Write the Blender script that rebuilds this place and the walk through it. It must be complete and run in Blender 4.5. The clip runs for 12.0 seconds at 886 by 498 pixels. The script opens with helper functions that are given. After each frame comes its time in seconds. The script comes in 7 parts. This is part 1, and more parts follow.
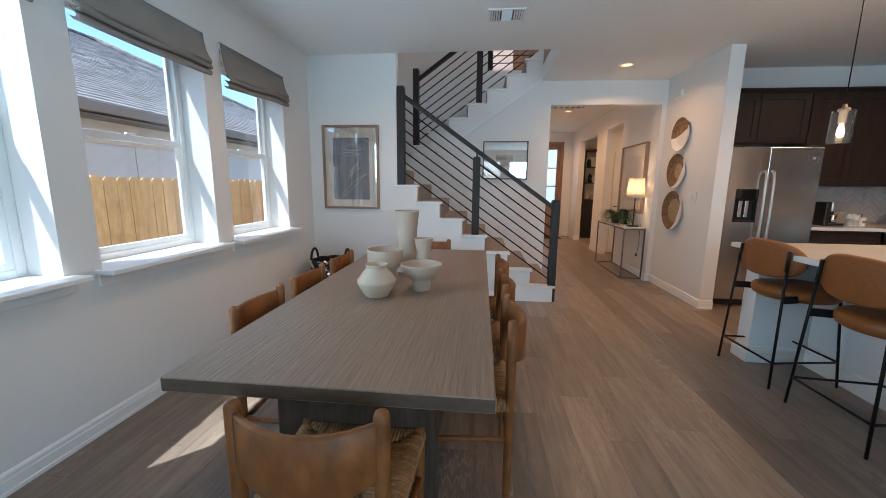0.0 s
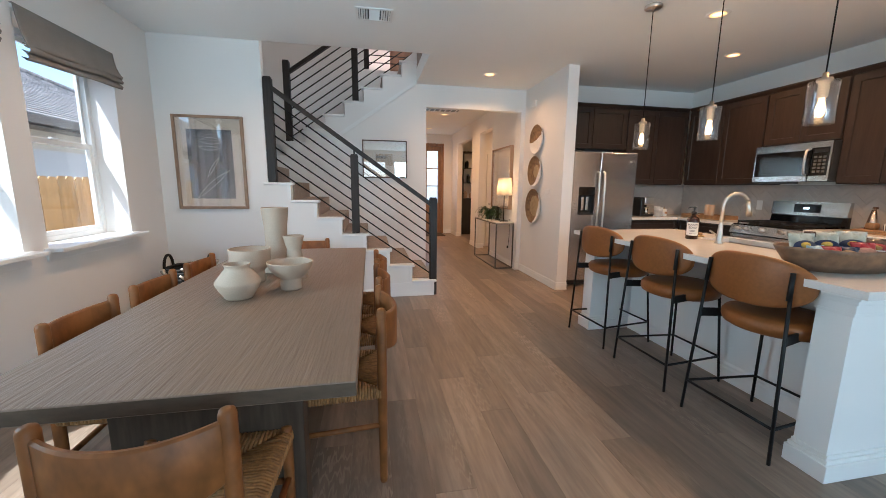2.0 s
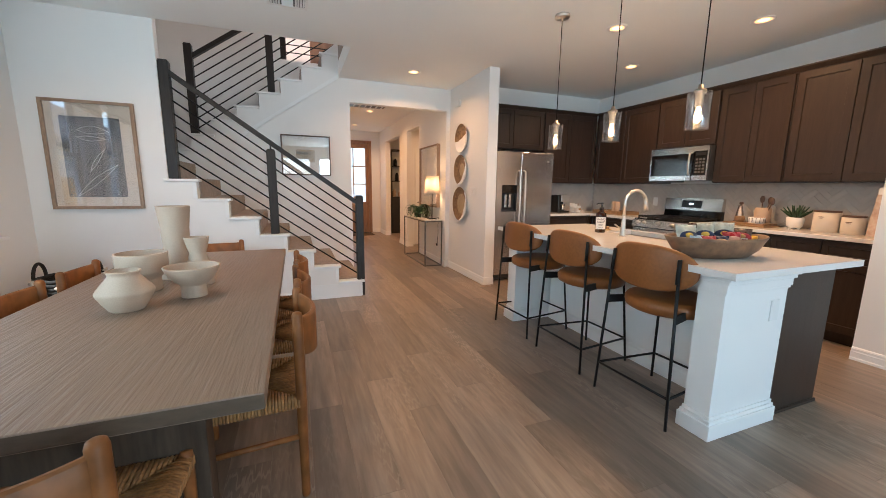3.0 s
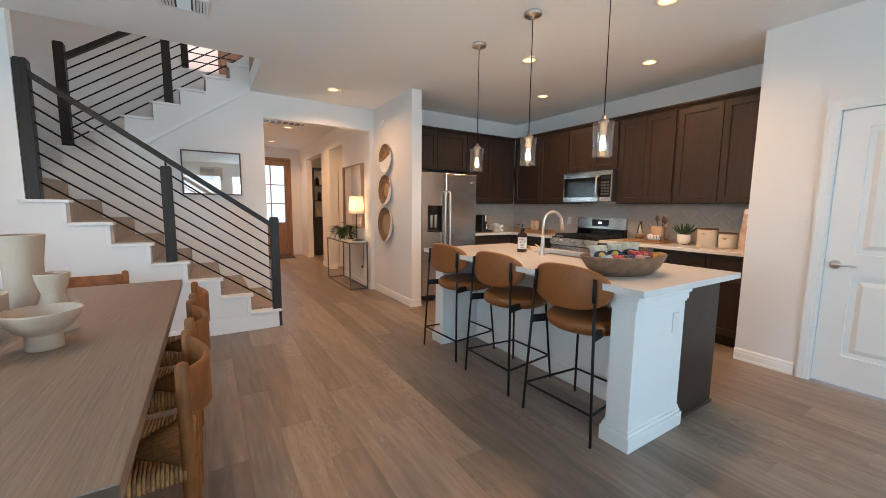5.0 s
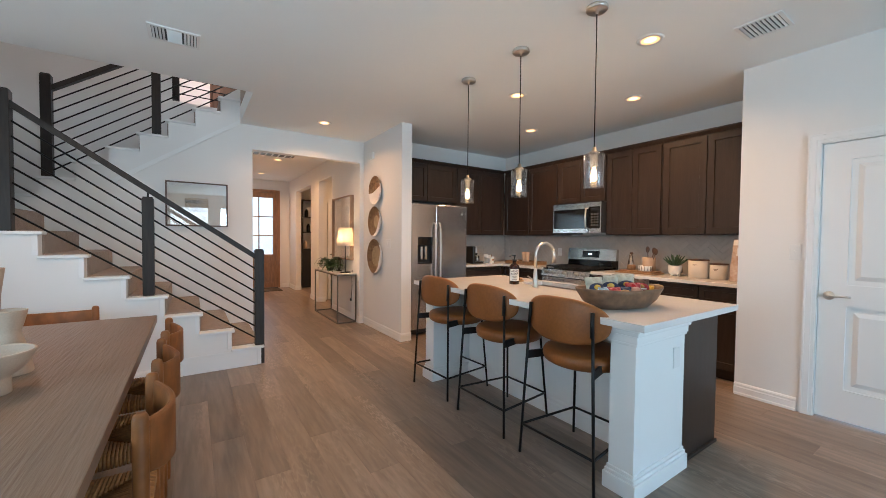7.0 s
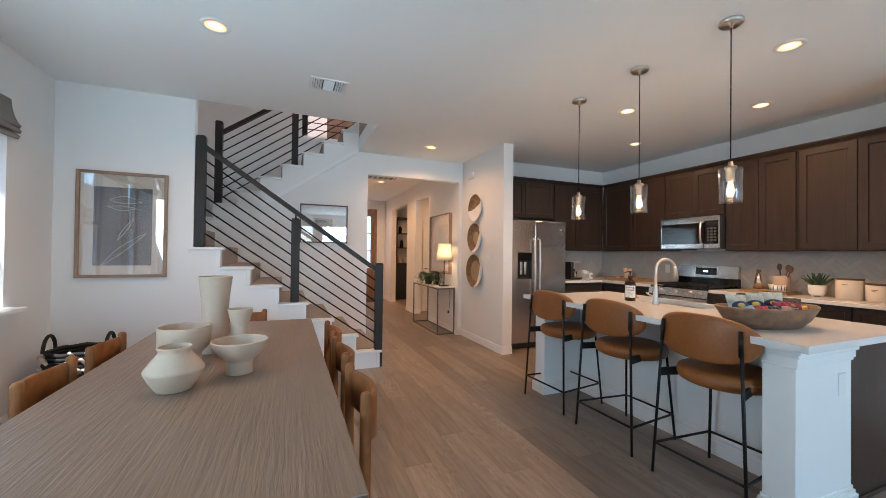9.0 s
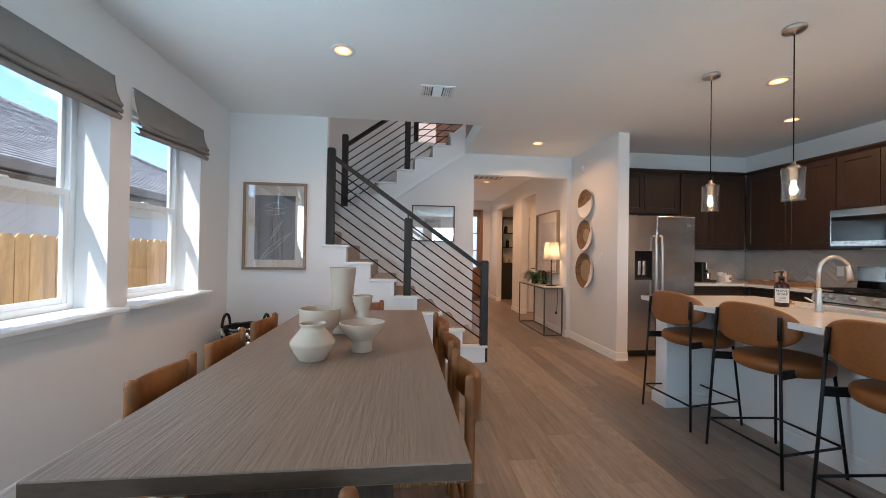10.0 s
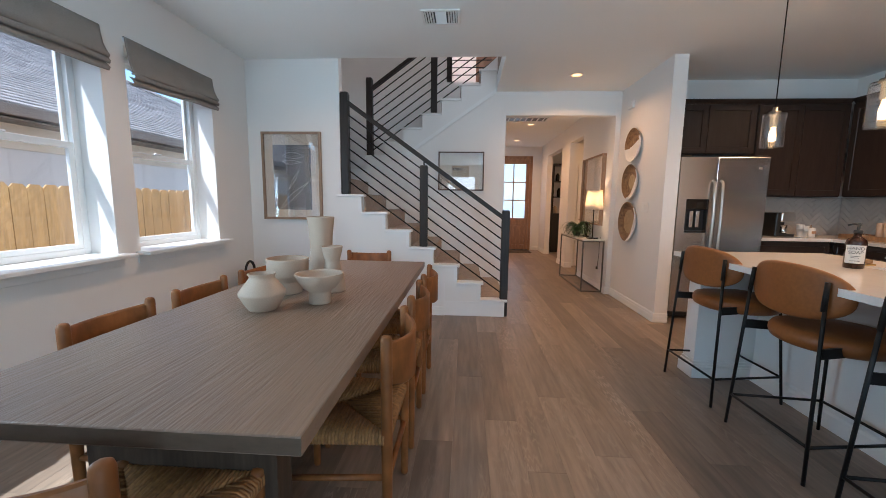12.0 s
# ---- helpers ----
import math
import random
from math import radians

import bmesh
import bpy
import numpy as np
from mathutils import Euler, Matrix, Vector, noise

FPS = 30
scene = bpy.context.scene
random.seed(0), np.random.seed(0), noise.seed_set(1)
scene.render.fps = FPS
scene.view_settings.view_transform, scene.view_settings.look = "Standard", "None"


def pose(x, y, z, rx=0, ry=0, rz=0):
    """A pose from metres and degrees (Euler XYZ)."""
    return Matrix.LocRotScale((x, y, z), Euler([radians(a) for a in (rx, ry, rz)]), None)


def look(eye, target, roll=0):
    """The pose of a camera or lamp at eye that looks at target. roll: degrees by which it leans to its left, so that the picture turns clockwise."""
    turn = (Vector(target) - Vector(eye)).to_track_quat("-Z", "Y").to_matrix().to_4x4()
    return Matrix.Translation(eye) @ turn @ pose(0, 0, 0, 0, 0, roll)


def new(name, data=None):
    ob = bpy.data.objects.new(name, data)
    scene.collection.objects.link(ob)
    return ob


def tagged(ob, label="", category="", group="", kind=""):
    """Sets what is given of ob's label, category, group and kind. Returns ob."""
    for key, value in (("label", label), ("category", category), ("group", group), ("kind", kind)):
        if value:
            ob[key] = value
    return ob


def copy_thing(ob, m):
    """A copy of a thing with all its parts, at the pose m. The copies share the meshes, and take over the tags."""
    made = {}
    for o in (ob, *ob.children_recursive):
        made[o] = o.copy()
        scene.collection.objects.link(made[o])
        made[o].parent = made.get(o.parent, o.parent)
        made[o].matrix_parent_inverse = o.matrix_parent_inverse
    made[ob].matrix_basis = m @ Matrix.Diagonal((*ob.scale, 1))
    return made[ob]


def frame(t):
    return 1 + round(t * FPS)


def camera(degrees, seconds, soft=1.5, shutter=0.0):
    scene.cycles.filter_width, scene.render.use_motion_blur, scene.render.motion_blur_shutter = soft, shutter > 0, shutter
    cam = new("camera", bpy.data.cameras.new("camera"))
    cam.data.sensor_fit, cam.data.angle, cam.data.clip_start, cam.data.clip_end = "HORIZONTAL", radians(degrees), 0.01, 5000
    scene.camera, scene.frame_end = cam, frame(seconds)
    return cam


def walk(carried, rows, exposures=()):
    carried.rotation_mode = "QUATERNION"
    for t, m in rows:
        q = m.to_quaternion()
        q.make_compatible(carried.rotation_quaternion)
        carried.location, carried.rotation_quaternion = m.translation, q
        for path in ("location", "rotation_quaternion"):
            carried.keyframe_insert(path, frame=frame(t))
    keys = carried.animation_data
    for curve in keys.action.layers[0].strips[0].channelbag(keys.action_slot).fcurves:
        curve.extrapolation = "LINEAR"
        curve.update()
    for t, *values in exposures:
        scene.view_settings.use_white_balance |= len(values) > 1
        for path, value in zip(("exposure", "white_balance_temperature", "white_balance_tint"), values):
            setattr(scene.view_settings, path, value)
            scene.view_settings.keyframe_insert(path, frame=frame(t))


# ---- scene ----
SKY_STRENGTH, SUN_STRENGTH, DOWNLIGHT_GLOW = 0.15, 3.6, 1.0
DOWN_W, PEND_W, LAMP_W, BULB_GLOW, BACK_W, FILL_OPENING_W, SIDE_W = 5.6, 1.1, 4.0, 1.8, 18.0, 0.6, 13.0
EXPOSURES = [(0.0, 1.06, 5250, 3), (1.5, 1.24, 5380, 4), (3.0, 1.52, 5780, 6), (6.0, 1.35, 5530, 4), (9.0, 1.33, 5430, 5), (10.5, 1.06, 5400, 6), (11.0, 1.04, 5380, 6), (12.0, 1.14, 5380, 6)]

cam = camera(99.5, 12.0, soft=0.6)
PATH = [
    (0, (-0.843, 0.679, 1.33), (-1.039, 2.641, 0.996), 0.6),
    (0.5, (-0.826, 0.631, 1.335), (-0.908, 2.601, 0.998), 0.5),
    (1, (-0.795, 0.604, 1.328), (-0.751, 2.575, 0.993), 0.6),
    (1.5, (-0.776, 0.618, 1.315), (-0.579, 2.582, 0.988), 0.6),
    (2, (-0.737, 0.62, 1.296), (-0.362, 2.558, 0.973), 0.6),
    (2.5, (-0.706, 0.632, 1.284), (-0.143, 2.524, 0.963), 0.7),
    (3, (-0.687, 0.631, 1.284), (0.033, 2.468, 0.959), 0.7),
    (3.5, (-0.675, 0.634, 1.298), (0.172, 2.417, 0.977), 0.7),
    (3.7, (-0.668, 0.66, 1.289), (0.222, 2.425, 0.982), 0.7),
    (5.5, (-0.573, 0.719, 1.313), (0.515, 2.389, 1.146), 0.6),
    (6, (-0.537, 0.744, 1.291), (0.562, 2.412, 1.192), 0.6),
    (6.5, (-0.538, 0.773, 1.305), (0.572, 2.434, 1.223), 0.6),
    (6.7, (-0.546, 0.778, 1.306), (0.571, 2.436, 1.236), 0.6),
    (8.5, (-0.878, 0.779, 1.311), (0.033, 2.559, 1.329), 0.8),
    (9, (-0.968, 0.773, 1.306), (-0.208, 2.623, 1.327), 0.7),
    (9.5, (-0.986, 0.746, 1.28), (-0.48, 2.681, 1.303), 0.9),
    (10, (-0.969, 0.725, 1.265), (-0.752, 2.713, 1.284), 0.9),
    (10.5, (-0.942, 0.72, 1.258), (-0.933, 2.72, 1.234), 1.0),
    (11, (-0.843, 0.763, 1.238), (-0.938, 2.757, 1.123), 0.8),
    (11.5, (-0.667, 0.849, 1.243), (-0.817, 2.835, 1.056), 0.6),
    (12, (-0.439, 0.909, 1.256), (-0.558, 2.89, 1.01), 0.7),
]
walk(cam, [(t, look(eye, target, roll)) for t, eye, target, roll in PATH], EXPOSURES)

# ---- world and large lights ----
world = bpy.data.worlds.new("sky")
scene.world = world
world.use_nodes = True
wn, wl = world.node_tree.nodes, world.node_tree.links
wn.clear()
SUN_TRAVEL = Vector((0.40, 0.385, -1.0)).normalized()
sky = wn.new("ShaderNodeTexSky")
sky.sky_type, sky.sun_disc = "NISHITA", False
sky.sun_elevation = math.asin(-SUN_TRAVEL.z)
sky.sun_rotation = math.atan2(-SUN_TRAVEL.x, -SUN_TRAVEL.y)
sky.dust_density, sky.air_density = 0.6, 1.0
wtc = wn.new("ShaderNodeTexCoord")
wmap = wn.new("ShaderNodeMapping")
wmap.inputs["Scale"].default_value = (2.2, 2.2, 5.0)
cloud = wn.new("ShaderNodeTexNoise")
cloud.inputs["Scale"].default_value, cloud.inputs["Detail"].default_value = 1.6, 7
cramp = wn.new("ShaderNodeValToRGB")
cramp.color_ramp.elements[0].position, cramp.color_ramp.elements[1].position = 0.53, 0.70
cmix = wn.new("ShaderNodeMixRGB")
cmix.inputs[2].default_value = (9.0, 9.3, 9.8, 1)
wbg = wn.new("ShaderNodeBackground")
wbg.inputs["Strength"].default_value = SKY_STRENGTH
wout = wn.new("ShaderNodeOutputWorld")
wl.new(wtc.outputs["Generated"], wmap.inputs["Vector"])
wl.new(wmap.outputs[0], cloud.inputs["Vector"])
wl.new(cloud.outputs["Fac"], cramp.inputs[0])
wl.new(cramp.outputs[0], cmix.inputs[0])
wl.new(sky.outputs[0], cmix.inputs[1])
wl.new(cmix.outputs[0], wbg.inputs[0])
wl.new(wbg.outputs[0], wout.inputs[0])

sun = new("sun", bpy.data.lights.new("sun", "SUN"))
sun.data.energy, sun.data.angle, sun.data.color = SUN_STRENGTH, radians(0.5), (1.0, 0.94, 0.85)
sun.matrix_world = look((0, 0, 20), Vector((0, 0, 20)) + SUN_TRAVEL)


# ---- materials ----
def mat(name, color, rough=0.5, metal=0.0, var=0.08, scale=6.0, bump=0.0, bump_scale=60.0, stretch=(1, 1, 1), tint=None,
        rnd=0.0, spec=0.5, emit=None, emit_strength=0.0, grain=0.0, grain_scale=40.0, coat=0.0, island=False, depth=0.004, wave=0.0, figure=None):
    """A principled material: base colour varied by a broad and a fine noise in object space, with a fine relief."""
    m = bpy.data.materials.new(name)
    m.use_nodes = True
    n, l = m.node_tree.nodes, m.node_tree.links
    b = n["Principled BSDF"]
    b.inputs["Roughness"].default_value, b.inputs["Metallic"].default_value = rough, metal
    b.inputs["Specular IOR Level"].default_value = spec
    b.inputs["Coat Weight"].default_value = coat
    tc = n.new("ShaderNodeTexCoord")
    oi = n.new("ShaderNodeObjectInfo")
    mp = n.new("ShaderNodeMapping")
    mp.inputs["Scale"].default_value = stretch
    addv = n.new("ShaderNodeVectorMath")
    sc = n.new("ShaderNodeVectorMath")
    sc.operation = "SCALE"
    sc.inputs[0].default_value = (37.0, 53.0, 11.0)
    geo = n.new("ShaderNodeNewGeometry")
    src = geo.outputs["Random Per Island"] if island else oi.outputs["Random"]
    l.new(src, sc.inputs["Scale"])
    l.new(tc.outputs["Object"], addv.inputs[0])
    l.new(sc.outputs[0], addv.inputs[1])
    l.new(addv.outputs[0], mp.inputs["Vector"])
    broad = n.new("ShaderNodeTexNoise")
    broad.inputs["Scale"].default_value, broad.inputs["Detail"].default_value = scale, 3
    l.new(mp.outputs[0], broad.inputs["Vector"])
    fine = n.new("ShaderNodeTexNoise")
    fine.inputs["Scale"].default_value, fine.inputs["Detail"].default_value = grain_scale, 6
    l.new(mp.outputs[0], fine.inputs["Vector"])
    c2 = tint or tuple(c * (1 - 2.2 * var) for c in color)
    mix = n.new("ShaderNodeMixRGB")
    mix.inputs[1].default_value, mix.inputs[2].default_value = (*color, 1), (*c2, 1)
    ramp = n.new("ShaderNodeMapRange")
    ramp.inputs["From Min"].default_value, ramp.inputs["From Max"].default_value = 0.3, 0.72
    l.new(broad.outputs["Fac"], ramp.inputs["Value"])
    l.new(ramp.outputs[0], mix.inputs[0])
    out = mix.outputs[0]
    if grain:
        g = n.new("ShaderNodeMixRGB")
        g.blend_type = "MULTIPLY"
        gr = n.new("ShaderNodeMapRange")
        gr.inputs["From Min"].default_value, gr.inputs["From Max"].default_value = 0.35, 0.65
        gr.inputs["To Min"].default_value, gr.inputs["To Max"].default_value = 1 - grain, 1.0 + grain * 0.4
        l.new(fine.outputs["Fac"], gr.inputs["Value"])
        g.inputs[0].default_value = 1.0
        l.new(out, g.inputs[1])
        l.new(gr.outputs[0], g.inputs[2])
        out = g.outputs[0]
    if figure:     # pale cathedral grain, in patches
        wf = n.new("ShaderNodeTexWave")
        wf.wave_type = "RINGS"
        wf.inputs["Scale"].default_value, wf.inputs["Distortion"].default_value = 3.2, 11.0
        wf.inputs["Detail"].default_value, wf.inputs["Detail Scale"].default_value = 4.0, 1.6
        l.new(mp.outputs[0], wf.inputs["Vector"])
        fm = n.new("ShaderNodeTexNoise")
        fm.inputs["Scale"].default_value, fm.inputs["Detail"].default_value = 0.75, 2
        l.new(mp.outputs[0], fm.inputs["Vector"])
        fr_ = n.new("ShaderNodeMapRange")
        fr_.inputs["From Min"].default_value, fr_.inputs["From Max"].default_value = 0.50, 0.72
        fr_.inputs["To Max"].default_value = 0.50
        l.new(fm.outputs["Fac"], fr_.inputs["Value"])
        fw = n.new("ShaderNodeMapRange")
        fw.inputs["From Min"].default_value, fw.inputs["From Max"].default_value = 0.62, 0.95
        l.new(wf.outputs["Fac"], fw.inputs["Value"])
        fx = n.new("ShaderNodeMath")
        fx.operation = "MULTIPLY"
        l.new(fr_.outputs[0], fx.inputs[0])
        l.new(fw.outputs[0], fx.inputs[1])
        fmix = n.new("ShaderNodeMixRGB")
        fmix.inputs[2].default_value = (*figure, 1)
        l.new(fx.outputs[0], fmix.inputs[0])
        l.new(out, fmix.inputs[1])
        out = fmix.outputs[0]
    if rnd:
        h = n.new("ShaderNodeHueSaturation")
        rr = n.new("ShaderNodeMapRange")
        rr.inputs["To Min"].default_value, rr.inputs["To Max"].default_value = 1 - rnd, 1 + rnd
        l.new(src, rr.inputs["Value"])
        l.new(rr.outputs[0], h.inputs["Value"])
        l.new(out, h.inputs["Color"])
        out = h.outputs[0]
    l.new(out, b.inputs["Base Color"])
    rmix = n.new("ShaderNodeMapRange")
    rmix.inputs["To Min"].default_value, rmix.inputs["To Max"].default_value = max(0.02, rough * (0.97 if metal > 0.9 else 0.85)), min(1, rough * (1.03 if metal > 0.9 else 1.15))
    l.new(fine.outputs["Fac"], rmix.inputs["Value"])
    l.new(rmix.outputs[0], b.inputs["Roughness"])
    if bump:
        bn = n.new("ShaderNodeTexNoise")
        bn.inputs["Scale"].default_value, bn.inputs["Detail"].default_value = bump_scale, 4
        l.new(mp.outputs[0], bn.inputs["Vector"])
        bp = n.new("ShaderNodeBump")
        bp.inputs["Strength"].default_value, bp.inputs["Distance"].default_value = bump, depth
        if wave:
            wv = n.new("ShaderNodeTexWave")
            wv.inputs["Scale"].default_value, wv.inputs["Distortion"].default_value = wave, 7.0
            wv.inputs["Detail"].default_value, wv.inputs["Detail Scale"].default_value = 3.0, 0.8
            l.new(mp.outputs[0], wv.inputs["Vector"])
            wm = n.new("ShaderNodeMixRGB")
            wm.inputs[0].default_value = 0.55
            l.new(bn.outputs["Fac"], wm.inputs[1])
            l.new(wv.outputs["Fac"], wm.inputs[2])
            l.new(wm.outputs[0], bp.inputs["Height"])
        else:
            l.new(bn.outputs["Fac"], bp.inputs["Height"])
        l.new(bp.outputs[0], b.inputs["Normal"])
    if emit:
        b.inputs["Emission Color"].default_value = (*emit, 1)
        b.inputs["Emission Strength"].default_value = emit_strength
    return m


def glass_mat(name, color=(1, 1, 1), rough=0.0, ior=1.45):
    m = bpy.data.materials.new(name)
    m.use_nodes = True
    b = m.node_tree.nodes["Principled BSDF"]
    b.inputs["Base Color"].default_value = (*color, 1)
    b.inputs["Roughness"].default_value, b.inputs["IOR"].default_value = rough, ior
    b.inputs["Transmission Weight"].default_value = 1.0
    return m


def pane_mat(name, gloss=0.08, tint=(1, 1, 1), edge=0.8):
    """A thin pane: lets light straight through and adds a clear reflection."""
    m = bpy.data.materials.new(name)
    m.use_nodes = True
    n, l = m.node_tree.nodes, m.node_tree.links
    n.remove(n["Principled BSDF"])
    tr = n.new("ShaderNodeBsdfTransparent")
    tr.inputs[0].default_value = (*tint, 1)
    gl = n.new("ShaderNodeBsdfGlossy")
    gl.inputs["Roughness"].default_value = 0.01
    lw = n.new("ShaderNodeLayerWeight")
    lw.inputs["Blend"].default_value = 0.5
    pw = n.new("ShaderNodeMath")
    pw.operation = "POWER"
    pw.inputs[1].default_value = 4.0
    mu = n.new("ShaderNodeMath")
    mu.operation = "MULTIPLY_ADD"
    mu.inputs[1].default_value, mu.inputs[2].default_value = edge, gloss
    mu.use_clamp = True
    mx = n.new("ShaderNodeMixShader")
    l.new(lw.outputs["Facing"], pw.inputs[0])
    l.new(pw.outputs[0], mu.inputs[0])
    l.new(mu.outputs[0], mx.inputs[0])
    l.new(tr.outputs[0], mx.inputs[1])
    l.new(gl.outputs[0], mx.inputs[2])
    l.new(mx.outputs[0], n["Material Output"].inputs[0])
    return m


M_WALL = mat("wall_paint", (0.82, 0.80, 0.77), 0.75, var=0.012, scale=1.2, bump=0.12, bump_scale=160)
M_CEIL = mat("ceiling_paint", (0.86, 0.87, 0.855), 0.85, var=0.012, scale=1.0, bump=0.25, bump_scale=110)
M_TRIM = mat("trim_paint", (0.84, 0.83, 0.81), 0.38, var=0.01, scale=2.0, bump=0.03, bump_scale=40)
def plank_mat(name, island):
    return mat(name, (0.272, 0.205, 0.155), 0.36, var=0.16, scale=1.6, stretch=(9, 0.9, 1), rnd=0.24, grain=0.20, grain_scale=4.0,
               bump=0.10, bump_scale=9, tint=(0.192, 0.147, 0.112), island=island, figure=(0.39, 0.315, 0.25))


M_PLANK = plank_mat("vinyl_plank", False)
M_TABLE = mat("brushed_oak_top", (0.222, 0.150, 0.102), 0.36, var=0.06, scale=2.0, stretch=(11, 0.75, 1.5), grain=0.11, grain_scale=7,
              bump=0.85, bump_scale=7, depth=0.006)
# oak for the table ends, darkened in colour as faces turned from light
M_TABLE_END = mat("oak_end_shaded", (0.125, 0.087, 0.060), 0.5, var=0.08, scale=3.0, stretch=(2, 2, 6), grain=0.15, grain_scale=12, bump=0.15, bump_scale=20, spec=0.12)
# tabletop oak with the shade under the top put into the colour
M_TABLE_LEG = mat("shaded_oak", (0.080, 0.054, 0.037), 0.5, var=0.10, scale=2.0, stretch=(7, 7, 0.7), grain=0.25, grain_scale=9, bump=0.2, bump_scale=10, spec=0.15)
M_CHAIR = mat("honey_oak", (0.285, 0.104, 0.028), 0.45, var=0.20, scale=9, stretch=(1.6, 1.6, 1), grain=0.20, grain_scale=14, bump=0.08,
              bump_scale=30, rnd=0.06, spec=0.28)
M_RUSH = mat("woven_rush", (0.40, 0.190, 0.060), 0.7, var=0.18, scale=18, grain=0.28, grain_scale=70, bump=0.5, bump_scale=120, island=True, rnd=0.14)
M_CAB = mat("espresso_cabinet", (0.040, 0.0255, 0.0185), 0.42, var=0.14, scale=3, stretch=(6, 6, 0.7), grain=0.2, grain_scale=12, bump=0.06, bump_scale=30, spec=0.4)
M_COUNTER = mat("white_quartz", (0.76, 0.73, 0.70), 0.12, var=0.02, scale=8, grain=0.03, grain_scale=150)
M_STEEL = mat("stainless_steel", (0.64, 0.615, 0.59), 0.25, metal=1.0, var=0.02, scale=1.5, stretch=(0.25, 0.25, 8), grain=0.015, grain_scale=12)
M_CHROME = mat("brushed_nickel", (0.62, 0.58, 0.53), 0.36, metal=1.0, var=0.02)
M_BLACK = mat("black_metal", (0.010, 0.009, 0.009), 0.45, var=0.1, scale=20, bump=0.03, spec=0.25)
M_BLACKGLASS = mat("black_glass", (0.008, 0.008, 0.009), 0.06, var=0.05)
M_BLACKPLASTIC = mat("black_plastic", (0.02, 0.02, 0.02), 0.35, var=0.05)
M_IRON = mat("cast_iron", (0.018, 0.018, 0.018), 0.6, var=0.1, bump=0.2, bump_scale=200)
M_LEATHER = mat("cognac_leather", (0.275, 0.098, 0.026), 0.42, var=0.08, scale=5, grain=0.10, grain_scale=60, bump=0.12, bump_scale=220, spec=0.33)
M_CERAMIC = mat("bisque_ceramic", (0.50, 0.375, 0.275), 0.7, var=0.04, scale=9, grain=0.06, grain_scale=180, bump=0.08, bump_scale=240)
M_POST = mat("charcoal_wood", (0.033, 0.024, 0.018), 0.45, var=0.15, scale=3, stretch=(6, 6, 0.6), grain=0.3, grain_scale=10, bump=0.12, bump_scale=18, spec=0.32)
M_CARPET = mat("taupe_carpet", (0.42, 0.345, 0.295), 0.95, var=0.08, scale=14, grain=0.25, grain_scale=220, bump=0.8, bump_scale=260)
M_SHADE = mat("greige_linen", (0.29, 0.262, 0.235), 0.85, var=0.06, scale=5, grain=0.14, grain_scale=160, bump=0.25, bump_scale=320, stretch=(1, 1, 1))
M_VINYL = mat("window_vinyl", (0.82, 0.83, 0.83), 0.35, var=0.01)
M_PANE = pane_mat("window_pane", 0.03)
M_PICGLASS = pane_mat("picture_glass", 0.20)
M_CLEAR = glass_mat("clear_glass")
M_FRAME = mat("ash_frame", (0.36, 0.235, 0.15), 0.5, var=0.12, scale=4, grain=0.2, grain_scale=30, stretch=(3, 3, 1))
M_DARKFRAME = mat("walnut_frame", (0.125, 0.066, 0.042), 0.45, var=0.1, grain=0.2)
M_MAT = mat("mat_board", (0.70, 0.62, 0.52), 0.9, var=0.02)
M_WHITE = mat("white_gloss", (0.80, 0.79, 0.77), 0.3, var=0.01)
M_DOORWOOD = mat("stained_fir_door", (0.34, 0.18, 0.085), 0.42, var=0.12, scale=3, stretch=(6, 6, 0.7), grain=0.2, grain_scale=10)
M_WARM = mat("lamp_glow", (1, 0.8, 0.5), 0.5, emit=(1.0, 0.64, 0.30), emit_strength=DOWNLIGHT_GLOW)

# emission that imitates the orange halo round a downlight lens
M_HALO = mat("halo_glow", (0.9, 0.6, 0.3), 0.4, emit=(1.0, 0.46, 0.16), emit_strength=0.75)


# ---- mesh helpers ----
def box(bm, x0, x1, y0, y1, z0, z1, bev=0.0):
    m = Matrix.Translation(((x0 + x1) / 2, (y0 + y1) / 2, (z0 + z1) / 2)) @ Matrix.Diagonal((abs(x1 - x0), abs(y1 - y0), abs(z1 - z0), 1))
    r = bmesh.ops.create_cube(bm, size=1.0, matrix=m)
    if bev:
        es = list({e for v in r["verts"] for e in v.link_edges})
        bmesh.ops.bevel(bm, geom=es, offset=bev, segments=2, profile=0.5, affect="EDGES")


def turned(bm, profile, cx=0.0, cy=0.0, seg=32, m=None):
    """A surface of revolution about the upright axis; profile: (radius, z) from the bottom up, closed where the radius is 0."""
    rings = []
    m = m or Matrix()
    for r, z in profile:
        if r < 1e-5:
            rings.append([bm.verts.new(m @ Vector((cx, cy, z)))])
        else:
            rings.append([bm.verts.new(m @ Vector((cx + r * math.cos(a), cy + r * math.sin(a), z)))
                          for a in (2 * math.pi * i / seg for i in range(seg))])
    for a, b in zip(rings, rings[1:]):
        for i in range(seg):
            j = (i + 1) % seg
            if len(a) == 1 and len(b) == 1:
                continue
            if len(a) == 1:
                f = bm.faces.new((a[0], b[j], b[i]))
            elif len(b) == 1:
                f = bm.faces.new((a[i], a[j], b[0]))
            else:
                f = bm.faces.new((a[i], a[j], b[j], b[i]))
            f.smooth = True


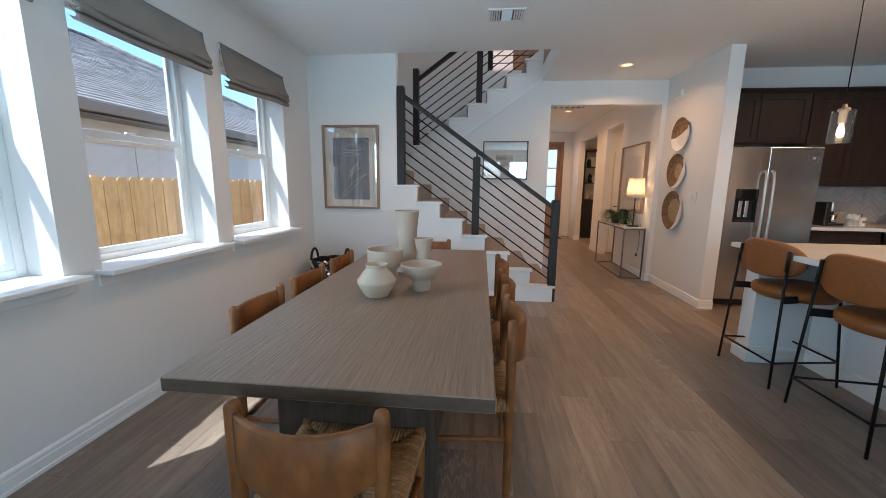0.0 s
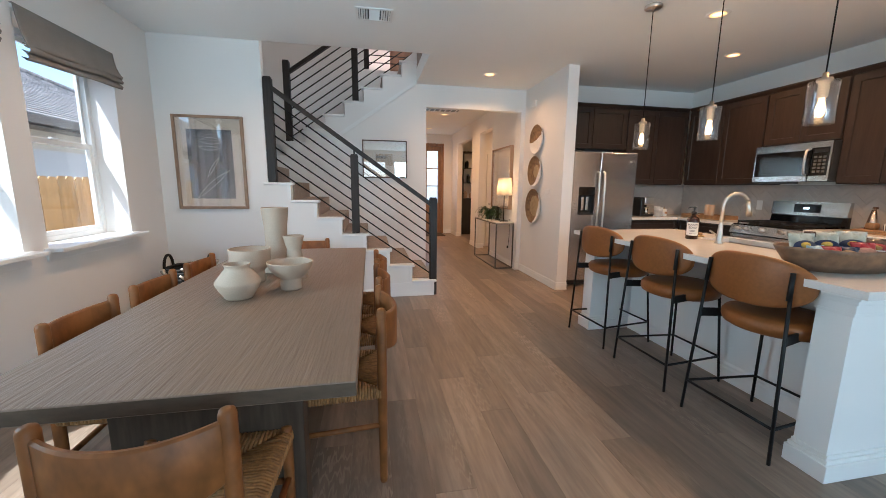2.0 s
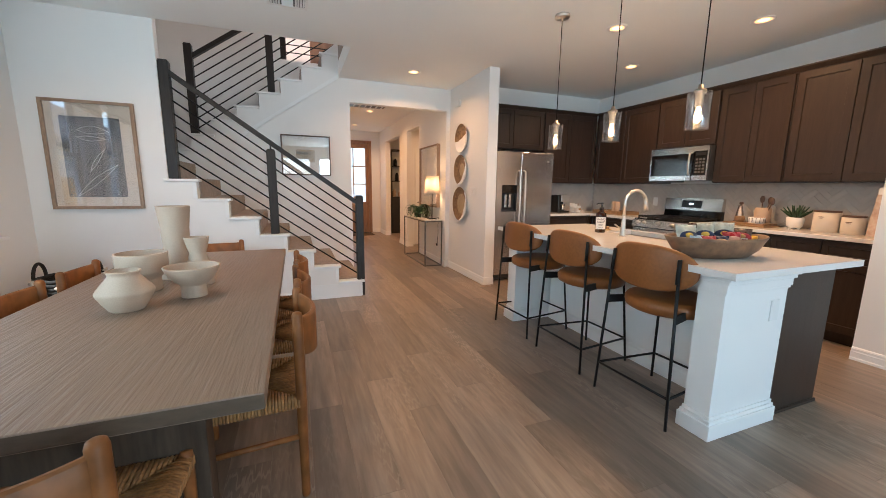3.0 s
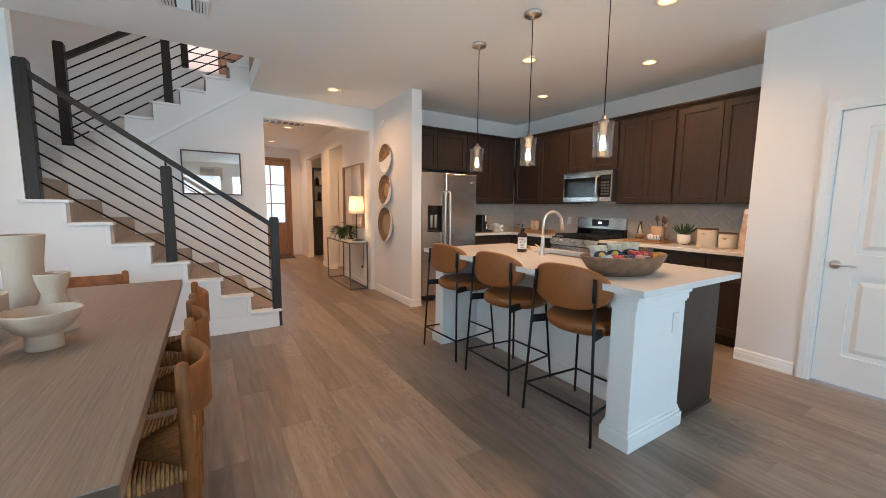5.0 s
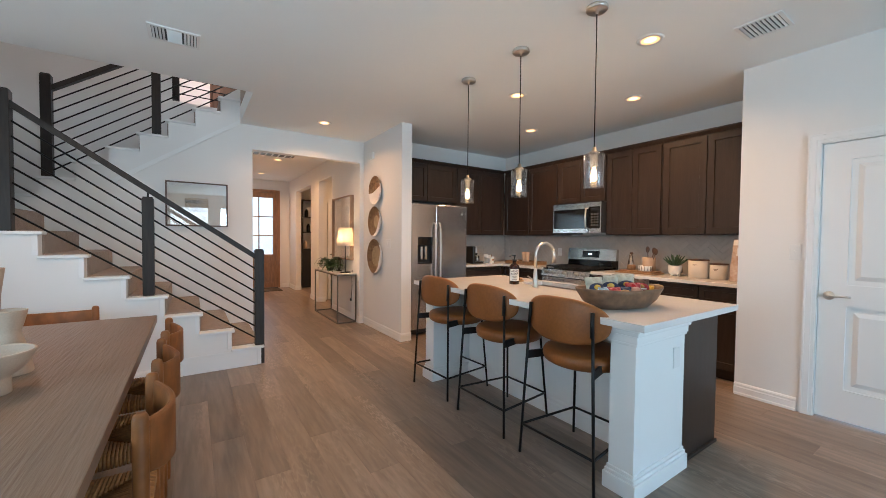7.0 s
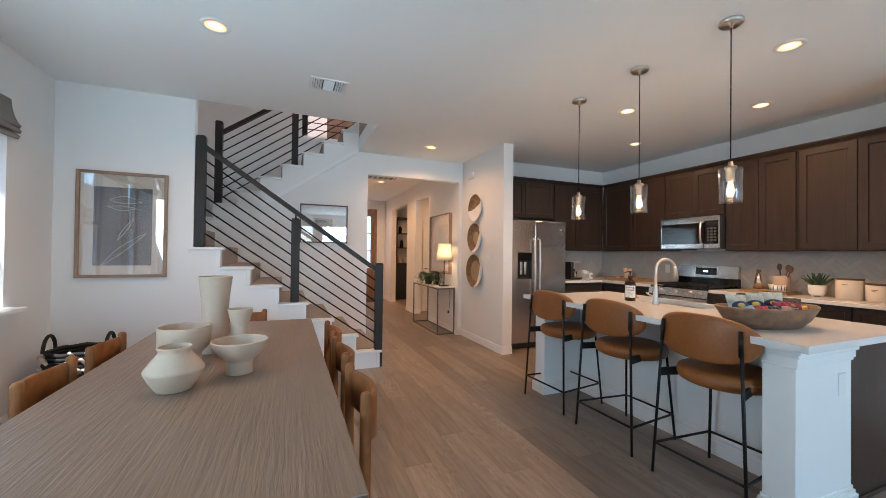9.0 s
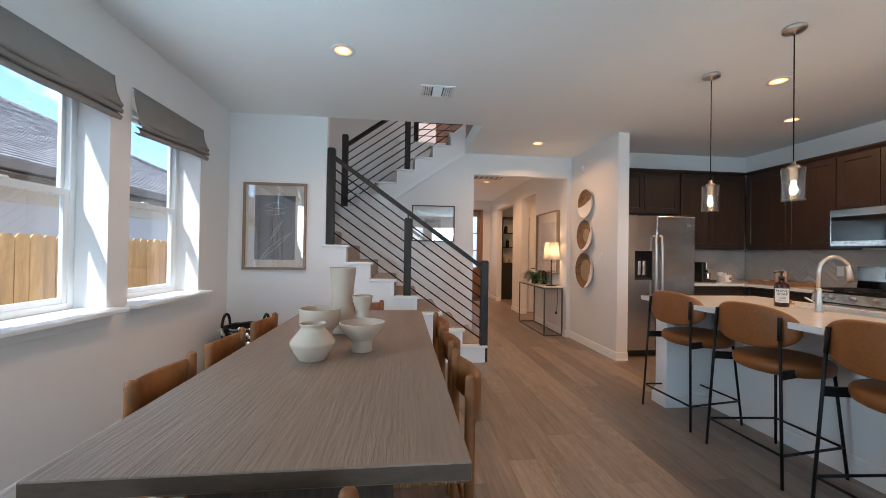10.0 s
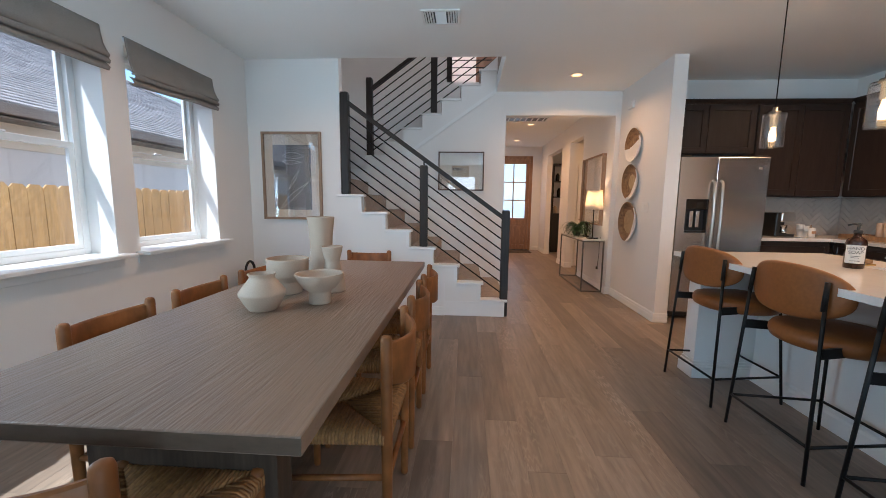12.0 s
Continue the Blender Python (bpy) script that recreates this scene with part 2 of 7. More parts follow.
def rod(bm, p0, p1, r, r1=None, seg=10):
    p0, p1 = Vector(p0), Vector(p1)
    d = p1 - p0
    m = Matrix.Translation(p0) @ d.to_track_quat("Z", "Y").to_matrix().to_4x4()
    r1 = r if r1 is None else r1
    turned(bm, [(0, 0), (r, 0), (r1, d.length), (0, d.length)], seg=seg, m=m)


def tube(bm, pts, r, seg=8, radii=None):
    pts = [Vector(p) for p in pts]
    rings = []
    up = None
    for i, p in enumerate(pts):
        d = (pts[min(i + 1, len(pts) - 1)] - pts[max(i - 1, 0)]).normalized()
        if up is None:
            up = d.orthogonal().normalized()
        side = d.cross(up).normalized()
        up = side.cross(d).normalized()
        rr = radii[i] if radii else r
        rings.append([bm.verts.new(p + rr * (math.cos(a) * side + math.sin(a) * up)) for a in (2 * math.pi * k / seg for k in range(seg))])
    for a, b in zip(rings, rings[1:]):
        for i in range(seg):
            j = (i + 1) % seg
            bm.faces.new((a[i], a[j], b[j], b[i])).smooth = True
    bm.faces.new(rings[0][::-1])
    bm.faces.new(rings[-1])


def prism(bm, outline, axis, a0, a1):
    """Extrude a 2D outline along an axis: 'x' takes (y, z), 'y' takes (x, z), 'z' takes (x, y)."""
    def at(u, v, w):
        return {"x": (w, u, v), "y": (u, w, v), "z": (u, v, w)}[axis]
    lo = [bm.verts.new(at(u, v, a0)) for u, v in outline]
    hi = [bm.verts.new(at(u, v, a1)) for u, v in outline]
    k = len(outline)
    for i in range(k):
        j = (i + 1) % k
        bm.faces.new((lo[i], lo[j], hi[j], hi[i]))
    bm.faces.new(lo[::-1])
    bm.faces.new(hi)


def finish(bm, name, material, smooth=None):
    bmesh.ops.recalc_face_normals(bm, faces=bm.faces[:])
    me = bpy.data.meshes.new(name)
    bm.to_mesh(me)
    bm.free()
    if material:
        me.materials.append(material)
    if smooth:
        me.polygons.foreach_set("use_smooth", [True] * len(me.polygons))
    return me


def part(name, bm, material, parent=None, label="", smooth=None):
    ob = new(name, finish(bm, name, material, smooth))
    if parent:
        ob.parent = parent
    if label:
        ob["label"] = label
    return ob


def setting(name, bm, material, label, category):
    return tagged(part(name, bm, material), label, category, kind="structure")


def thing(name, m, label, category, group=""):
    ob = new(name)
    ob.empty_display_size = 0.05
    ob.matrix_world = m
    return tagged(ob, label, category, group)


def slab(fn):
    bm = bmesh.new()
    fn(bm)
    return bm


def B(*boxes, bev=0.0):
    bm = bmesh.new()
    for b in boxes:
        box(bm, *b, bev=bev)
    return bm


def wall_with_holes(bm, axis, face0, face1, u0, u1, z0, z1, holes):
    """A wall of boxes between two faces; holes: (u0, u1, z0, z1) sorted along u."""
    def put(a, b, c, d):
        if b - a < 1e-4 or d - c < 1e-4:
            return
        if axis == "x":
            box(bm, face0, face1, a, b, c, d)
        else:
            box(bm, a, b, face0, face1, c, d)
    u = u0
    for a, b, c, d in holes:
        put(u, a, z0, z1)
        put(a, b, z0, c)
        put(a, b, d, z1)
        u = b
    put(u, u1, z0, z1)


# ---- the shell ----
XL, XR = -2.84, 4.12          # window wall, range wall
YF, YS, YK = 5.0, 6.235, 5.80   # picture wall, wall under the upper flight, fridge wall
XP = 3.30                     # pantry wall
YB = -3.9                     # wall behind
ZC = 2.75                     # ceiling
YD = 11.2                     # front door wall
Z2 = 3.23                     # upper floor
XC, XCE = 1.605, 1.745         # plate wall, its kitchen face
XH0, XH1 = 0.08, 1.54         # hallway
WINS = [(1.35, 2.25), (2.437, 3.34), (3.525, 4.425)]   # window openings along y
WZ0, WZ1 = 0.872, 2.32
FILL_OPENING = (-2.7, -0.5, 0.0, 2.2)   # unseen glazed opening added to let light in, along y
BACKWINS = [(-1.25, -0.05, 0.5, 2.36), (0.2, 1.4, 0.5, 2.36), (1.65, 2.85, 0.5, 2.36)]

bm = bmesh.new()
wall_with_holes(bm, "x", XL - 0.26, XL, YB - 0.15, 7.45, -0.3, 6.0, [FILL_OPENING] + [(a, b, WZ0, WZ1) for a, b in WINS])
setting("wall_west", bm, M_WALL, "white painted drywall with three deep window openings", "wall")
bm = bmesh.new()
wall_with_holes(bm, "y", YB - 0.15, YB, XL, XP + 0.12, -0.3, 3.2, BACKWINS)
setting("wall_south", bm, M_WALL, "white painted drywall with tall window openings", "wall")
# picture wall and the stepped white wall under the lower flight, in one plane
RUN, RISE = 0.265, 0.19
def nose_x(k):
    return 0.02 - RUN * (k - 1)
steps = [(XL, 0.0), (0.0, 0.0)]
for k in range(1, 8):
    steps += [(nose_x(k) - 0.02, RISE * k - 0.022), (nose_x(k + 1) - 0.02, RISE * k - 0.022)]
steps = steps[:-1] + [(-1.816, RISE * 7 - 0.022), (-1.816, 6.0), (XL, 6.0)]
bm = bmesh.new()
prism(bm, steps, "y", YF, YF + 0.10)
setting("wall_picture", bm, M_WALL, "white painted drywall stepping down along the stairs", "wall")
bm = bmesh.new()
up0 = -1.085
upper = [(XL, 0.0), (XH0, 0.0), (XH0, 6.0), (-0.05, 6.0), (-0.05, Z2 - 0.02)]
for k in range(8, 0, -1):
    xn = up0 + RUN * (k - 5) + 0.02
    upper += [(xn, 1.52 + RISE * (k) - 0.022), (xn, 1.52 + RISE * (k - 1) - 0.022)]
upper += [(XL, 1.52 - 0.022)]
prism(bm, upper, "y", YS, YS + 0.10)
setting("wall_stairs", bm, M_WALL, "white painted drywall below the upper stair flight", "wall")
# header over the hallway, hallway walls
bm = bmesh.new()
box(bm, XH0, XC, YS, YS + 0.12, 2.44, ZC)
box(bm, XH1, XC, YS, YS + 0.12, 0, 2.44)
setting("wall_header", bm, M_WALL, "white painted header and jamb of the hallway opening", "wall")
bm = bmesh.new()
wall_with_holes(bm, "x", XH1, XH1 + 0.13, YS + 0.12, YD, 0, ZC, [(7.60, 8.44, 0, 2.42), (9.06, 10.48, 0, 2.42)])
setting("wall_hall_east", bm, M_WALL, "white painted hallway wall with two tall cased openings", "wall")
bm = bmesh.new()
box(bm, XH0 - 0.12, XH0, YS + 0.10, YD, 0, ZC)
setting("wall_hall_west", bm, M_WALL, "plain white painted hallway wall", "wall")
bm = bmesh.new()
wall_with_holes(bm, "y", YD, YD + 0.15, XH0 - 0.12, 3.6, 0, ZC, [(0.33, 1.25, 0, 2.44)])
setting("wall_north", bm, M_WALL, "white painted wall round the front door", "wall")
# rooms off the hallway
bm = bmesh.new()
box(bm, 3.5, 3.6, YS + 0.7, YD, 0, ZC)
box(bm, XH1 + 0.13, 3.5, 8.68, 8.80, 0, ZC)
box(bm, XH1 + 0.13, 3.5, YS + 0.6, YS + 0.7, 0, ZC)
setting("wall_side_rooms", bm, M_WALL, "plain white walls of the rooms off the hallway", "wall")
# plate wall, fridge wall, range wall, pantry wall
bm = bmesh.new()
box(bm, XC, XCE, 4.98, YK + 0.12, 0, ZC)
box(bm, XC, XCE, YK + 0.12, YS + 0.12, 0, ZC)
setting("wall_plates", bm, M_WALL, "white painted end wall beside the refrigerator", "wall")
bm = bmesh.new()
box(bm, XCE, XR + 0.12, YK, YK + 0.12, 0, ZC)
setting("wall_fridge", bm, M_WALL, "white painted kitchen wall behind the refrigerator", "wall")
bm = bmesh.new()
box(bm, XR, XR + 0.12, 2.04 - 0.12, YK, 0, ZC)
setting("wall_range", bm, M_WALL, "white painted kitchen wall behind the range", "wall")
bm = bmesh.new()
wall_with_holes(bm, "x", XP, XP + 0.12, YB, 2.04, 0, ZC, [(0.735, 1.555, 0, 2.04)])
setting("wall_pantry", bm, M_WALL, "white painted pantry wall with a door opening", "wall")
setting("wall_pantry_side", B((XP + 0.12, XR, 2.04 - 0.12, 2.04, 0, ZC)), M_WALL, "white painted pantry end wall beside the kitchen cabinets", "wall")
setting("wall_pantry_rear", B((XP + 0.12, XR, 0.4, 0.5, 0, ZC)), M_WALL, "plain white wall closing the pantry", "wall")
# stairwell walls above and behind
bm = bmesh.new()
box(bm, XL, -0.80, 7.30, 7.42, 0, 6.0)
box(bm, -0.80, XH0 - 0.12, 7.30, 7.42, 0, Z2 - 0.03)
setting("wall_stairwell", bm, M_WALL, "white painted wall behind the upper stair flight", "wall")
bm = bmesh.new()
# the opening is added out of view to let light reach the stairwell
wall_with_holes(bm, "y", 9.6, 9.7, -0.8, 3.6, Z2, 6.0, [(-0.2, 3.2, Z2 + 0.8, Z2 + 2.4)])
box(bm, -0.92, -0.8, 7.42, 9.7, Z2, 6.0)
box(bm, 3.5, 3.6, 5.0, 9.6, Z2, 6.0)
setting("wall_upper_hall", bm, M_WALL, "white painted wall of the upper hall", "wall")
# ceilings
bm = bmesh.new()
box(bm, XL, XR + 0.12, YB, YF, ZC, ZC + 0.20)
box(bm, -0.06, XR + 0.12, YF, YS, ZC, ZC + 0.20)
box(bm, XH0, XR + 0.12, YS, YD + 0.15, ZC, ZC + 0.20)
setting("ceiling", bm, M_CEIL, "flat white textured drywall ceiling with a stairwell opening", "ceiling")
bm = bmesh.new()
box(bm, XL, 3.6, YF - 0.1, 9.7, 5.95, 6.05)
setting("ceiling_upper", bm, M_CEIL, "flat white ceiling over the stairwell", "ceiling")
bm = bmesh.new()
box(bm, -0.055, 3.6, YF + 0.0, YS + 0.1, ZC + 0.21, Z2)
box(bm, 0.08, 3.6, YS + 0.1, 9.7, ZC + 0.21, Z2)
box(bm, -0.8, 0.08, 7.42, 9.7, ZC + 0.21, Z2)
setting("floor_upper", bm, M_CARPET, "taupe carpeted upper floor at the stair top", "floor")
bm = bmesh.new()
box(bm, -0.055, 3.6, YF - 0.12, YF, ZC + 0.2, 6.0)
setting("wall_upper_south", bm, M_WALL, "white painted wall of the upper floor", "wall")
bm = bmesh.new()
box(bm, XL, -0.055, YF - 0.12, YF - 0.0, ZC + 0.2, 6.0)
setting("wall_upper_west", bm, M_WALL, "white painted wall over the stairwell edge", "wall")
bm = bmesh.new()
box(bm, XL - 0.26, XR + 0.12, YB - 0.15, YD + 0.15, -0.3, -0.012)
setting("floor", bm, mat("screed", (0.10, 0.08, 0.065), 0.8), "concrete floor slab below the planks", "floor")

# ---- trim ----
def baseboard(name, axis, face, u0, u1, out, z0=0.0):
    """A moulded skirting on a wall face; out: +1 or -1, the way it stands proud."""
    prof = [(0, 0), (0.018, 0), (0.018, 0.018), (0.014, 0.022), (0.014, 0.066), (0.011, 0.072), (0.011, 0.088), (0.006, 0.098), (0, 0.102)]
    bm = bmesh.new()
    prism(bm, [(face + out * a, z0 + b) for a, b in prof], "y" if axis == "x" else "x", u0, u1)
    return setting(name, bm, M_TRIM, "white painted moulded skirting board", "baseboard")


baseboard("baseboard_west", "x", XL, FILL_OPENING[1] + 0.07, YF, 1)
baseboard("baseboard_west_rear", "x", XL, YB, FILL_OPENING[0] - 0.07, 1)
baseboard("baseboard_picture", "y", YF, XL + 0.016, -0.66, -1)
baseboard("baseboard_plates", "x", XC, 4.964, YS - 0.016, -1)
baseboard("baseboard_plates_end", "y", 4.98, XC - 0.016, XCE, -1)
baseboard("baseboard_jamb", "y", YS, XH1 - 0.016, XC - 0.016, -1)
baseboard("baseboard_hall", "x", XH1, YS, 7.60, -1)
baseboard("baseboard_hall_pier", "x", XH1, 8.44, 9.06, -1)
baseboard("baseboard_pier_end", "y", 8.44, XH1 - 0.016, XH1 + 0.13, -1)
baseboard("baseboard_hall_far", "x", XH1, 10.48, YD, -1)
baseboard("baseboard_far_end", "y", 10.48, XH1 - 0.016, XH1 + 0.13, -1)
baseboard("baseboard_hall_west", "x", XH0, YS + 0.1, YD, 1)
baseboard("baseboard_north", "y", YD, 1.36, XH1 - 0.016, -1)
baseboard("baseboard_pantry", "x", XP, 1.640, 2.04, -1)
baseboard("baseboard_pantry_south", "x", XP, YB, 0.635, -1)
bm = bmesh.new()
box(bm, -0.66, -0.004, YF - 0.004, YF, 0.0, 0.165)
box(bm, -0.672, -0.66, YF - 0.007, YF, 0.0, 0.36)
setting("trim_stair_skirt", bm, M_TRIM, "white painted flat stair skirt at the foot of the stairs", "trim")
# sloped trim line under the upper flight
bm = bmesh.new()
prism(bm, [(-1.30, 1.93), (-0.06, 2.79), (-0.06, 2.738), (-1.30, 1.878)], "y", YS - 0.020, YS)
setting("trim_upper_stringer", bm, M_TRIM, "thin white painted trim below the upper stair flight", "trim")


# ---- windows ----
def window(i, y0, y1, z0, z1):
    w = tagged(new("window_%d" % i), "white vinyl single-hung window with a deep drywall reveal", "window", kind="structure")
    xo, xi = XL - 0.250, XL - 0.190
    f = 0.045
    part("window_frame", B((xo, xi, y0, y0 + f, z0, z1), (xo, xi, y1 - f, y1, z0, z1), (xo, xi, y0 + f, y1 - f, z0, z0 + f),
                           (xo, xi, y0 + f, y1 - f, z1 - f, z1), bev=0.004), M_VINYL, w)
    zm = 1.60
    a, b = y0 + f, y1 - f
    s = 0.035
    ls = part("lower_sash", B((xi - 0.030, xi - 0.004, a, a + s, z0 + f, zm + 0.02), (xi - 0.030, xi - 0.004, b - s, b, z0 + f, zm + 0.02),
                         (xi - 0.030, xi - 0.004, a + s, b - s, z0 + f, z0 + f + s), (xi - 0.032, xi + 0.004, a + s, b - s, zm - 0.022, zm + 0.02),
                         bev=0.003), M_VINYL, w)
    us = part("upper_sash", B((xo + 0.004, xi - 0.032, a, a + s * 0.8, zm - 0.02, z1 - f), (xo + 0.004, xi - 0.032, b - s * 0.8, b, zm - 0.02, z1 - f),
                         (xo + 0.004, xi - 0.032, a + s * .8, b - s * .8, z1 - f - s * 0.8, z1 - f),
                         (xo + 0.004, xi - 0.034, a + s * .8, b - s * .8, zm - 0.02, zm + 0.018), bev=0.003), M_VINYL, w)
    p1 = part("pane", B((xi - 0.018, xi - 0.014, a + s, b - s, z0 + f + s, zm - 0.022)), M_PANE, ls)
    p2 = part("pane", B((xo + 0.010, xo + 0.014, a + s * .8, b - s * .8, zm + 0.018, z1 - f - s * .8)), M_PANE, us)
    p1.visible_shadow = p2.visible_shadow = False
    part("sash_lock", B((xi - 0.01, xi + 0.012, (a + b) / 2 - 0.03, (a + b) / 2 + 0.03, zm + 0.02, zm + 0.032), bev=0.003), M_VINYL, ls)
    bm = bmesh.new()
    box(bm, xi, XL + 0.11, y0 + 0.001, y1 - 0.001, z0 - 0.022, z0 + 0.004, bev=0.004)
    box(bm, XL + 0.001, XL + 0.112, y0 - 0.045, y1 + 0.045, z0 - 0.0225, z0 + 0.0045, bev=0.005)
    part("window_sill", bm, M_TRIM, w)
    part("apron", B((XL, XL + 0.014, y0 - 0.03, y1 + 0.03, z0 - 0.085, z0 - 0.023), bev=0.003), M_TRIM, w)
    return w


for i, (a, b) in enumerate(WINS):
    window(i + 1, a, b, WZ0, WZ1)


def back_window(i, x0, x1, z0, z1):
    w = tagged(new("window_%d" % (i + 4)), "tall white framed window behind the dining area", "window", kind="structure")
    y0, y1 = YB - 0.12, YB - 0.06
    f = 0.06
    xm = (x0 + x1) / 2
    zm = z0 + (z1 - z0) * 0.55
    part("window_frame", B((x0, x0 + f, y0, y1, z0, z1), (x1 - f, x1, y0, y1, z0, z1), (x0 + f, x1 - f, y0, y1, z0, z0 + f),
                           (x0 + f, x1 - f, y0, y1, z1 - f, z1), (x0 + f, x1 - f, y0 + .01, y1 - .01, zm - 0.03, zm + 0.03)), M_VINYL, w)
    p = part("pane", B((x0 + f, x1 - f, y0 + 0.028, y0 + 0.032, z0 + f, z1 - f)), M_PANE, w)
    p.visible_shadow = False


for i, (a, b, c, d) in enumerate(BACKWINS):
    back_window(i, a, b, c, d)


# glazing of the opening added out of view for extra daylight
def added_glazing(y0, y1, z0, z1):
    w = tagged(new("door_4"), "unseen white framed glazed opening added to let light in", "door", kind="structure")
    x0, x1, f, ym = XL - 0.16, XL - 0.08, 0.07, (y0 + y1) / 2
    part("frame", B((x0, x1, y0, y0 + f, z0, z1), (x0, x1, y1 - f, y1, z0, z1), (x0, x1, ym - f / 2, ym + f / 2, z0, z1)), M_VINYL, w)
    part("rail", B((x0, x1, y0 + f, ym - f / 2, z0, z0 + f), (x0, x1, ym + f / 2, y1 - f, z0, z0 + f), (x0, x1, y0 + f, ym - f / 2, z1 - f, z1), (x0, x1, ym + f / 2, y1 - f, z1 - f, z1)), M_VINYL, w)
    for a, b in ((y0 + f, ym - f / 2), (ym + f / 2, y1 - f)):
        p = part("pane", B((x0 + 0.036, x0 + 0.042, a, b, z0 + f, z1 - f)), M_PANE, w)
        p.visible_shadow = False


added_glazing(*FILL_OPENING)


def roman_shade(y0, y1, lift, label):
    s = thing("roman_shade", pose(XL, y0, 0), label, "blind", "window blinds")
    w = y1 - y0
    n = 40
    prof = [(0.002, 2.368), (0.016, 2.370), (0.022, 2.32), (0.034, 2.26), (0.050, 2.215), (0.068, 2.185), (0.060, 2.168), (0.044, 2.178)]
    fold2 = [(0.036, 2.190), (0.062, 2.176), (0.078, 2.154), (0.066, 2.136), (0.044, 2.152)]
    fold3 = [(0.026, 2.155), (0.048, 2.138), (0.068, 2.114), (0.054, 2.094), (0.028, 2.114)]
    for name, pr, ph in (("face_panel", prof, 0.0), ("lower_fold", fold2, 0.9), ("lower_fold", fold3, 1.7)):
        bm = bmesh.new()
        front, back = [], []
        for k in range(n + 1):
            u = k / n
            sag = 0.012 * math.sin(3.1 * math.pi * u + ph) * u * 0.6 + lift * (1 - u) ** 2 - 0.014 * math.sin(math.pi * u)
            rf, rb = [], []
            for j, (dx, z) in enumerate(pr):
                q = min(1, max(0, (2.36 - z) / 0.19))
                wob = 0.006 * math.sin(9 * u + j + ph) * q
                rf.append(bm.verts.new((dx + wob, u * w, z + sag * q)))
                rb.append(bm.verts.new((dx + wob - 0.003, u * w, z + sag * q - 0.002)))
            front.append(rf)
            back.append(rb)
        m = len(pr)
        for a, b in zip(front, front[1:]):
            for j in range(m - 1):
                bm.faces.new((a[j], a[j + 1], b[j + 1], b[j])).smooth = True
        for a, b in zip(back, back[1:]):
            for j in range(m - 1):
                bm.faces.new((a[j], b[j], b[j + 1], a[j + 1])).smooth = True
        for j in range(m - 1):
            bm.faces.new((front[0][j], back[0][j], back[0][j + 1], front[0][j + 1]))
            bm.faces.new((front[-1][j], front[-1][j + 1], back[-1][j + 1], back[-1][j]))
        for k in range(n):
            bm.faces.new((front[k][0], front[k + 1][0], back[k + 1][0], back[k][0]))
            bm.faces.new((front[k][-1], back[k][-1], back[k + 1][-1], front[k + 1][-1]))
        part(name, bm, M_SHADE, s)
    part("head_rail", B((0.0, 0.013, 0.004, w - 0.004, 2.340, 2.364)), M_VINYL, s)
    return s


roman_shade(WINS[0][0] - 0.005, WINS[0][1] + 0.005, 0.0, "greige linen roman shade drawn up over the window")
roman_shade(WINS[1][0] - 0.005, WINS[1][1] + 0.005, 0.0, "greige linen roman shade drawn up over the window")
roman_shade(WINS[2][0] - 0.005, WINS[2][1] + 0.005, -0.05, "greige linen roman shade drawn up with a drooping corner")

# ---- outdoors ----
ZG = -0.42
# unseen ground kept pale so it bounces sunlight up to the ceiling
M_BOUNCE_GROUND = mat("pale_bounce_ground", (0.52, 0.50, 0.455), 0.95, var=0.2, scale=1.5, bump=0.6, bump_scale=30, tint=(0.38, 0.37, 0.32), grain=0.3, grain_scale=40)
bm = bmesh.new()
for a in [(-400, XL - 0.26, -400, 400), (XR + 0.12, 400, -400, 400), (XL - 0.26, XR + 0.12, -400, YB - 0.15), (XL - 0.26, XR + 0.12, YD + 0.15, 400)]:
    box(bm, *a, ZG - 0.3, ZG)
setting("ground", bm, M_BOUNCE_GROUND, "unseen ground, made pale to bounce light indoors", "ground")
M_CEDAR = mat("new_cedar", (0.60, 0.36, 0.145), 0.7, var=0.14, scale=2.5, stretch=(5, 5, 0.6), grain=0.18, grain_scale=14, rnd=0.16, bump=0.1)
fence = thing("wooden_fence", pose(-4.6, 0, ZG), "new golden cedar picket fence with dog-eared boards", "fence")
bm = bmesh.new()
pw, ph = 0.136, 1.81
prism(bm, [(0, 0), (pw, 0), (pw, ph - 0.035), (pw - 0.03, ph), (0.03, ph), (0, ph - 0.035)], "x", -0.016, 0.0)
pk_mesh = finish(bm, "picket", M_CEDAR)
rngf = random.Random(4)
for k in range(56):
    o = new("picket", pk_mesh)
    o.parent = fence
    o.matrix_basis = pose(rngf.uniform(-0.003, 0.003), 0.0 + k * 0.142, rngf.uniform(-0.012, 0.006), 0, 0, rngf.uniform(-0.6, 0.6))
part("rail", B((-0.055, -0.018, 0.0, 7.95, 1.45, 1.54)), M_CEDAR, fence)
part("rail", B((-0.055, -0.018, 0.0, 7.95, 0.30, 0.39)), M_CEDAR, fence)
gate = thing("fence_return", pose(-4.58, 7.0, ZG), "golden cedar fence section with a top rail", "fence")
for k in range(11):
    o = new("picket", pk_mesh)
    o.parent = gate
    o.matrix_basis = pose(0.02 + k * 0.142, 0.0, -0.06 + rngf.uniform(-0.008, 0.006), 0, 0, -90)
part("rail", B((0.0, 1.56, -0.040, -0.002, 1.50, 1.58)), M_CEDAR, gate)
part("rail", B((0.0, 1.56, -0.040, -0.002, 0.35, 0.43)), M_CEDAR, gate)

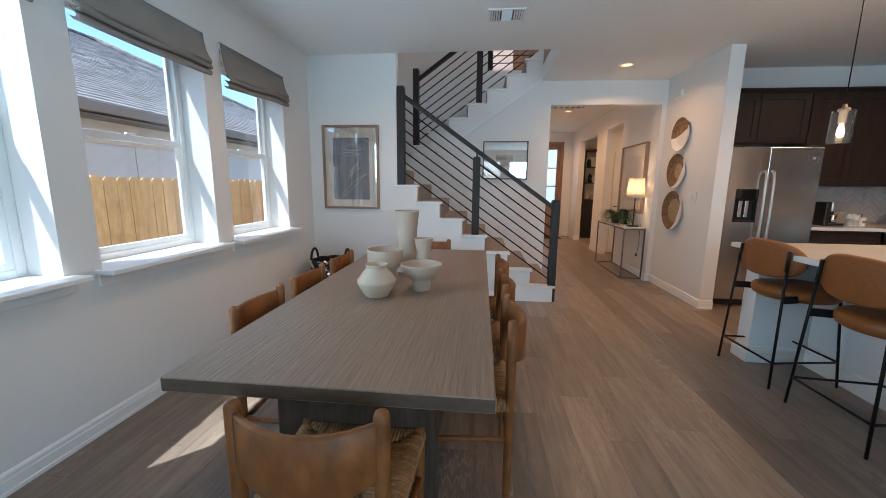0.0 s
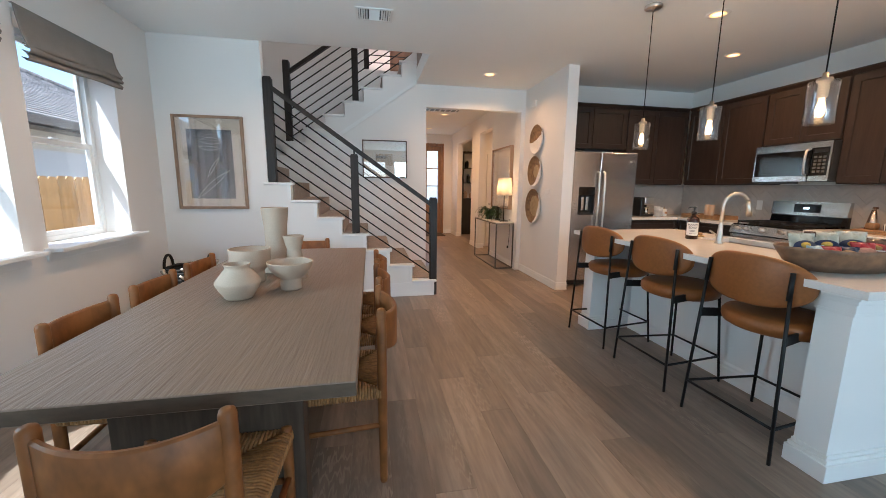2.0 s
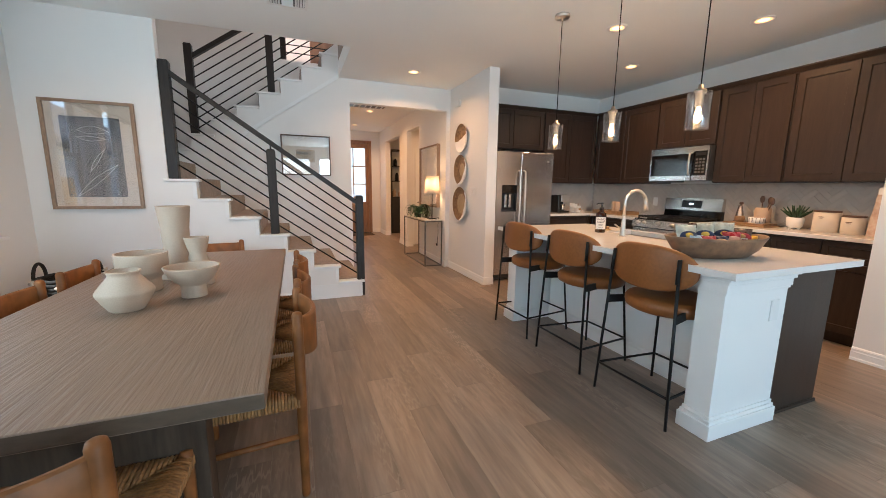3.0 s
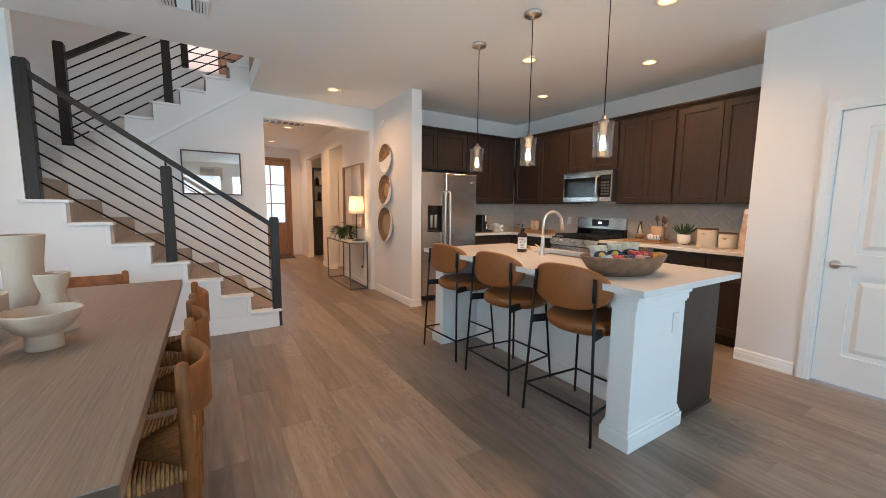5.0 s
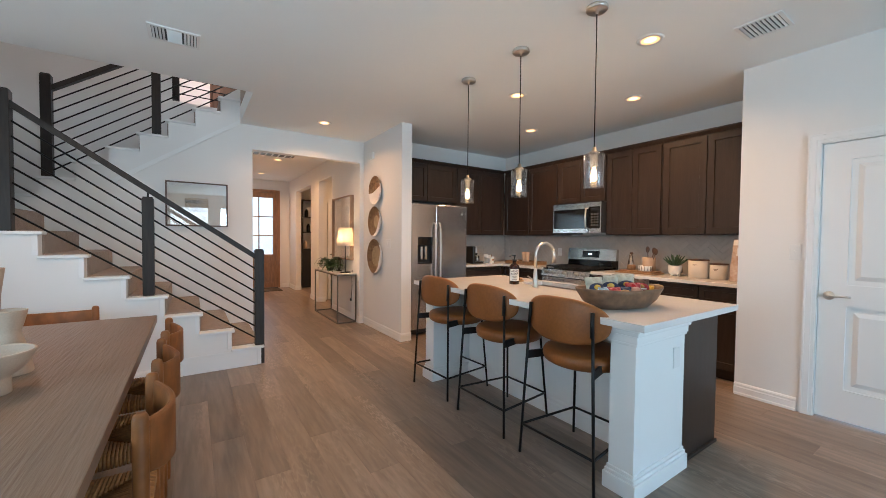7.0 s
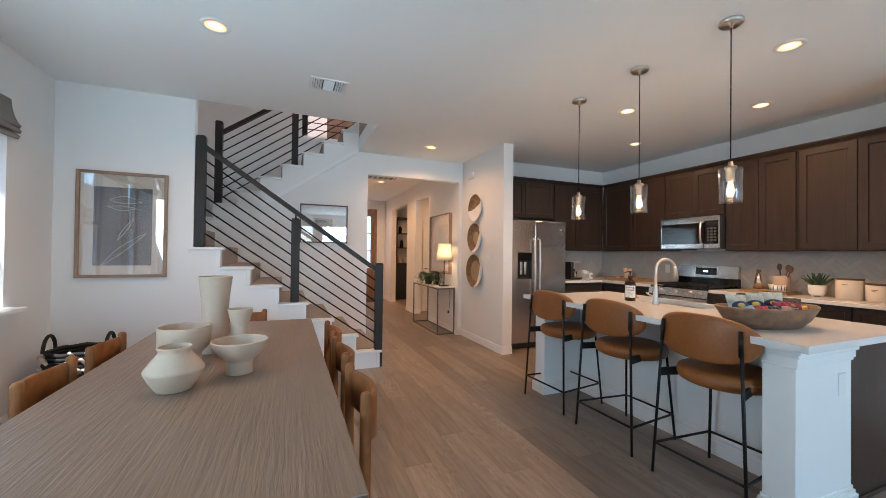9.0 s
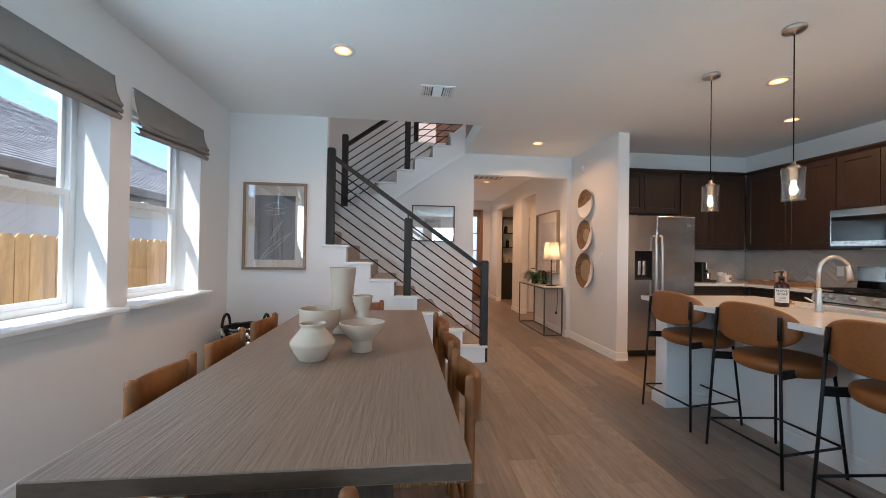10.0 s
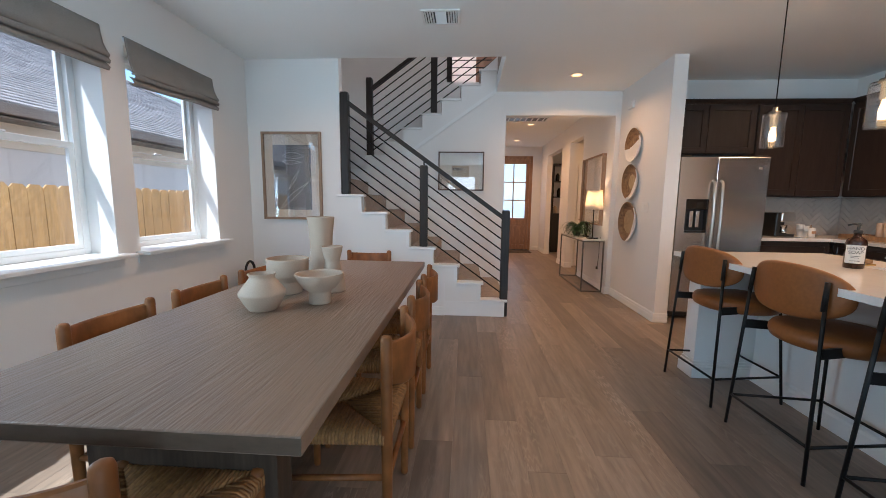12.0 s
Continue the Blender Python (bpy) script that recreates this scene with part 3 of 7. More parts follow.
M_STUCCO = mat("grey_siding", (0.60, 0.58, 0.575), 0.85, var=0.03, scale=0.8, bump=0.15, bump_scale=120)
M_SHINGLE = mat("asphalt_shingle", (0.26, 0.235, 0.225), 0.9, var=0.2, scale=5, grain=0.62, grain_scale=11, stretch=(1.6, 1, 1.6), bump=0.5, bump_scale=60, tint=(0.15, 0.138, 0.135))
M_FASCIA = mat("brown_fascia", (0.17, 0.135, 0.11), 0.6, var=0.05)
house = thing("neighbour_house", pose(-6.35, 0, ZG), "single-storey neighbour house with grey siding and a shingle roof", "house")
part("wall", B((-10.3, 0.0, -14, 15.8, 0.0, 2.62)), M_STUCCO, house)
part("frieze_board", B((0.0, 0.02, -14, 15.8, 2.30, 2.62)), mat("cream_trim", (0.60, 0.52, 0.42), 0.7, var=0.03), house)
part("soffit", B((0.0, 0.38, -14.3, 16.2, 2.62, 2.64)), M_FASCIA, house)
part("gutter", B((0.36, 0.47, -14.3, 16.2, 2.66, 2.79), bev=0.01), M_FASCIA, house)
part("siding_joint", B((0.0, 0.004, 6.3, 6.305, 0, 2.3), (0.0, 0.004, 10.0, 10.005, 0, 2.3)), M_FASCIA, house)
bm = bmesh.new()
e0, r0 = (0.42, 2.80), (-5.15, 5.57)
Y0R, Y1R, YHIP = -14.3, 16.2, 10.63      # gable end, hipped end, where the ridge stops
rv = [bm.verts.new(p) for p in ((e0[0], Y0R, e0[1]), (e0[0], Y1R, e0[1]), (-10.7, Y1R, e0[1]), (-10.7, Y0R, e0[1]), (r0[0], Y0R, r0[1]), (r0[0], YHIP, r0[1]),
                                (e0[0], Y0R, 2.765), (e0[0], Y1R, 2.765), (-10.7, Y1R, 2.765), (-10.7, Y0R, 2.765))]
for f in ((0, 1, 5, 4), (1, 2, 5), (2, 3, 4, 5), (3, 0, 4), (6, 9, 8, 7), (0, 6, 7, 1), (1, 7, 8, 2), (2, 8, 9, 3), (3, 9, 6, 0)):
    bm.faces.new([rv[q] for q in f])
roof = part("roof", bm, M_SHINGLE, house)
nrow = 44
rngs = random.Random(8)
M_SHINGLE_PIECE = mat("shingle_tab", (0.33, 0.295, 0.275), 0.9, var=0.25, scale=9, grain=0.5, grain_scale=60, rnd=0.18, tint=(0.24, 0.215, 0.205))
M_SHINGLE_FAR = mat("shingle_tab_far", (0.33, 0.295, 0.275), 0.9, var=0.25, scale=9, grain=0.5, grain_scale=60, rnd=0.18, tint=(0.24, 0.215, 0.205), island=True)
dxr, dzr = (r0[0] - e0[0]) / nrow, (r0[1] - e0[1]) / nrow
TABS = (0.18, 0.24, 0.31)


def tab_shape(w, h):
    """A thin wedge of shingle: butt edge at the origin, running up the slope."""
    return [(0, 0, -0.002), (0, w - 0.006, -0.002), (0, w - 0.006, h), (0, 0, h),
            (dxr * 1.15, 0, dzr * 1.15 - 0.004), (dxr * 1.15, w - 0.006, dzr * 1.15 - 0.004), (dxr * 1.15, w - 0.006, dzr * 1.15 + 0.004), (dxr * 1.15, 0, dzr * 1.15 + 0.004)]


TAB_FACES = [(0, 1, 2, 3), (3, 2, 6, 7), (1, 5, 6, 2), (0, 3, 7, 4), (4, 7, 6, 5), (0, 4, 5, 1)]
tab_meshes = {}
for w in TABS:
    me = bpy.data.meshes.new("shingle")
    me.from_pydata(tab_shape(w, 0.020), [], TAB_FACES)
    me.materials.append(M_SHINGLE_PIECE)
    tab_meshes[w] = me
fv, ff, near_tabs = [], [], 0
for k in range(nrow):
    y = -14.3 + rngs.uniform(0, 0.2)
    while y < Y1R - 0.35 - (Y1R - YHIP) * k / nrow:
        w = rngs.choice(TABS)
        if k < 8 and 2.2 < y < 10.8 and near_tabs < 298:
            o = new("shingle", tab_meshes[w])
            o.parent = roof
            o.location = (e0[0] + dxr * k, y, e0[1] + dzr * k + 0.001)
            near_tabs += 1
        else:
            i0, hh = len(fv), rngs.uniform(0.014, 0.026)
            fv += [(e0[0] + dxr * k + a, y + b, e0[1] + dzr * k + 0.001 + c) for a, b, c in tab_shape(w, hh)]
            ff += [tuple(i0 + q for q in f) for f in TAB_FACES]
        y += w
me = bpy.data.meshes.new("upper_shingles")
me.from_pydata(fv, [], ff)
me.materials.append(M_SHINGLE_FAR)
far_tabs = new("upper_shingles", me)
far_tabs.parent = roof
far_tabs["kind"] = "stuff"
part("hip_cap", slab(lambda b: tube(b, [(e0[0], Y1R, e0[1]), (r0[0], YHIP, r0[1])], 0.09, seg=6)), M_SHINGLE, house)
part("ridge_cap", B((-5.27, -5.03, -14.3, YHIP, 5.55, 5.60)), M_SHINGLE, house)

# ---- dining table ----
table = thing("dining_table", pose(-1.2945, 2.868, 0), "long rectangular brushed grey-brown oak dining table", "table")
bm = bmesh.new()
box(bm, -0.5075, 0.5075, -1.222, 1.222, 0.699, 0.747, bev=0.004)
top = part("tabletop", bm, M_TABLE, table)
top.data.materials.append(M_TABLE_END)
# end faces take the oak with shade put into its colour
for f in top.data.polygons:
    if abs(f.normal.z) < 0.3 and abs(f.normal.y) > 0.9:
        f.material_index = 1
# legs and stretcher in the oak darkened for under-table shade
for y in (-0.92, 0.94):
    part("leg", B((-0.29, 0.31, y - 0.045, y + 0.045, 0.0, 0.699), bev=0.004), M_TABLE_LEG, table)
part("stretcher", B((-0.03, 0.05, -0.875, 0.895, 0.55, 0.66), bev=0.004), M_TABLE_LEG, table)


# ---- dining chairs ----
def dining_chair(m):
    c = thing("dining_chair", m, "honey-stained oak dining chair with a woven rush seat", "chair", "chairs round the table")
    for s in (-1, 1):
        bm = bmesh.new()
        turned(bm, [(0, 0), (0.015, 0), (0.017, 0.01), (0.0205, 0.40), (0.0205, 0.785), (0.017, 0.797), (0.009, 0.802), (0, 0.803)], s * 0.19, 0, seg=20)
        part("back_post", bm, M_CHAIR, c)
        bm = bmesh.new()
        turned(bm, [(0, 0), (0.014, 0), (0.016, 0.01), (0.0195, 0.44), (0.017, 0.462), (0, 0.466)], s * 0.212, 0.425, seg=18)
        part("front_leg", bm, M_CHAIR, c)
        for z in (0.275,):
            bm = bmesh.new()
            rod(bm, (s * 0.19, 0.0, z), (s * 0.212, 0.425, z - 0.01), 0.0115, seg=12)
            part("stretcher", bm, M_CHAIR, c)
    bm = bmesh.new()
    rod(bm, (-0.212, 0.425, 0.25), (0.212, 0.425, 0.25), 0.0115, seg=12)
    part("stretcher", bm, M_CHAIR, c)
    bm = bmesh.new()
    rod(bm, (-0.19, 0.0, 0.26), (0.19, 0.0, 0.26), 0.0115, seg=12)
    part("stretcher", bm, M_CHAIR, c)
    # bowed back panel, with a sagging lower edge
    bm = bmesh.new()
    n = 20
    rings = []
    for k in range(n + 1):
        u = -1 + 2 * k / n
        x = 0.186 * u
        y = -0.062 * (1 - u * u) - 0.004
        zt = 0.778 - 0.012 * (1 - u * u)
        zb = 0.622 - 0.040 * (1 - abs(u) ** 2.4)
        t = 0.010
        rings.append([bm.verts.new((x, y - t, zb + 0.006)), bm.verts.new((x, y - t * 0.4, zb)), bm.verts.new((x, y + t * 0.4, zb)), bm.verts.new((x, y + t, zb + 0.006)),
                      bm.verts.new((x, y + t, zt - 0.006)), bm.verts.new((x, y + t * 0.4, zt)), bm.verts.new((x, y - t * 0.4, zt)), bm.verts.new((x, y - t, zt - 0.006))])
    for a, b in zip(rings, rings[1:]):
        for j in range(8):
            bm.faces.new((a[j], a[(j + 1) % 8], b[(j + 1) % 8], b[j])).smooth = j in (3, 7)
    bm.faces.new(rings[0])
    bm.faces.new(rings[-1][::-1])
    part("backrest", bm, M_CHAIR, c)
    # rush seat: strands wrapped over four rails, meeting on the diagonals
    bm = bmesh.new()
    P = [(-0.195, 0.005), (0.195, 0.005), (0.217, 0.43), (-0.217, 0.43)]
    cen = Vector((0, 0.2175))
    rng = random.Random(2)
    for e in range(4):
        a, b = Vector(P[e]), Vector(P[(e + 1) % 4])
        d = (b - a)
        nrm = Vector((-d.y, d.x)).normalized()
        if nrm.dot(cen - (a + b) / 2) < 0:
            nrm = -nrm
        depth = 0.2
        ns = 36
        for k in range(ns):
            u = (k + 0.5) / ns
            p = a + d * u
            reach = max(0.012, min(u, 1 - u) * 2 * depth)
            j = rng.uniform(-0.0012, 0.0012)
            r = 0.0064
            q = p + nrm * reach
            out = p - nrm * 0.012
            tube(bm, [(q.x, q.y, 0.446 + j), (p.x + nrm.x * 0.01, p.y + nrm.y * 0.01, 0.452 + j), (out.x, out.y, 0.440), (out.x, out.y, 0.416 + j), (p.x, p.y, 0.406)], r, seg=5)
    part("seat", bm, M_RUSH, c, "golden brown woven rush seat")["kind"] = "stuff"
    part("seat_frame", B((-0.19, 0.19, 0.005, 0.425, 0.412, 0.440)), M_RUSH, c)
    return c


chair0 = dining_chair(pose(-1.255, 1.475, 0, 0, 0, 0))
for x, y, rz in [(-1.345, 4.37, 180), (-0.703, 2.320, 90), (-0.703, 2.882, 91), (-0.700, 3.437, 90),
                 (-1.900, 2.335, -90), (-1.903, 2.875, -90), (-1.900, 3.435, -91)]:
    copy_thing(chair0, pose(x, y, 0, 0, 0, rz))


# ---- vases on the table ----
def vessel(name, x, y, outer, wall, label, category="vase", k=0.9, kz=0.91):
    """A thrown pot: outer profile from the foot up to the lip, then down the inside."""
    v = thing(name, pose(x, y, 0.7475), label, category, "pottery on the table")
    outer = [(r * k, z * kz) for r, z in outer]
    prof = [(0, 0.0)] + outer + [(r - wall, z) for r, z in reversed(outer[1:]) if r - wall > 0.01] + [(0, outer[1][1] + 0.012)]
    bm = bmesh.new()
    turned(bm, prof, seg=56)
    part("body", bm, M_CERAMIC, v)
    return v


vessel("bottle_vase", -1.385, 2.575, [(0.066, 0), (0.070, 0.004), (0.098, 0.048), (0.114, 0.082), (0.1155, 0.090), (0.113, 0.097), (0.088, 0.130), (0.064, 0.160),
                                      (0.060, 0.168), (0.062, 0.176), (0.068, 0.184), (0.0685, 0.187), (0.066, 0.189)], 0.007, "squat cream bisque vase with a sharp shoulder")
vessel("footed_bowl", -1.168, 2.722, [(0.060, 0), (0.062, 0.003), (0.060, 0.060), (0.062, 0.066), (0.090, 0.088), (0.116, 0.122), (0.131, 0.158), (0.132, 0.163), (0.130, 0.165)], 0.008,
       "shallow cream bisque bowl on a round foot", "bowl")
vessel("wide_bowl", -1.425, 2.915, [(0.084, 0), (0.086, 0.003), (0.082, 0.060), (0.086, 0.070), (0.118, 0.100), (0.124, 0.108), (0.125, 0.185), (0.127, 0.198), (0.125, 0.201)], 0.008,
       "deep cream bisque bowl on a wide foot", "bowl", 0.88, 0.96)
vessel("tall_vase", -1.345, 3.205, [(0.104, 0), (0.107, 0.004), (0.094, 0.070), (0.080, 0.130), (0.072, 0.180), (0.072, 0.188), (0.076, 0.290), (0.090, 0.405), (0.091, 0.410), (0.089, 0.412)], 0.006,
       "tall cream bisque vase with a narrow waist", k=0.92, kz=1.0)
vessel("small_vase", -1.196, 2.985, [(0.076, 0), (0.078, 0.004), (0.066, 0.080), (0.050, 0.135), (0.042, 0.165), (0.042, 0.172), (0.052, 0.205), (0.062, 0.250), (0.0625, 0.254), (0.061, 0.256)], 0.005,
       "small cream bisque vase with a pinched waist", k=0.95, kz=1.0)

# ---- stairs ----
stair = thing("staircase", pose(0, 0, 0), "white staircase with taupe carpeted treads and white nosings", "staircase")
for k in range(1, 8):
    x0, x1 = nose_x(k + 1), nose_x(k)
    z = RISE * k
    bm = bmesh.new()
    box(bm, x0 - 0.03, x1 - 0.005, YF + 0.101, YS - 0.001, z - 0.19 if k > 1 else 0.0, z + 0.012, bev=0.012)
    part("carpeted_step", bm, M_CARPET, stair)
    bm = bmesh.new()
    box(bm, x0 - 0.022, x1 + 0.012, YF - 0.022, YF + 0.1, z - 0.022, z + 0.004, bev=0.006)
    part("nosing_cap", bm, M_TRIM, stair)
    part("riser_return", B((x1 - 0.052, x1 - 0.016, YF - 0.009, YF + 0.099, z - RISE + 0.005, z - 0.0225), bev=0.002), M_TRIM, stair)
part("landing", B((XL, nose_x(8), YF + 0.101, 7.299, 1.30, 1.532), bev=0.01), M_CARPET, stair)
for k in range(1, 9):
    xn = up0 + RUN * (k - 5)
    z = 1.52 + RISE * k
    bm = bmesh.new()
    box(bm, xn + 0.005, xn + RUN + 0.03, YS + 0.101, 7.299, z - 0.19, z + 0.012, bev=0.012)
    part("carpeted_step", bm, M_CARPET, stair)
    bm = bmesh.new()
    box(bm, xn - 0.012, xn + RUN + 0.018, YS - 0.022, YS + 0.1, z - 0.022, z + 0.004, bev=0.006)
    part("nosing_cap", bm, M_TRIM, stair)
part("rail_bracket", slab(lambda b: rod(b, (-0.905, YF + 0.05, 1.64), (-0.905, YF + 0.05, 1.71), 0.008)), M_BLACK, stair)
part("upper_riser", B((up0 + RUN * 4 + 0.02, 0.079, YS + 0.101, 7.299, 3.0, Z2)), M_CARPET, stair)


def railing(name, posts, y, slope, nbars, label, ends=None):
    """Square posts, a sloping cap rail and thin bars below it. posts: (x, z0, z1); the rails start at the first post."""
    r = thing(name, pose(0, y, 0), label, "railing", "stair railings")
    hw = 0.042
    for x, z0, z1 in posts:
        bm = bmesh.new()
        box(bm, x - hw, x + hw, -hw, hw, z0, z1 - 0.012, bev=0.004)
        box(bm, x - hw + 0.006, x + hw - 0.006, -hw + 0.006, hw - 0.006, z1 - 0.014, z1, bev=0.004)
        part("post", bm, M_POST, r)
    return r


lower = railing("stair_railing", [(-0.005, 0.0, 1.180), (-0.905, 0.77, 1.653), (-1.772, 1.334, 2.420)], YF + 0.05, 0, 8,
                "charcoal wood stair railing with thin black metal bars")
S = 0.712
ZL0 = 1.075    # cap rail height at x = 0
bm = bmesh.new()
prism(bm, [(-0.03, ZL0 + 0.03 * S - 0.028), (-0.03, ZL0 + 0.03 * S + 0.028), (-1.74, ZL0 + 1.74 * S + 0.028), (-1.74, ZL0 + 1.74 * S - 0.028)], "y", -0.032, 0.032)
part("cap_rail", bm, M_POST, lower)
for k in range(7):
    bm = bmesh.new()
    dz = -0.125 - 0.119 * k
    rod(bm, (-0.02, 0, ZL0 + dz + 0.02 * S), (-1.76, 0, ZL0 + dz + 1.76 * S), 0.0075, seg=8)
    part("bar", bm, M_BLACK, lower)
upperr = railing("stair_railing", [(-1.812, 1.904, 2.955), (-0.912, 2.474, 3.60)], YS + 0.05, 0, 8,
                 "charcoal wood stair railing with thin black metal bars")
ZU0 = 2.82 + 1.77 * S
bm = bmesh.new()
prism(bm, [(-1.78, ZU0 - 1.78 * S - 0.028), (-1.78, ZU0 - 1.78 * S + 0.028), (-0.06, ZU0 - 0.06 * S + 0.028), (-0.06, ZU0 - 0.06 * S - 0.028)], "y", -0.032, 0.032)
part("cap_rail", bm, M_POST, upperr)
for k in range(7):
    bm = bmesh.new()
    dz = -0.125 - 0.119 * k
    rod(bm, (-1.80, 0, ZU0 + dz - 1.80 * S), (-0.06, 0, ZU0 + dz - 0.06 * S), 0.0075, seg=8)
    part("bar", bm, M_BLACK, upperr)
guard = railing("landing_railing", [(-0.755, Z2, Z2 + 1.05), (0.30, Z2, Z2 + 1.05)], 7.36, 0, 8, "charcoal wood landing railing with thin black metal bars")
part("cap_rail", B((-0.72, 0.30, -0.03, 0.03, Z2 + 0.95, Z2 + 1.0)), M_POST, guard)
for k in range(7):
    bm = bmesh.new()
    rod(bm, (-0.72, 0, Z2 + 0.10 + 0.115 * k), (0.30, 0, Z2 + 0.10 + 0.115 * k), 0.0075, seg=8)
    part("bar", bm, M_BLACK, guard)
M_CURTAIN = mat("russet_curtain", (0.33, 0.19, 0.13), 0.85, var=0.15, scale=3)
cur = thing("curtain_panel", pose(-0.3, 8.6, Z2), "russet brown curtain hanging in the upper hall", "curtain")
bm = bmesh.new()
pts = [(0.05 * i, 0.03 * math.sin(i * 1.35)) for i in range(24)]
prism(bm, pts + [(a, b + 0.01) for a, b in reversed(pts)], "z", 0.02, 2.3)
part("cloth", bm, M_CURTAIN, cur)
bm = bmesh.new()
rod(bm, (-0.1, 0, 2.3), (1.3, 0, 2.3), 0.012)
part("curtain_rod", bm, M_BLACK, cur)

# ---- pictures ----
def framed(name, m, w, h, fw, fd, material, label, mat_margin, glass=True):
    """A picture on a wall: local x across, z up, facing -y, back on y = 0."""
    f = thing(name, m, label, "picture")
    bm = bmesh.new()
    for a in [(-w / 2, -w / 2 + fw, -fd, 0, -h / 2, h / 2), (w / 2 - fw, w / 2, -fd, 0, -h / 2, h / 2),
              (-w / 2 + fw, w / 2 - fw, -fd, 0, -h / 2, -h / 2 + fw), (-w / 2 + fw, w / 2 - fw, -fd, 0, h / 2 - fw, h / 2)]:
        box(bm, *a, bev=0.0015)
    part("frame", bm, material, f)
    part("mat_board", B((-w / 2 + fw, w / 2 - fw, -0.012, -0.006, -h / 2 + fw, h / 2 - fw)), M_MAT, f)
    if glass:
        g = part("glazing", B((-w / 2 + fw, w / 2 - fw, -fd * 0.75, -fd * 0.75 + 0.002, -h / 2 + fw, h / 2 - fw)), M_PICGLASS, f)
        g.visible_shadow = False
    return f


pic = framed("framed_print", pose(-2.350, YF, 1.523), 0.660, 0.945, 0.026, 0.035, M_FRAME, "light oak framed abstract blue-grey print behind glass", 0.08)
pprint = part("print", B((-0.212, 0.212, -0.0135, -0.012, -0.365, 0.335)), mat("blue_grey_print", (0.055, 0.068, 0.085), 0.8, var=0.2, scale=4, tint=(0.085, 0.095, 0.11)), pic)
# darker upright band down the middle of the print
part("print_shadow", B((-0.06, 0.05, -0.0145, -0.0136, -0.365, 0.335)), mat("slate_print", (0.030, 0.037, 0.047), 0.8, var=0.2, scale=5), pic)
M_CHALK = mat("chalk_line", (0.72, 0.74, 0.74), 0.9, var=0.05)


def leaf(p0, p1, bulge):
    a, b = Vector(p0), Vector(p1)
    d = b - a
    nrm = Vector((-d.y, d.x)).normalized()
    for s in (bulge, -bulge * 0.55):
        bm = bmesh.new()
        pts = []
        for i in range(17):
            u = i / 16
            q = a + d * u + nrm * s * math.sin(math.pi * u) * (1 - 0.3 * u)
            pts.append((q.x, -0.0152, q.y))
        tube(bm, pts, 0.0022, seg=5)
        part("drawn_line", bm, M_CHALK, pprint)


leaf((-0.15, -0.36), (0.17, -0.07), 0.035)
leaf((-0.04, -0.14), (0.08, 0.06), 0.02)
leaf((-0.10, 0.22), (0.13, 0.21), 0.05)
leaf((-0.11, 0.16), (0.10, 0.15), -0.03)

hp = framed("framed_print", pose(-0.520, YS, 1.690), 0.632, 0.530, 0.016, 0.030, M_DARKFRAME, "dark walnut framed small sketch with a wide mat behind glass", 0.1)
part("print", B((-0.13, 0.11, -0.0135, -0.012, -0.09, 0.075)), mat("sepia_sketch", (0.50, 0.36, 0.20), 0.85, var=0.3, scale=18, tint=(0.30, 0.20, 0.11)), hp)
part("print_detail", B((-0.13, 0.02, -0.0145, -0.0136, 0.01, 0.05)), mat("sepia_ink", (0.17, 0.115, 0.07), 0.85, var=0.3, scale=30), hp)


# ---- wall plates ----
M_WOVEN = mat("woven_seagrass", (0.34, 0.215, 0.105), 0.8, var=0.3, scale=30, grain=0.35, grain_scale=90, bump=0.6, bump_scale=130, tint=(0.14, 0.075, 0.04))
M_WOVENLIGHT = mat("pale_seagrass", (0.50, 0.37, 0.21), 0.8, var=0.15, scale=30, grain=0.25, grain_scale=90, bump=0.5, bump_scale=130)
M_PLATEWHITE = mat("white_glaze", (0.80, 0.78, 0.75), 0.5, var=0.03, scale=20)


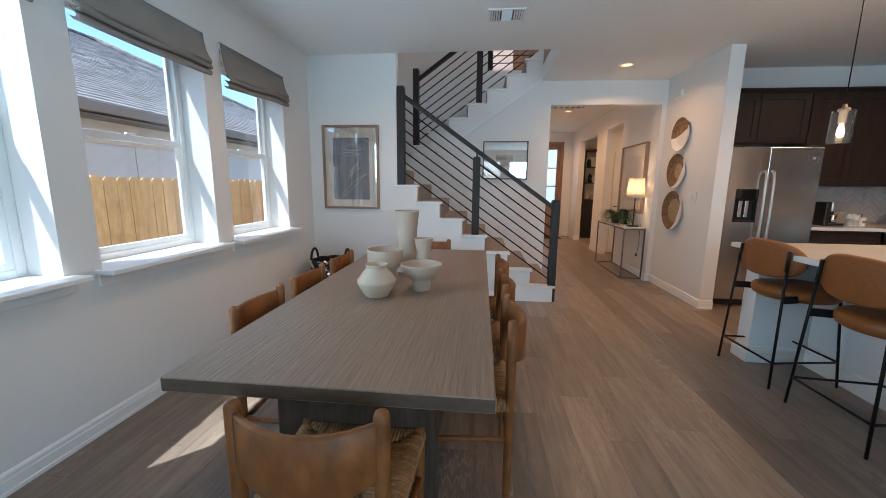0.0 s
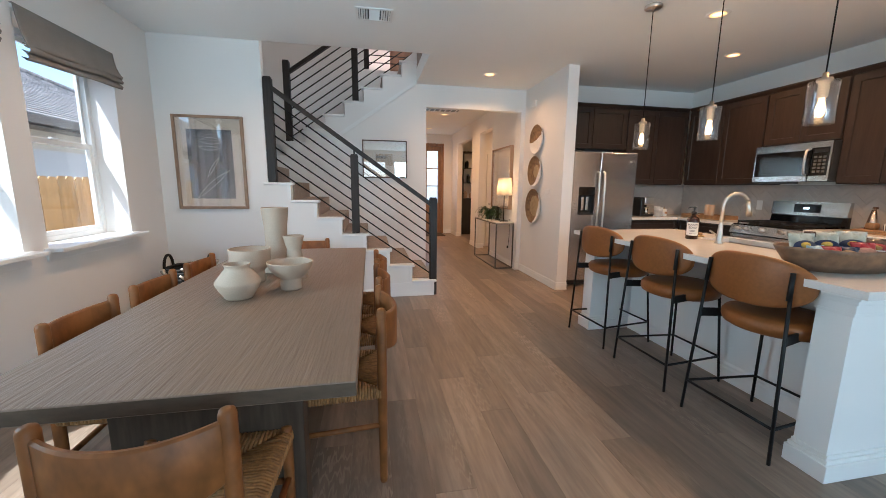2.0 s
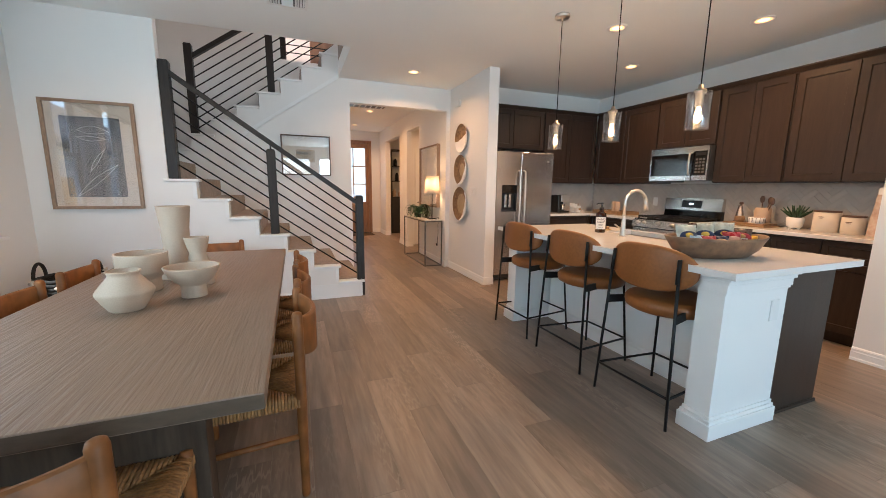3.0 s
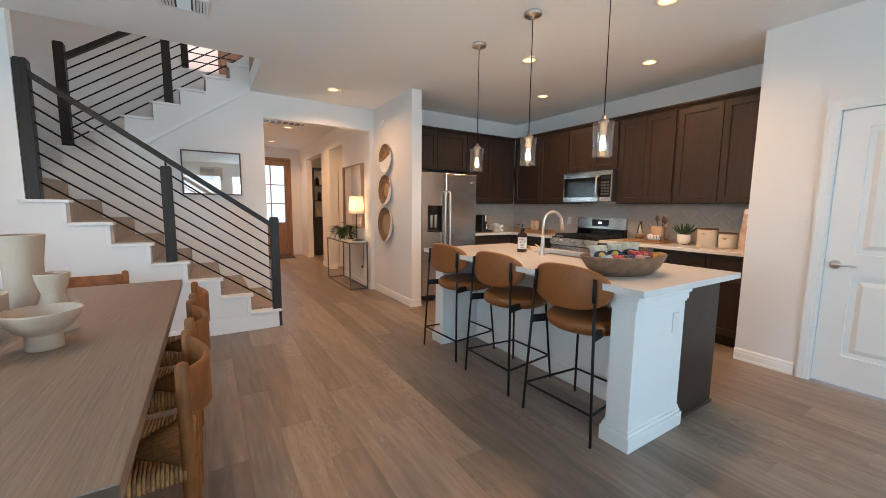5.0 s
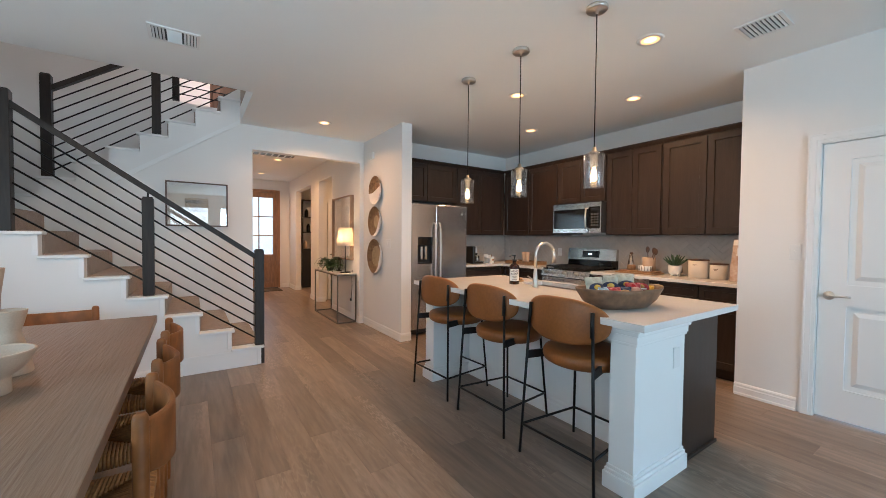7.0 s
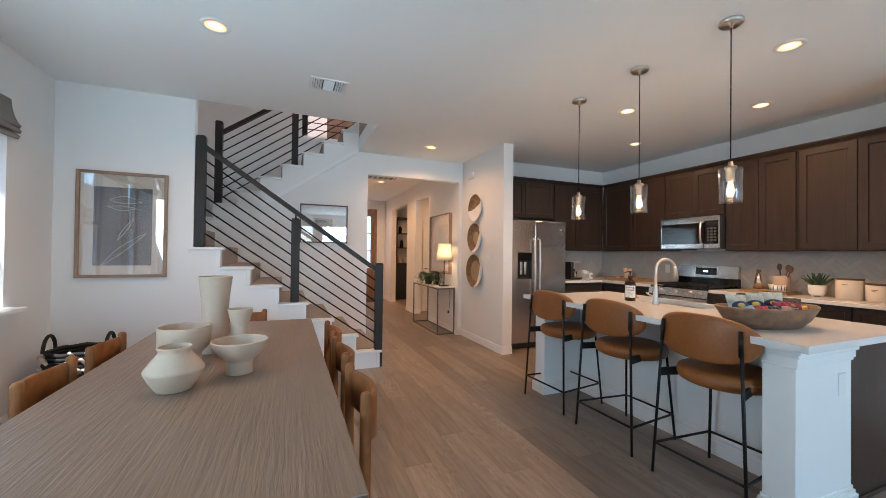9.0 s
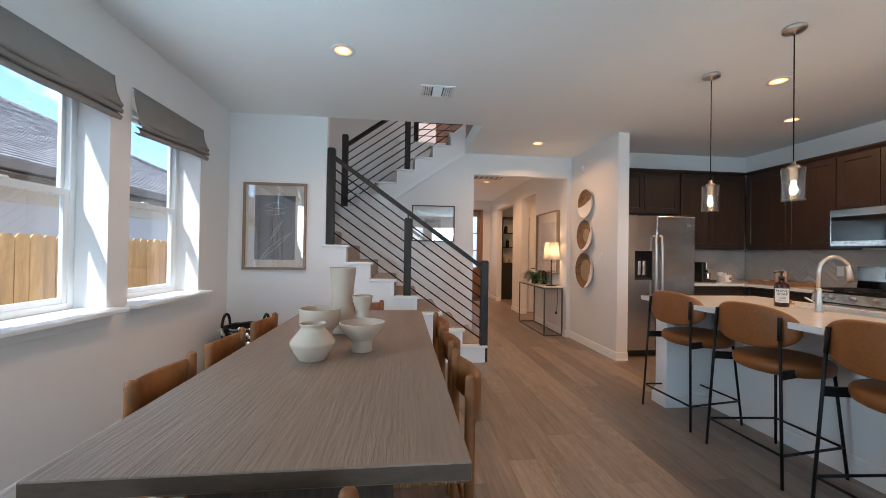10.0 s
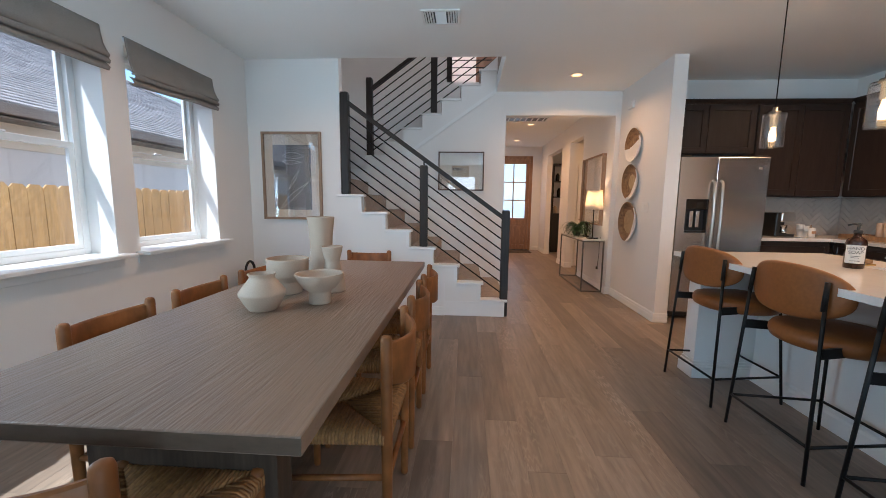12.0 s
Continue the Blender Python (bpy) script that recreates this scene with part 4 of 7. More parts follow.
def wall_plate(y, z, r, ang, off, ring, label):
    """A shallow basket plate facing -x, half woven and half white; ang, off: the dividing line."""
    p = thing("wall_plate", pose(XC, y, z), label, "wall plate", "plates on the wall")
    d = 0.055
    prof = [(0.0, 0.012), (r * 0.25, 0.012), (r * 0.5, 0.014), (r * 0.68, 0.018), (r * 0.82, 0.030), (r * 0.93, 0.045), (r, d), (r + 0.006, d - 0.004), (r * 0.93, 0.030), (r * 0.7, 0.004), (0, 0.0)]
    seg = 72
    sets = {"white_half": bmesh.new(), "woven_half": bmesh.new(), "pale_centre": bmesh.new()}
    ca, sa = math.cos(radians(ang)), math.sin(radians(ang))
    for (ra, ha), (rb, hb) in zip(prof, prof[1:]):
        sub = max(1, int(abs(rb - ra) / 0.012))
        for s in range(sub):
            r0_, r1_ = ra + (rb - ra) * s / sub, ra + (rb - ra) * (s + 1) / sub
            h0_, h1_ = ha + (hb - ha) * s / sub, ha + (hb - ha) * (s + 1) / sub
            for i in range(seg):
                a0, a1 = 2 * math.pi * i / seg, 2 * math.pi * (i + 1) / seg
                am, rm = (a0 + a1) / 2, (r0_ + r1_) / 2
                u, v = rm * math.cos(am), rm * math.sin(am)
                key = "white_half" if u * ca + v * sa > off * r else ("pale_centre" if ring and rm < ring * r else "woven_half")
                b = sets[key]
                q = [Vector((-h, -rr * math.cos(a), rr * math.sin(a))) for rr, h, a in ((r0_, h0_, a0), (r1_, h1_, a0), (r1_, h1_, a1), (r0_, h0_, a1))]
                q2 = [w for k, w in enumerate(q) if all((w - x).length > 1e-6 for x in q[:k])]
                if len(q2) > 2:
                    b.faces.new([b.verts.new(w) for w in q2])
    for key, b in sets.items():
        if b.faces:
            bmesh.ops.remove_doubles(b, verts=b.verts[:], dist=1e-5)
            part(key, b, {"white_half": M_PLATEWHITE, "woven_half": M_WOVEN, "pale_centre": M_WOVENLIGHT}[key], p)
        else:
            b.free()


wall_plate(5.715, 1.975, 0.196, -72, -0.12, 0, "round woven basket plate with a white lower part")
wall_plate(5.725, 1.536, 0.208, -32, 0.30, 0.45, "round woven basket plate with a slanted white edge")
wall_plate(5.722, 1.048, 0.238, -22, 0.42, 0.62, "large round woven basket plate with a white edge")


def switch_plate(m, n, label, knob=False):
    s = thing("light_switch", m, label, "switch")
    w = 0.035 + 0.046 * (n - 1) + 0.0
    part("cover", B((-w, w, -0.006, 0, -0.058, 0.058), bev=0.002), M_WHITE, s)
    for k in range(n):
        x = (k - (n - 1) / 2) * 0.046
        part("paddle", B((x - 0.016, x + 0.016, -0.010, -0.006, -0.033, 0.033), bev=0.002) if not knob else
             B((x - 0.006, x + 0.006, -0.016, -0.006, -0.006, 0.014), bev=0.001), M_WHITE, s)
    return s


switch_plate(pose(XC, 5.36, 1.23, 0, 0, -90), 2, "white double rocker switch on the plate wall")
switch_plate(pose(XP, 1.675, 1.225, 0, 0, -90), 1, "white toggle switch beside the pantry door", knob=True)
chime = thing("door_chime", pose(XC, 5.90, 2.488), "small white plastic door chime box high on the wall", "door chime")
part("case", B((-0.035, 0, -0.07, 0.07, -0.045, 0.045), bev=0.006), M_WHITE, chime)

# ---- ceiling fixtures ----
WARM = (1.0, 0.50, 0.21)


def downlight(x, y, power):
    d = thing("downlight", pose(x, y, ZC), "round white recessed ceiling downlight, switched on", "ceiling light", "recessed downlights")
    bm = bmesh.new()
    turned(bm, [(0.056, 0.0), (0.058, -0.005), (0.086, -0.005), (0.090, 0.0)], seg=32)
    part("trim_ring", bm, M_WHITE, d)
    bm = bmesh.new()
    turned(bm, [(0, -0.003), (0.043, -0.003)], seg=32)
    part("lens", bm, M_WARM, d)
    # glowing ring added for the halo and the warm light on the trim
    bm = bmesh.new()
    turned(bm, [(0.043, -0.003), (0.060, -0.0055)], seg=32)
    part("reflector", bm, M_HALO, d, "amber glowing ring imitating the halo round the lens")
    l = new("downlight_lamp", bpy.data.lights.new("downlight_lamp", "AREA"))
    l.data.shape, l.data.size, l.data.energy, l.data.color = "DISK", 0.11, power, WARM
    l.data.spread = radians(150)
    l.matrix_world = pose(x, y, ZC - 0.012)
    return d


for x, y in [(-1.427, 3.552), (2.145, 3.535), (0.815, 5.575), (2.172, 2.235), (3.168, 2.918), (3.165, 4.310)]:
    downlight(x, y, DOWN_W)
# the last one is added, unseen, to brighten the near side room
for x, y in [(0.76, 8.36), (0.737, 10.21), (2.45, 9.75), (2.45, 7.9)]:
    downlight(x, y, DOWN_W)


def register(x, y, w, h, rz, label, plates):
    v = thing("ceiling_vent", pose(x, y, ZC, 0, 0, rz), label, "vent", "ceiling vents")
    f = 0.022
    bm = bmesh.new()
    for a in [(-w / 2, -w / 2 + f, -h / 2, h / 2, -0.010, 0), (w / 2 - f, w / 2, -h / 2, h / 2, -0.010, 0), (-w / 2 + f, w / 2 - f, -h / 2, -h / 2 + f, -0.010, 0), (-w / 2 + f, w / 2 - f, h / 2 - f, h / 2, -0.010, 0)]:
        box(bm, *a, bev=0.002)
    part("frame", bm, M_WHITE, v)
    part("duct_back", B((-w / 2 + f, w / 2 - f, -h / 2 + f, h / 2 - f, -0.0025, -0.001)), M_BLACKPLASTIC, v)
    iw, ih = w - 2 * f, h - 2 * f
    for (u0, u1, n, along, fill) in plates:
        for k in range(n):
            bm = bmesh.new()
            if along:      # slats run across y
                c = -iw / 2 + iw * (u0 + (u1 - u0) * (k + 0.5) / n)
                hw = iw * (u1 - u0) / n * fill
                prism(bm, [(c - hw, -0.004), (c - hw + 0.002, -0.003), (c + hw, -0.011), (c + hw - 0.002, -0.012)], "y", -ih / 2, ih / 2)
            else:
                c = -ih / 2 + ih * (k + 0.5) / n
                hw = ih / n * fill
                prism(bm, [(c - hw, -0.004), (c - hw + 0.002, -0.003), (c + hw, -0.011), (c + hw - 0.002, -0.012)], "x", -iw / 2 + iw * u0 + 0.004, -iw / 2 + iw * u1 - 0.004)
            part("slat", bm, M_WHITE, v)


register(-0.672, 4.150, 0.31, 0.245, 0, "white metal ceiling register with three banks of slats", [(0, 0.3, 4, True, 0.37), (0.32, 0.68, 12, False, 0.17), (0.7, 1.0, 4, True, 0.37)])
register(2.615, 1.715, 0.27, 0.25, 0, "white square metal ceiling register", [(0, 1.0, 9, False, 0.24)])
register(0.60, 7.93, 0.76, 0.32, 0, "long white return air grille in the hallway ceiling", [(0, 1.0, 7, True, 0.10)])


# ---- pendants ----
M_PENDGLASS = pane_mat("pendant_glass", 0.08, edge=0.9)
M_SOCKET = mat("dark_nickel", (0.30, 0.27, 0.24), 0.45, metal=1.0, var=0.02)
M_BULB = mat("bulb_glow", (1, 0.85, 0.6), 0.3, emit=(1.0, 0.56, 0.20), emit_strength=BULB_GLOW)


def pendant(x, y):
    p = thing("pendant_light", pose(x, y, 0), "clear glass cylinder pendant with a glowing filament bulb", "pendant light", "pendants over the island")
    bm = bmesh.new()
    turned(bm, [(0, ZC), (0.062, ZC), (0.064, ZC - 0.006), (0.064, ZC - 0.020), (0.058, ZC - 0.026), (0.012, ZC - 0.028), (0.008, ZC - 0.045), (0, ZC - 0.046)], seg=32)
    part("canopy", bm, M_CHROME, p)
    bm = bmesh.new()
    rod(bm, (0, 0, 1.87), (0, 0, ZC - 0.04), 0.0035, seg=8)
    part("cord", bm, M_BLACK, p)
    bm = bmesh.new()
    turned(bm, [(0, 1.885), (0.012, 1.885), (0.014, 1.862), (0.030, 1.858), (0.032, 1.848), (0.032, 1.840), (0.022, 1.838), (0.021, 1.768), (0.017, 1.763), (0, 1.763)], seg=24)
    sock = part("socket", bm, M_SOCKET, p)
    bm = bmesh.new()
    turned(bm, [(0.030, 1.842), (0.060, 1.842), (0.0625, 1.838), (0.0625, 1.640), (0.0600, 1.634), (0.0560, 1.636), (0.0560, 1.652), (0.0595, 1.660), (0.0595, 1.830), (0.030, 1.834)], seg=40)
    g = part("glass_shade", bm, M_PENDGLASS, p)
    g.visible_shadow = False
    bm = bmesh.new()
    turned(bm, [(0, 1.668), (0.009, 1.671), (0.018, 1.685), (0.0205, 1.703), (0.017, 1.728), (0.012, 1.748), (0.011, 1.764)], seg=20)
    b = part("bulb", bm, M_BULB, sock)
    b.visible_shadow = False
    l = new("pendant_lamp", bpy.data.lights.new("pendant_lamp", "POINT"))
    l.data.energy, l.data.color, l.data.shadow_soft_size = PEND_W, (1.0, 0.66, 0.36), 0.02
    l.location = (x, y, 1.705)


for y in (3.522, 2.870, 2.222):
    pendant(1.520, y)

# ---- island ----
island = thing("kitchen_island", pose(0, 0, 0), "white panelled kitchen island with dark end panel and corner piers", "island")
part("cabinet_body", B((1.80, 2.235, 1.815, 3.80, 0.10, 0.875), (1.82, 2.24, 1.83, 3.79, 0.0, 0.10)), M_CAB, island)
part("end_panel", B((1.766, 2.252, 1.797, 1.8148, 0.0, 0.874), bev=0.002), M_CAB, island)
part("end_skirting", B((1.79, 2.262, 1.786, 1.7968, 0.0, 0.022), bev=0.004), M_CAB, island)
part("back_panel", B((1.655, 1.80, 1.93, 3.64, 0.0, 0.875)), M_TRIM, island)
bm = bmesh.new()
prism(bm, [(1.655, 0), (1.640, 0), (1.640, 0.085), (1.646, 0.10), (1.646, 0.115), (1.655, 0.13)], "y", 1.935, 3.635)
part("panel_skirting", bm, M_TRIM, island)


def pier(y0, y1):
    x0, x1 = 1.252, 1.762
    part("pier", B((x0, x1, y0, y1, 0.0, 0.875)), M_TRIM, island)
    bm = bmesh.new()
    for z0, z1, o in [(0.0, 0.085, 0.022), (0.085, 0.105, 0.014), (0.105, 0.125, 0.007)]:
        box(bm, x0 - o, x1 + o, y0 - o, y1 + o, z0, z1, bev=0.003)
    part("pier_base", bm, M_TRIM, island)
    bm = bmesh.new()
    for z0, z1, o in [(0.775, 0.79, 0.008), (0.79, 0.83, 0.014), (0.83, 0.852, 0.024), (0.852, 0.874, 0.036)]:
        box(bm, x0 - o, x1 + o, y0 - o, y1 + o, z0, z1, bev=0.003)
    part("pier_capital", bm, M_TRIM, island)


pier(1.780, 1.915)
pier(3.655, 3.790)
part("outlet_cover", B((1.63, 1.70, 1.774, 1.780, 0.60, 0.715), bev=0.002), M_WHITE, island)
SX0, SX1, SY0, SY1 = 1.90, 2.20, 2.62, 3.22
top = thing("island_worktop", pose(0, 0, 0.875), "white quartz worktop with a square edge and sink cut-out", "worktop")
CX0, CX1, CY0, CY1 = 1.165, 2.270, 1.695, 3.875
part("slab", B((CX0, SX0, CY0, CY1, 0, 0.035), (SX1, CX1, CY0, CY1, 0, 0.035), (SX0, SX1, CY0, SY0, 0, 0.035), (SX0, SX1, SY1, CY1, 0, 0.035)), M_COUNTER, top)
sink = thing("kitchen_sink", pose(0, 0, 0), "undermount stainless steel double sink", "sink")
bm = bmesh.new()
t = 0.004
for a in [(SX0, SX1, SY0, SY1, 0.68, 0.684), (SX0 - t, SX0, SY0, SY1, 0.68, 0.874), (SX1, SX1 + t, SY0, SY1, 0.68, 0.874), (SX0, SX1, SY0 - t, SY0, 0.68, 0.874), (SX0, SX1, SY1, SY1 + t, 0.68, 0.874)]:
    box(bm, *a)
part("basin", bm, M_STEEL, sink)
part("divider", B((SX0, SX1, 2.91, 2.925, 0.684, 0.85), bev=0.003), M_STEEL, sink)
faucet = thing("kitchen_faucet", pose(1.790, 2.935, 0.910), "tall brushed nickel gooseneck faucet with pull-down spray", "faucet")
bm = bmesh.new()
turned(bm, [(0, 0), (0.028, 0), (0.028, 0.006), (0.022, 0.015), (0.018, 0.07), (0.0145, 0.14), (0.0125, 0.16), (0, 0.16)], seg=24)
part("base", bm, M_CHROME, faucet)
bm = bmesh.new()
pts = [(0, 0, 0.15), (0, 0, 0.27)] + [(0.095 - 0.095 * math.cos(a), -0.03 * (1 - math.cos(a)) / 2, 0.27 + 0.095 * math.sin(a)) for a in [math.pi * k / 14 for k in range(1, 13)]]
tube(bm, pts, 0.0125, seg=14)
part("neck", bm, M_CHROME, faucet)
e = pts[-1]
bm = bmesh.new()
tube(bm, [e, (e[0] + 0.012, e[1], e[2] - 0.05), (e[0] + 0.022, e[1], e[2] - 0.11)], 0.015, seg=14, radii=[0.0135, 0.016, 0.0185])
part("spray_head", bm, M_CHROME, faucet)
bm = bmesh.new()
tube(bm, [(0.0, 0.015, 0.06), (0.0, 0.04, 0.065), (0.0, 0.085, 0.085)], 0.006, seg=10)
part("lever", bm, M_CHROME, faucet)

# soap bottle
M_AMBER = mat("amber_bottle", (0.035, 0.010, 0.004), 0.10, var=0.1)
M_LABEL = mat("paper_label", (0.75, 0.73, 0.69), 0.7, var=0.03)
M_INK = mat("black_ink", (0.02, 0.02, 0.02), 0.7)
soap = thing("soap_bottle", pose(1.795, 3.185, 0.910, 0, 0, -42) @ Matrix.Scale(1.1, 4), "amber hand soap pump bottle with a white label", "soap bottle")
bm = bmesh.new()
turned(bm, [(0, 0), (0.037, 0), (0.040, 0.004), (0.040, 0.135), (0.036, 0.150), (0.018, 0.163), (0.0145, 0.168), (0.0145, 0.182), (0, 0.182)], seg=32)
part("bottle", bm, M_AMBER, soap)
bm = bmesh.new()
turned(bm, [(0, 0.182), (0.017, 0.182), (0.017, 0.198), (0.006, 0.200), (0.006, 0.222), (0.012, 0.224), (0.012, 0.234), (0, 0.236)], seg=20)
tube(bm, [(0, 0, 0.229), (-0.02, -0.01, 0.230), (-0.04, -0.018, 0.222)], 0.0045, seg=8)
part("pump", bm, M_BLACKPLASTIC, soap)
bm = bmesh.new()
va, vb = [], []
for k in range(17):
    a = math.pi + radians(30) + radians(120) * k / 16
    va.append(bm.verts.new((0.0408 * math.cos(a), 0.0408 * math.sin(a), 0.028)))
    vb.append(bm.verts.new((0.0408 * math.cos(a), 0.0408 * math.sin(a), 0.122)))
for k in range(16):
    bm.faces.new((va[k], va[k + 1], vb[k + 1], vb[k])).smooth = True
part("label", bm, M_LABEL, soap)


def lettering(text, size, m, parent, material):
    cu = bpy.data.curves.new("lettering", "FONT")
    cu.body, cu.size, cu.align_x, cu.extrude = text, size, "CENTER", 0.0004
    cu.materials.append(material)
    o = new("lettering", cu)
    o.parent = parent
    o.matrix_basis = m
    return o


lettering("HAND", 0.022, pose(0, -0.0420, 0.098, 90, 0, 0), soap, M_INK)
lettering("SOAP", 0.022, pose(0, -0.0420, 0.078, 90, 0, 0), soap, M_INK)
part("label_line", B((-0.018, 0.018, -0.0425, -0.0412, 0.064, 0.066), (-0.015, 0.015, -0.0425, -0.0412, 0.056, 0.058), (-0.018, 0.018, -0.0425, -0.0412, 0.040, 0.042)), M_INK, soap)

# snack bowl
M_BOWLWOOD = mat("carved_wood", (0.22, 0.125, 0.065), 0.5, var=0.2, scale=7, grain=0.3, grain_scale=25, bump=0.3, bump_scale=30, tint=(0.13, 0.072, 0.04))
bowl = thing("wooden_bowl", pose(1.545, 2.045, 0.910, 0, 0, -14), "long oval carved wooden bowl on the island", "bowl")
bm = bmesh.new()
turned(bm, [(0, 0), (0.60, 0), (0.66, 0.004), (0.84, 0.040), (0.97, 0.085), (1.0, 0.098), (0.985, 0.103), (0.955, 0.098), (0.90, 0.070), (0.74, 0.030), (0.55, 0.016), (0, 0.014)], seg=56)
for v in bm.verts:
    v.co.x *= 0.305
    v.co.y *= 0.150
    v.co.z *= 1.12
    v.co.z += 0.008 * (abs(v.co.x) / 0.305) ** 2 * (1 if v.co.z > 0.05 else 0) + 0.002 * math.sin(v.co.x * 23) * (1 if v.co.z > 0.03 else 0)
part("shell", bm, M_BOWLWOOD, bowl)


def snack(x, y, z, w, h, rx, rz, color, disc, disc2, label):
    """A pillow pouch with crimped ends and printed patches."""
    s = thing("snack_bag", pose(x, y, z, rx, 0, rz), label, "snack bag", "snacks in the bowl")
    rng = random.Random(int(x * 1000 + y * 77))
    M = mat("pouch_film", color, 0.28, var=0.15, scale=25, coat=0.3, bump=0.3, bump_scale=45)
    bm = bmesh.new()
    nx, nz = 12, 14
    grids = []
    for sgn in (-1, 1):
        g = []
        for i in range(nx + 1):
            row = []
            for k in range(nz + 1):
                u, v = -1 + 2 * i / nx, k / nz
                th = 0.022 * (1 - abs(u) ** 3) * max(0.0, math.sin(math.pi * v)) ** 0.6 + 0.0012
                row.append(bm.verts.new((u * w / 2 * (1 - 0.06 * math.sin(math.pi * v)), sgn * th + 0.003 * math.sin(7 * u + 5 * v + x * 40), v * h + rng.uniform(-0.0015, 0.0015))))
            g.append(row)
        grids.append(g)
        for i in range(nx):
            for k in range(nz):
                f = (g[i][k], g[i + 1][k], g[i + 1][k + 1], g[i][k + 1])
                bm.faces.new(f if sgn < 0 else f[::-1]).smooth = True
    a, b = grids
    for k in range(nz):
        bm.faces.new((a[0][k], a[0][k + 1], b[0][k + 1], b[0][k]))
        bm.faces.new((a[nx][k], b[nx][k], b[nx][k + 1], a[nx][k + 1]))
    for i in range(nx):
        bm.faces.new((a[i][0], b[i][0], b[i + 1][0], a[i + 1][0]))
        bm.faces.new((a[i][nz], a[i + 1][nz], b[i + 1][nz], b[i][nz]))
    part("pouch", bm, M, s)
    for (col, r, cz, yy) in ((disc, 0.38, 0.50, 0.0262), (disc2, 0.17, 0.56, 0.0278)):
        if col:
            bm = bmesh.new()
            turned(bm, [(0, 0.0), (w * r, -0.0015), (w * r * 1.05, -0.006)], seg=24, m=pose(0, -yy, h * cz, 90, 0, 0) @ Matrix.Diagonal((1.1, 0.68, 1, 1)))
            part("printed_patch", bm, mat("print", col, 0.35, var=0.25, scale=40), s)
    if disc:
        part("printed_bar", B((-w * 0.27, w * 0.27, -0.0300, -0.0285, h * 0.40, h * 0.45), (-w * 0.2, w * 0.2, -0.0300, -0.0285, h * 0.31, h * 0.34)), M_LABEL, s)
    part("crimp", B((-w / 2, w / 2, -0.0022, 0.0022, h - 0.012, h + 0.002)), M, s)


CREAM, NAVY, YEL, RED, BRN, GOLD = (0.48, 0.45, 0.35), (0.014, 0.025, 0.075), (0.65, 0.42, 0.05), (0.36, 0.02, 0.03), (0.09, 0.045, 0.025), (0.5, 0.30, 0.08)
zb = 0.958
snack(1.350, 2.070, zb, 0.12, 0.135, -14, -18, CREAM, NAVY, YEL, "cream snack bag with a dark blue round print")
snack(1.470, 2.065, zb, 0.12, 0.140, -10, -30, CREAM, NAVY, YEL, "cream snack bag with a dark blue round print")
snack(1.600, 2.040, zb, 0.12, 0.145, -12, -34, CREAM, NAVY, YEL, "cream snack bag with a dark blue round print")
snack(1.440, 2.000, zb - 0.005, 0.085, 0.085, -22, -22, RED, (0.5, 0.1, 0.05), None, "small crumpled red snack bag")
snack(1.505, 1.990, zb - 0.005, 0.080, 0.085, -20, -45, NAVY, (0.4, 0.25, 0.1), None, "small dark blue snack bag")
snack(1.585, 1.975, zb - 0.005, 0.095, 0.105, -18, -30, RED, (0.55, 0.30, 0.22), None, "small crumpled red snack bag")
snack(1.385, 2.030, zb + 0.006, 0.085, 0.075, -20, -10, (0.30, 0.42, 0.52), None, None, "small light blue snack bag")
snack(1.690, 2.000, zb, 0.11, 0.115, -20, -48, BRN, RED, GOLD, "dark brown snack bag with a gold edge")
snack(1.745, 1.985, zb, 0.075, 0.075, -25, -55, (0.72, 0.38, 0.03), None, None, "small bright yellow snack bag")
snack(1.475, 2.120, zb + 0.01, 0.13, 0.13, 10, -20, BRN, None, None, "dark brown snack bag")
snack(1.635, 2.100, zb + 0.01, 0.13, 0.13, 10, -28, (0.42, 0.38, 0.34), RED, None, "grey striped snack bag")


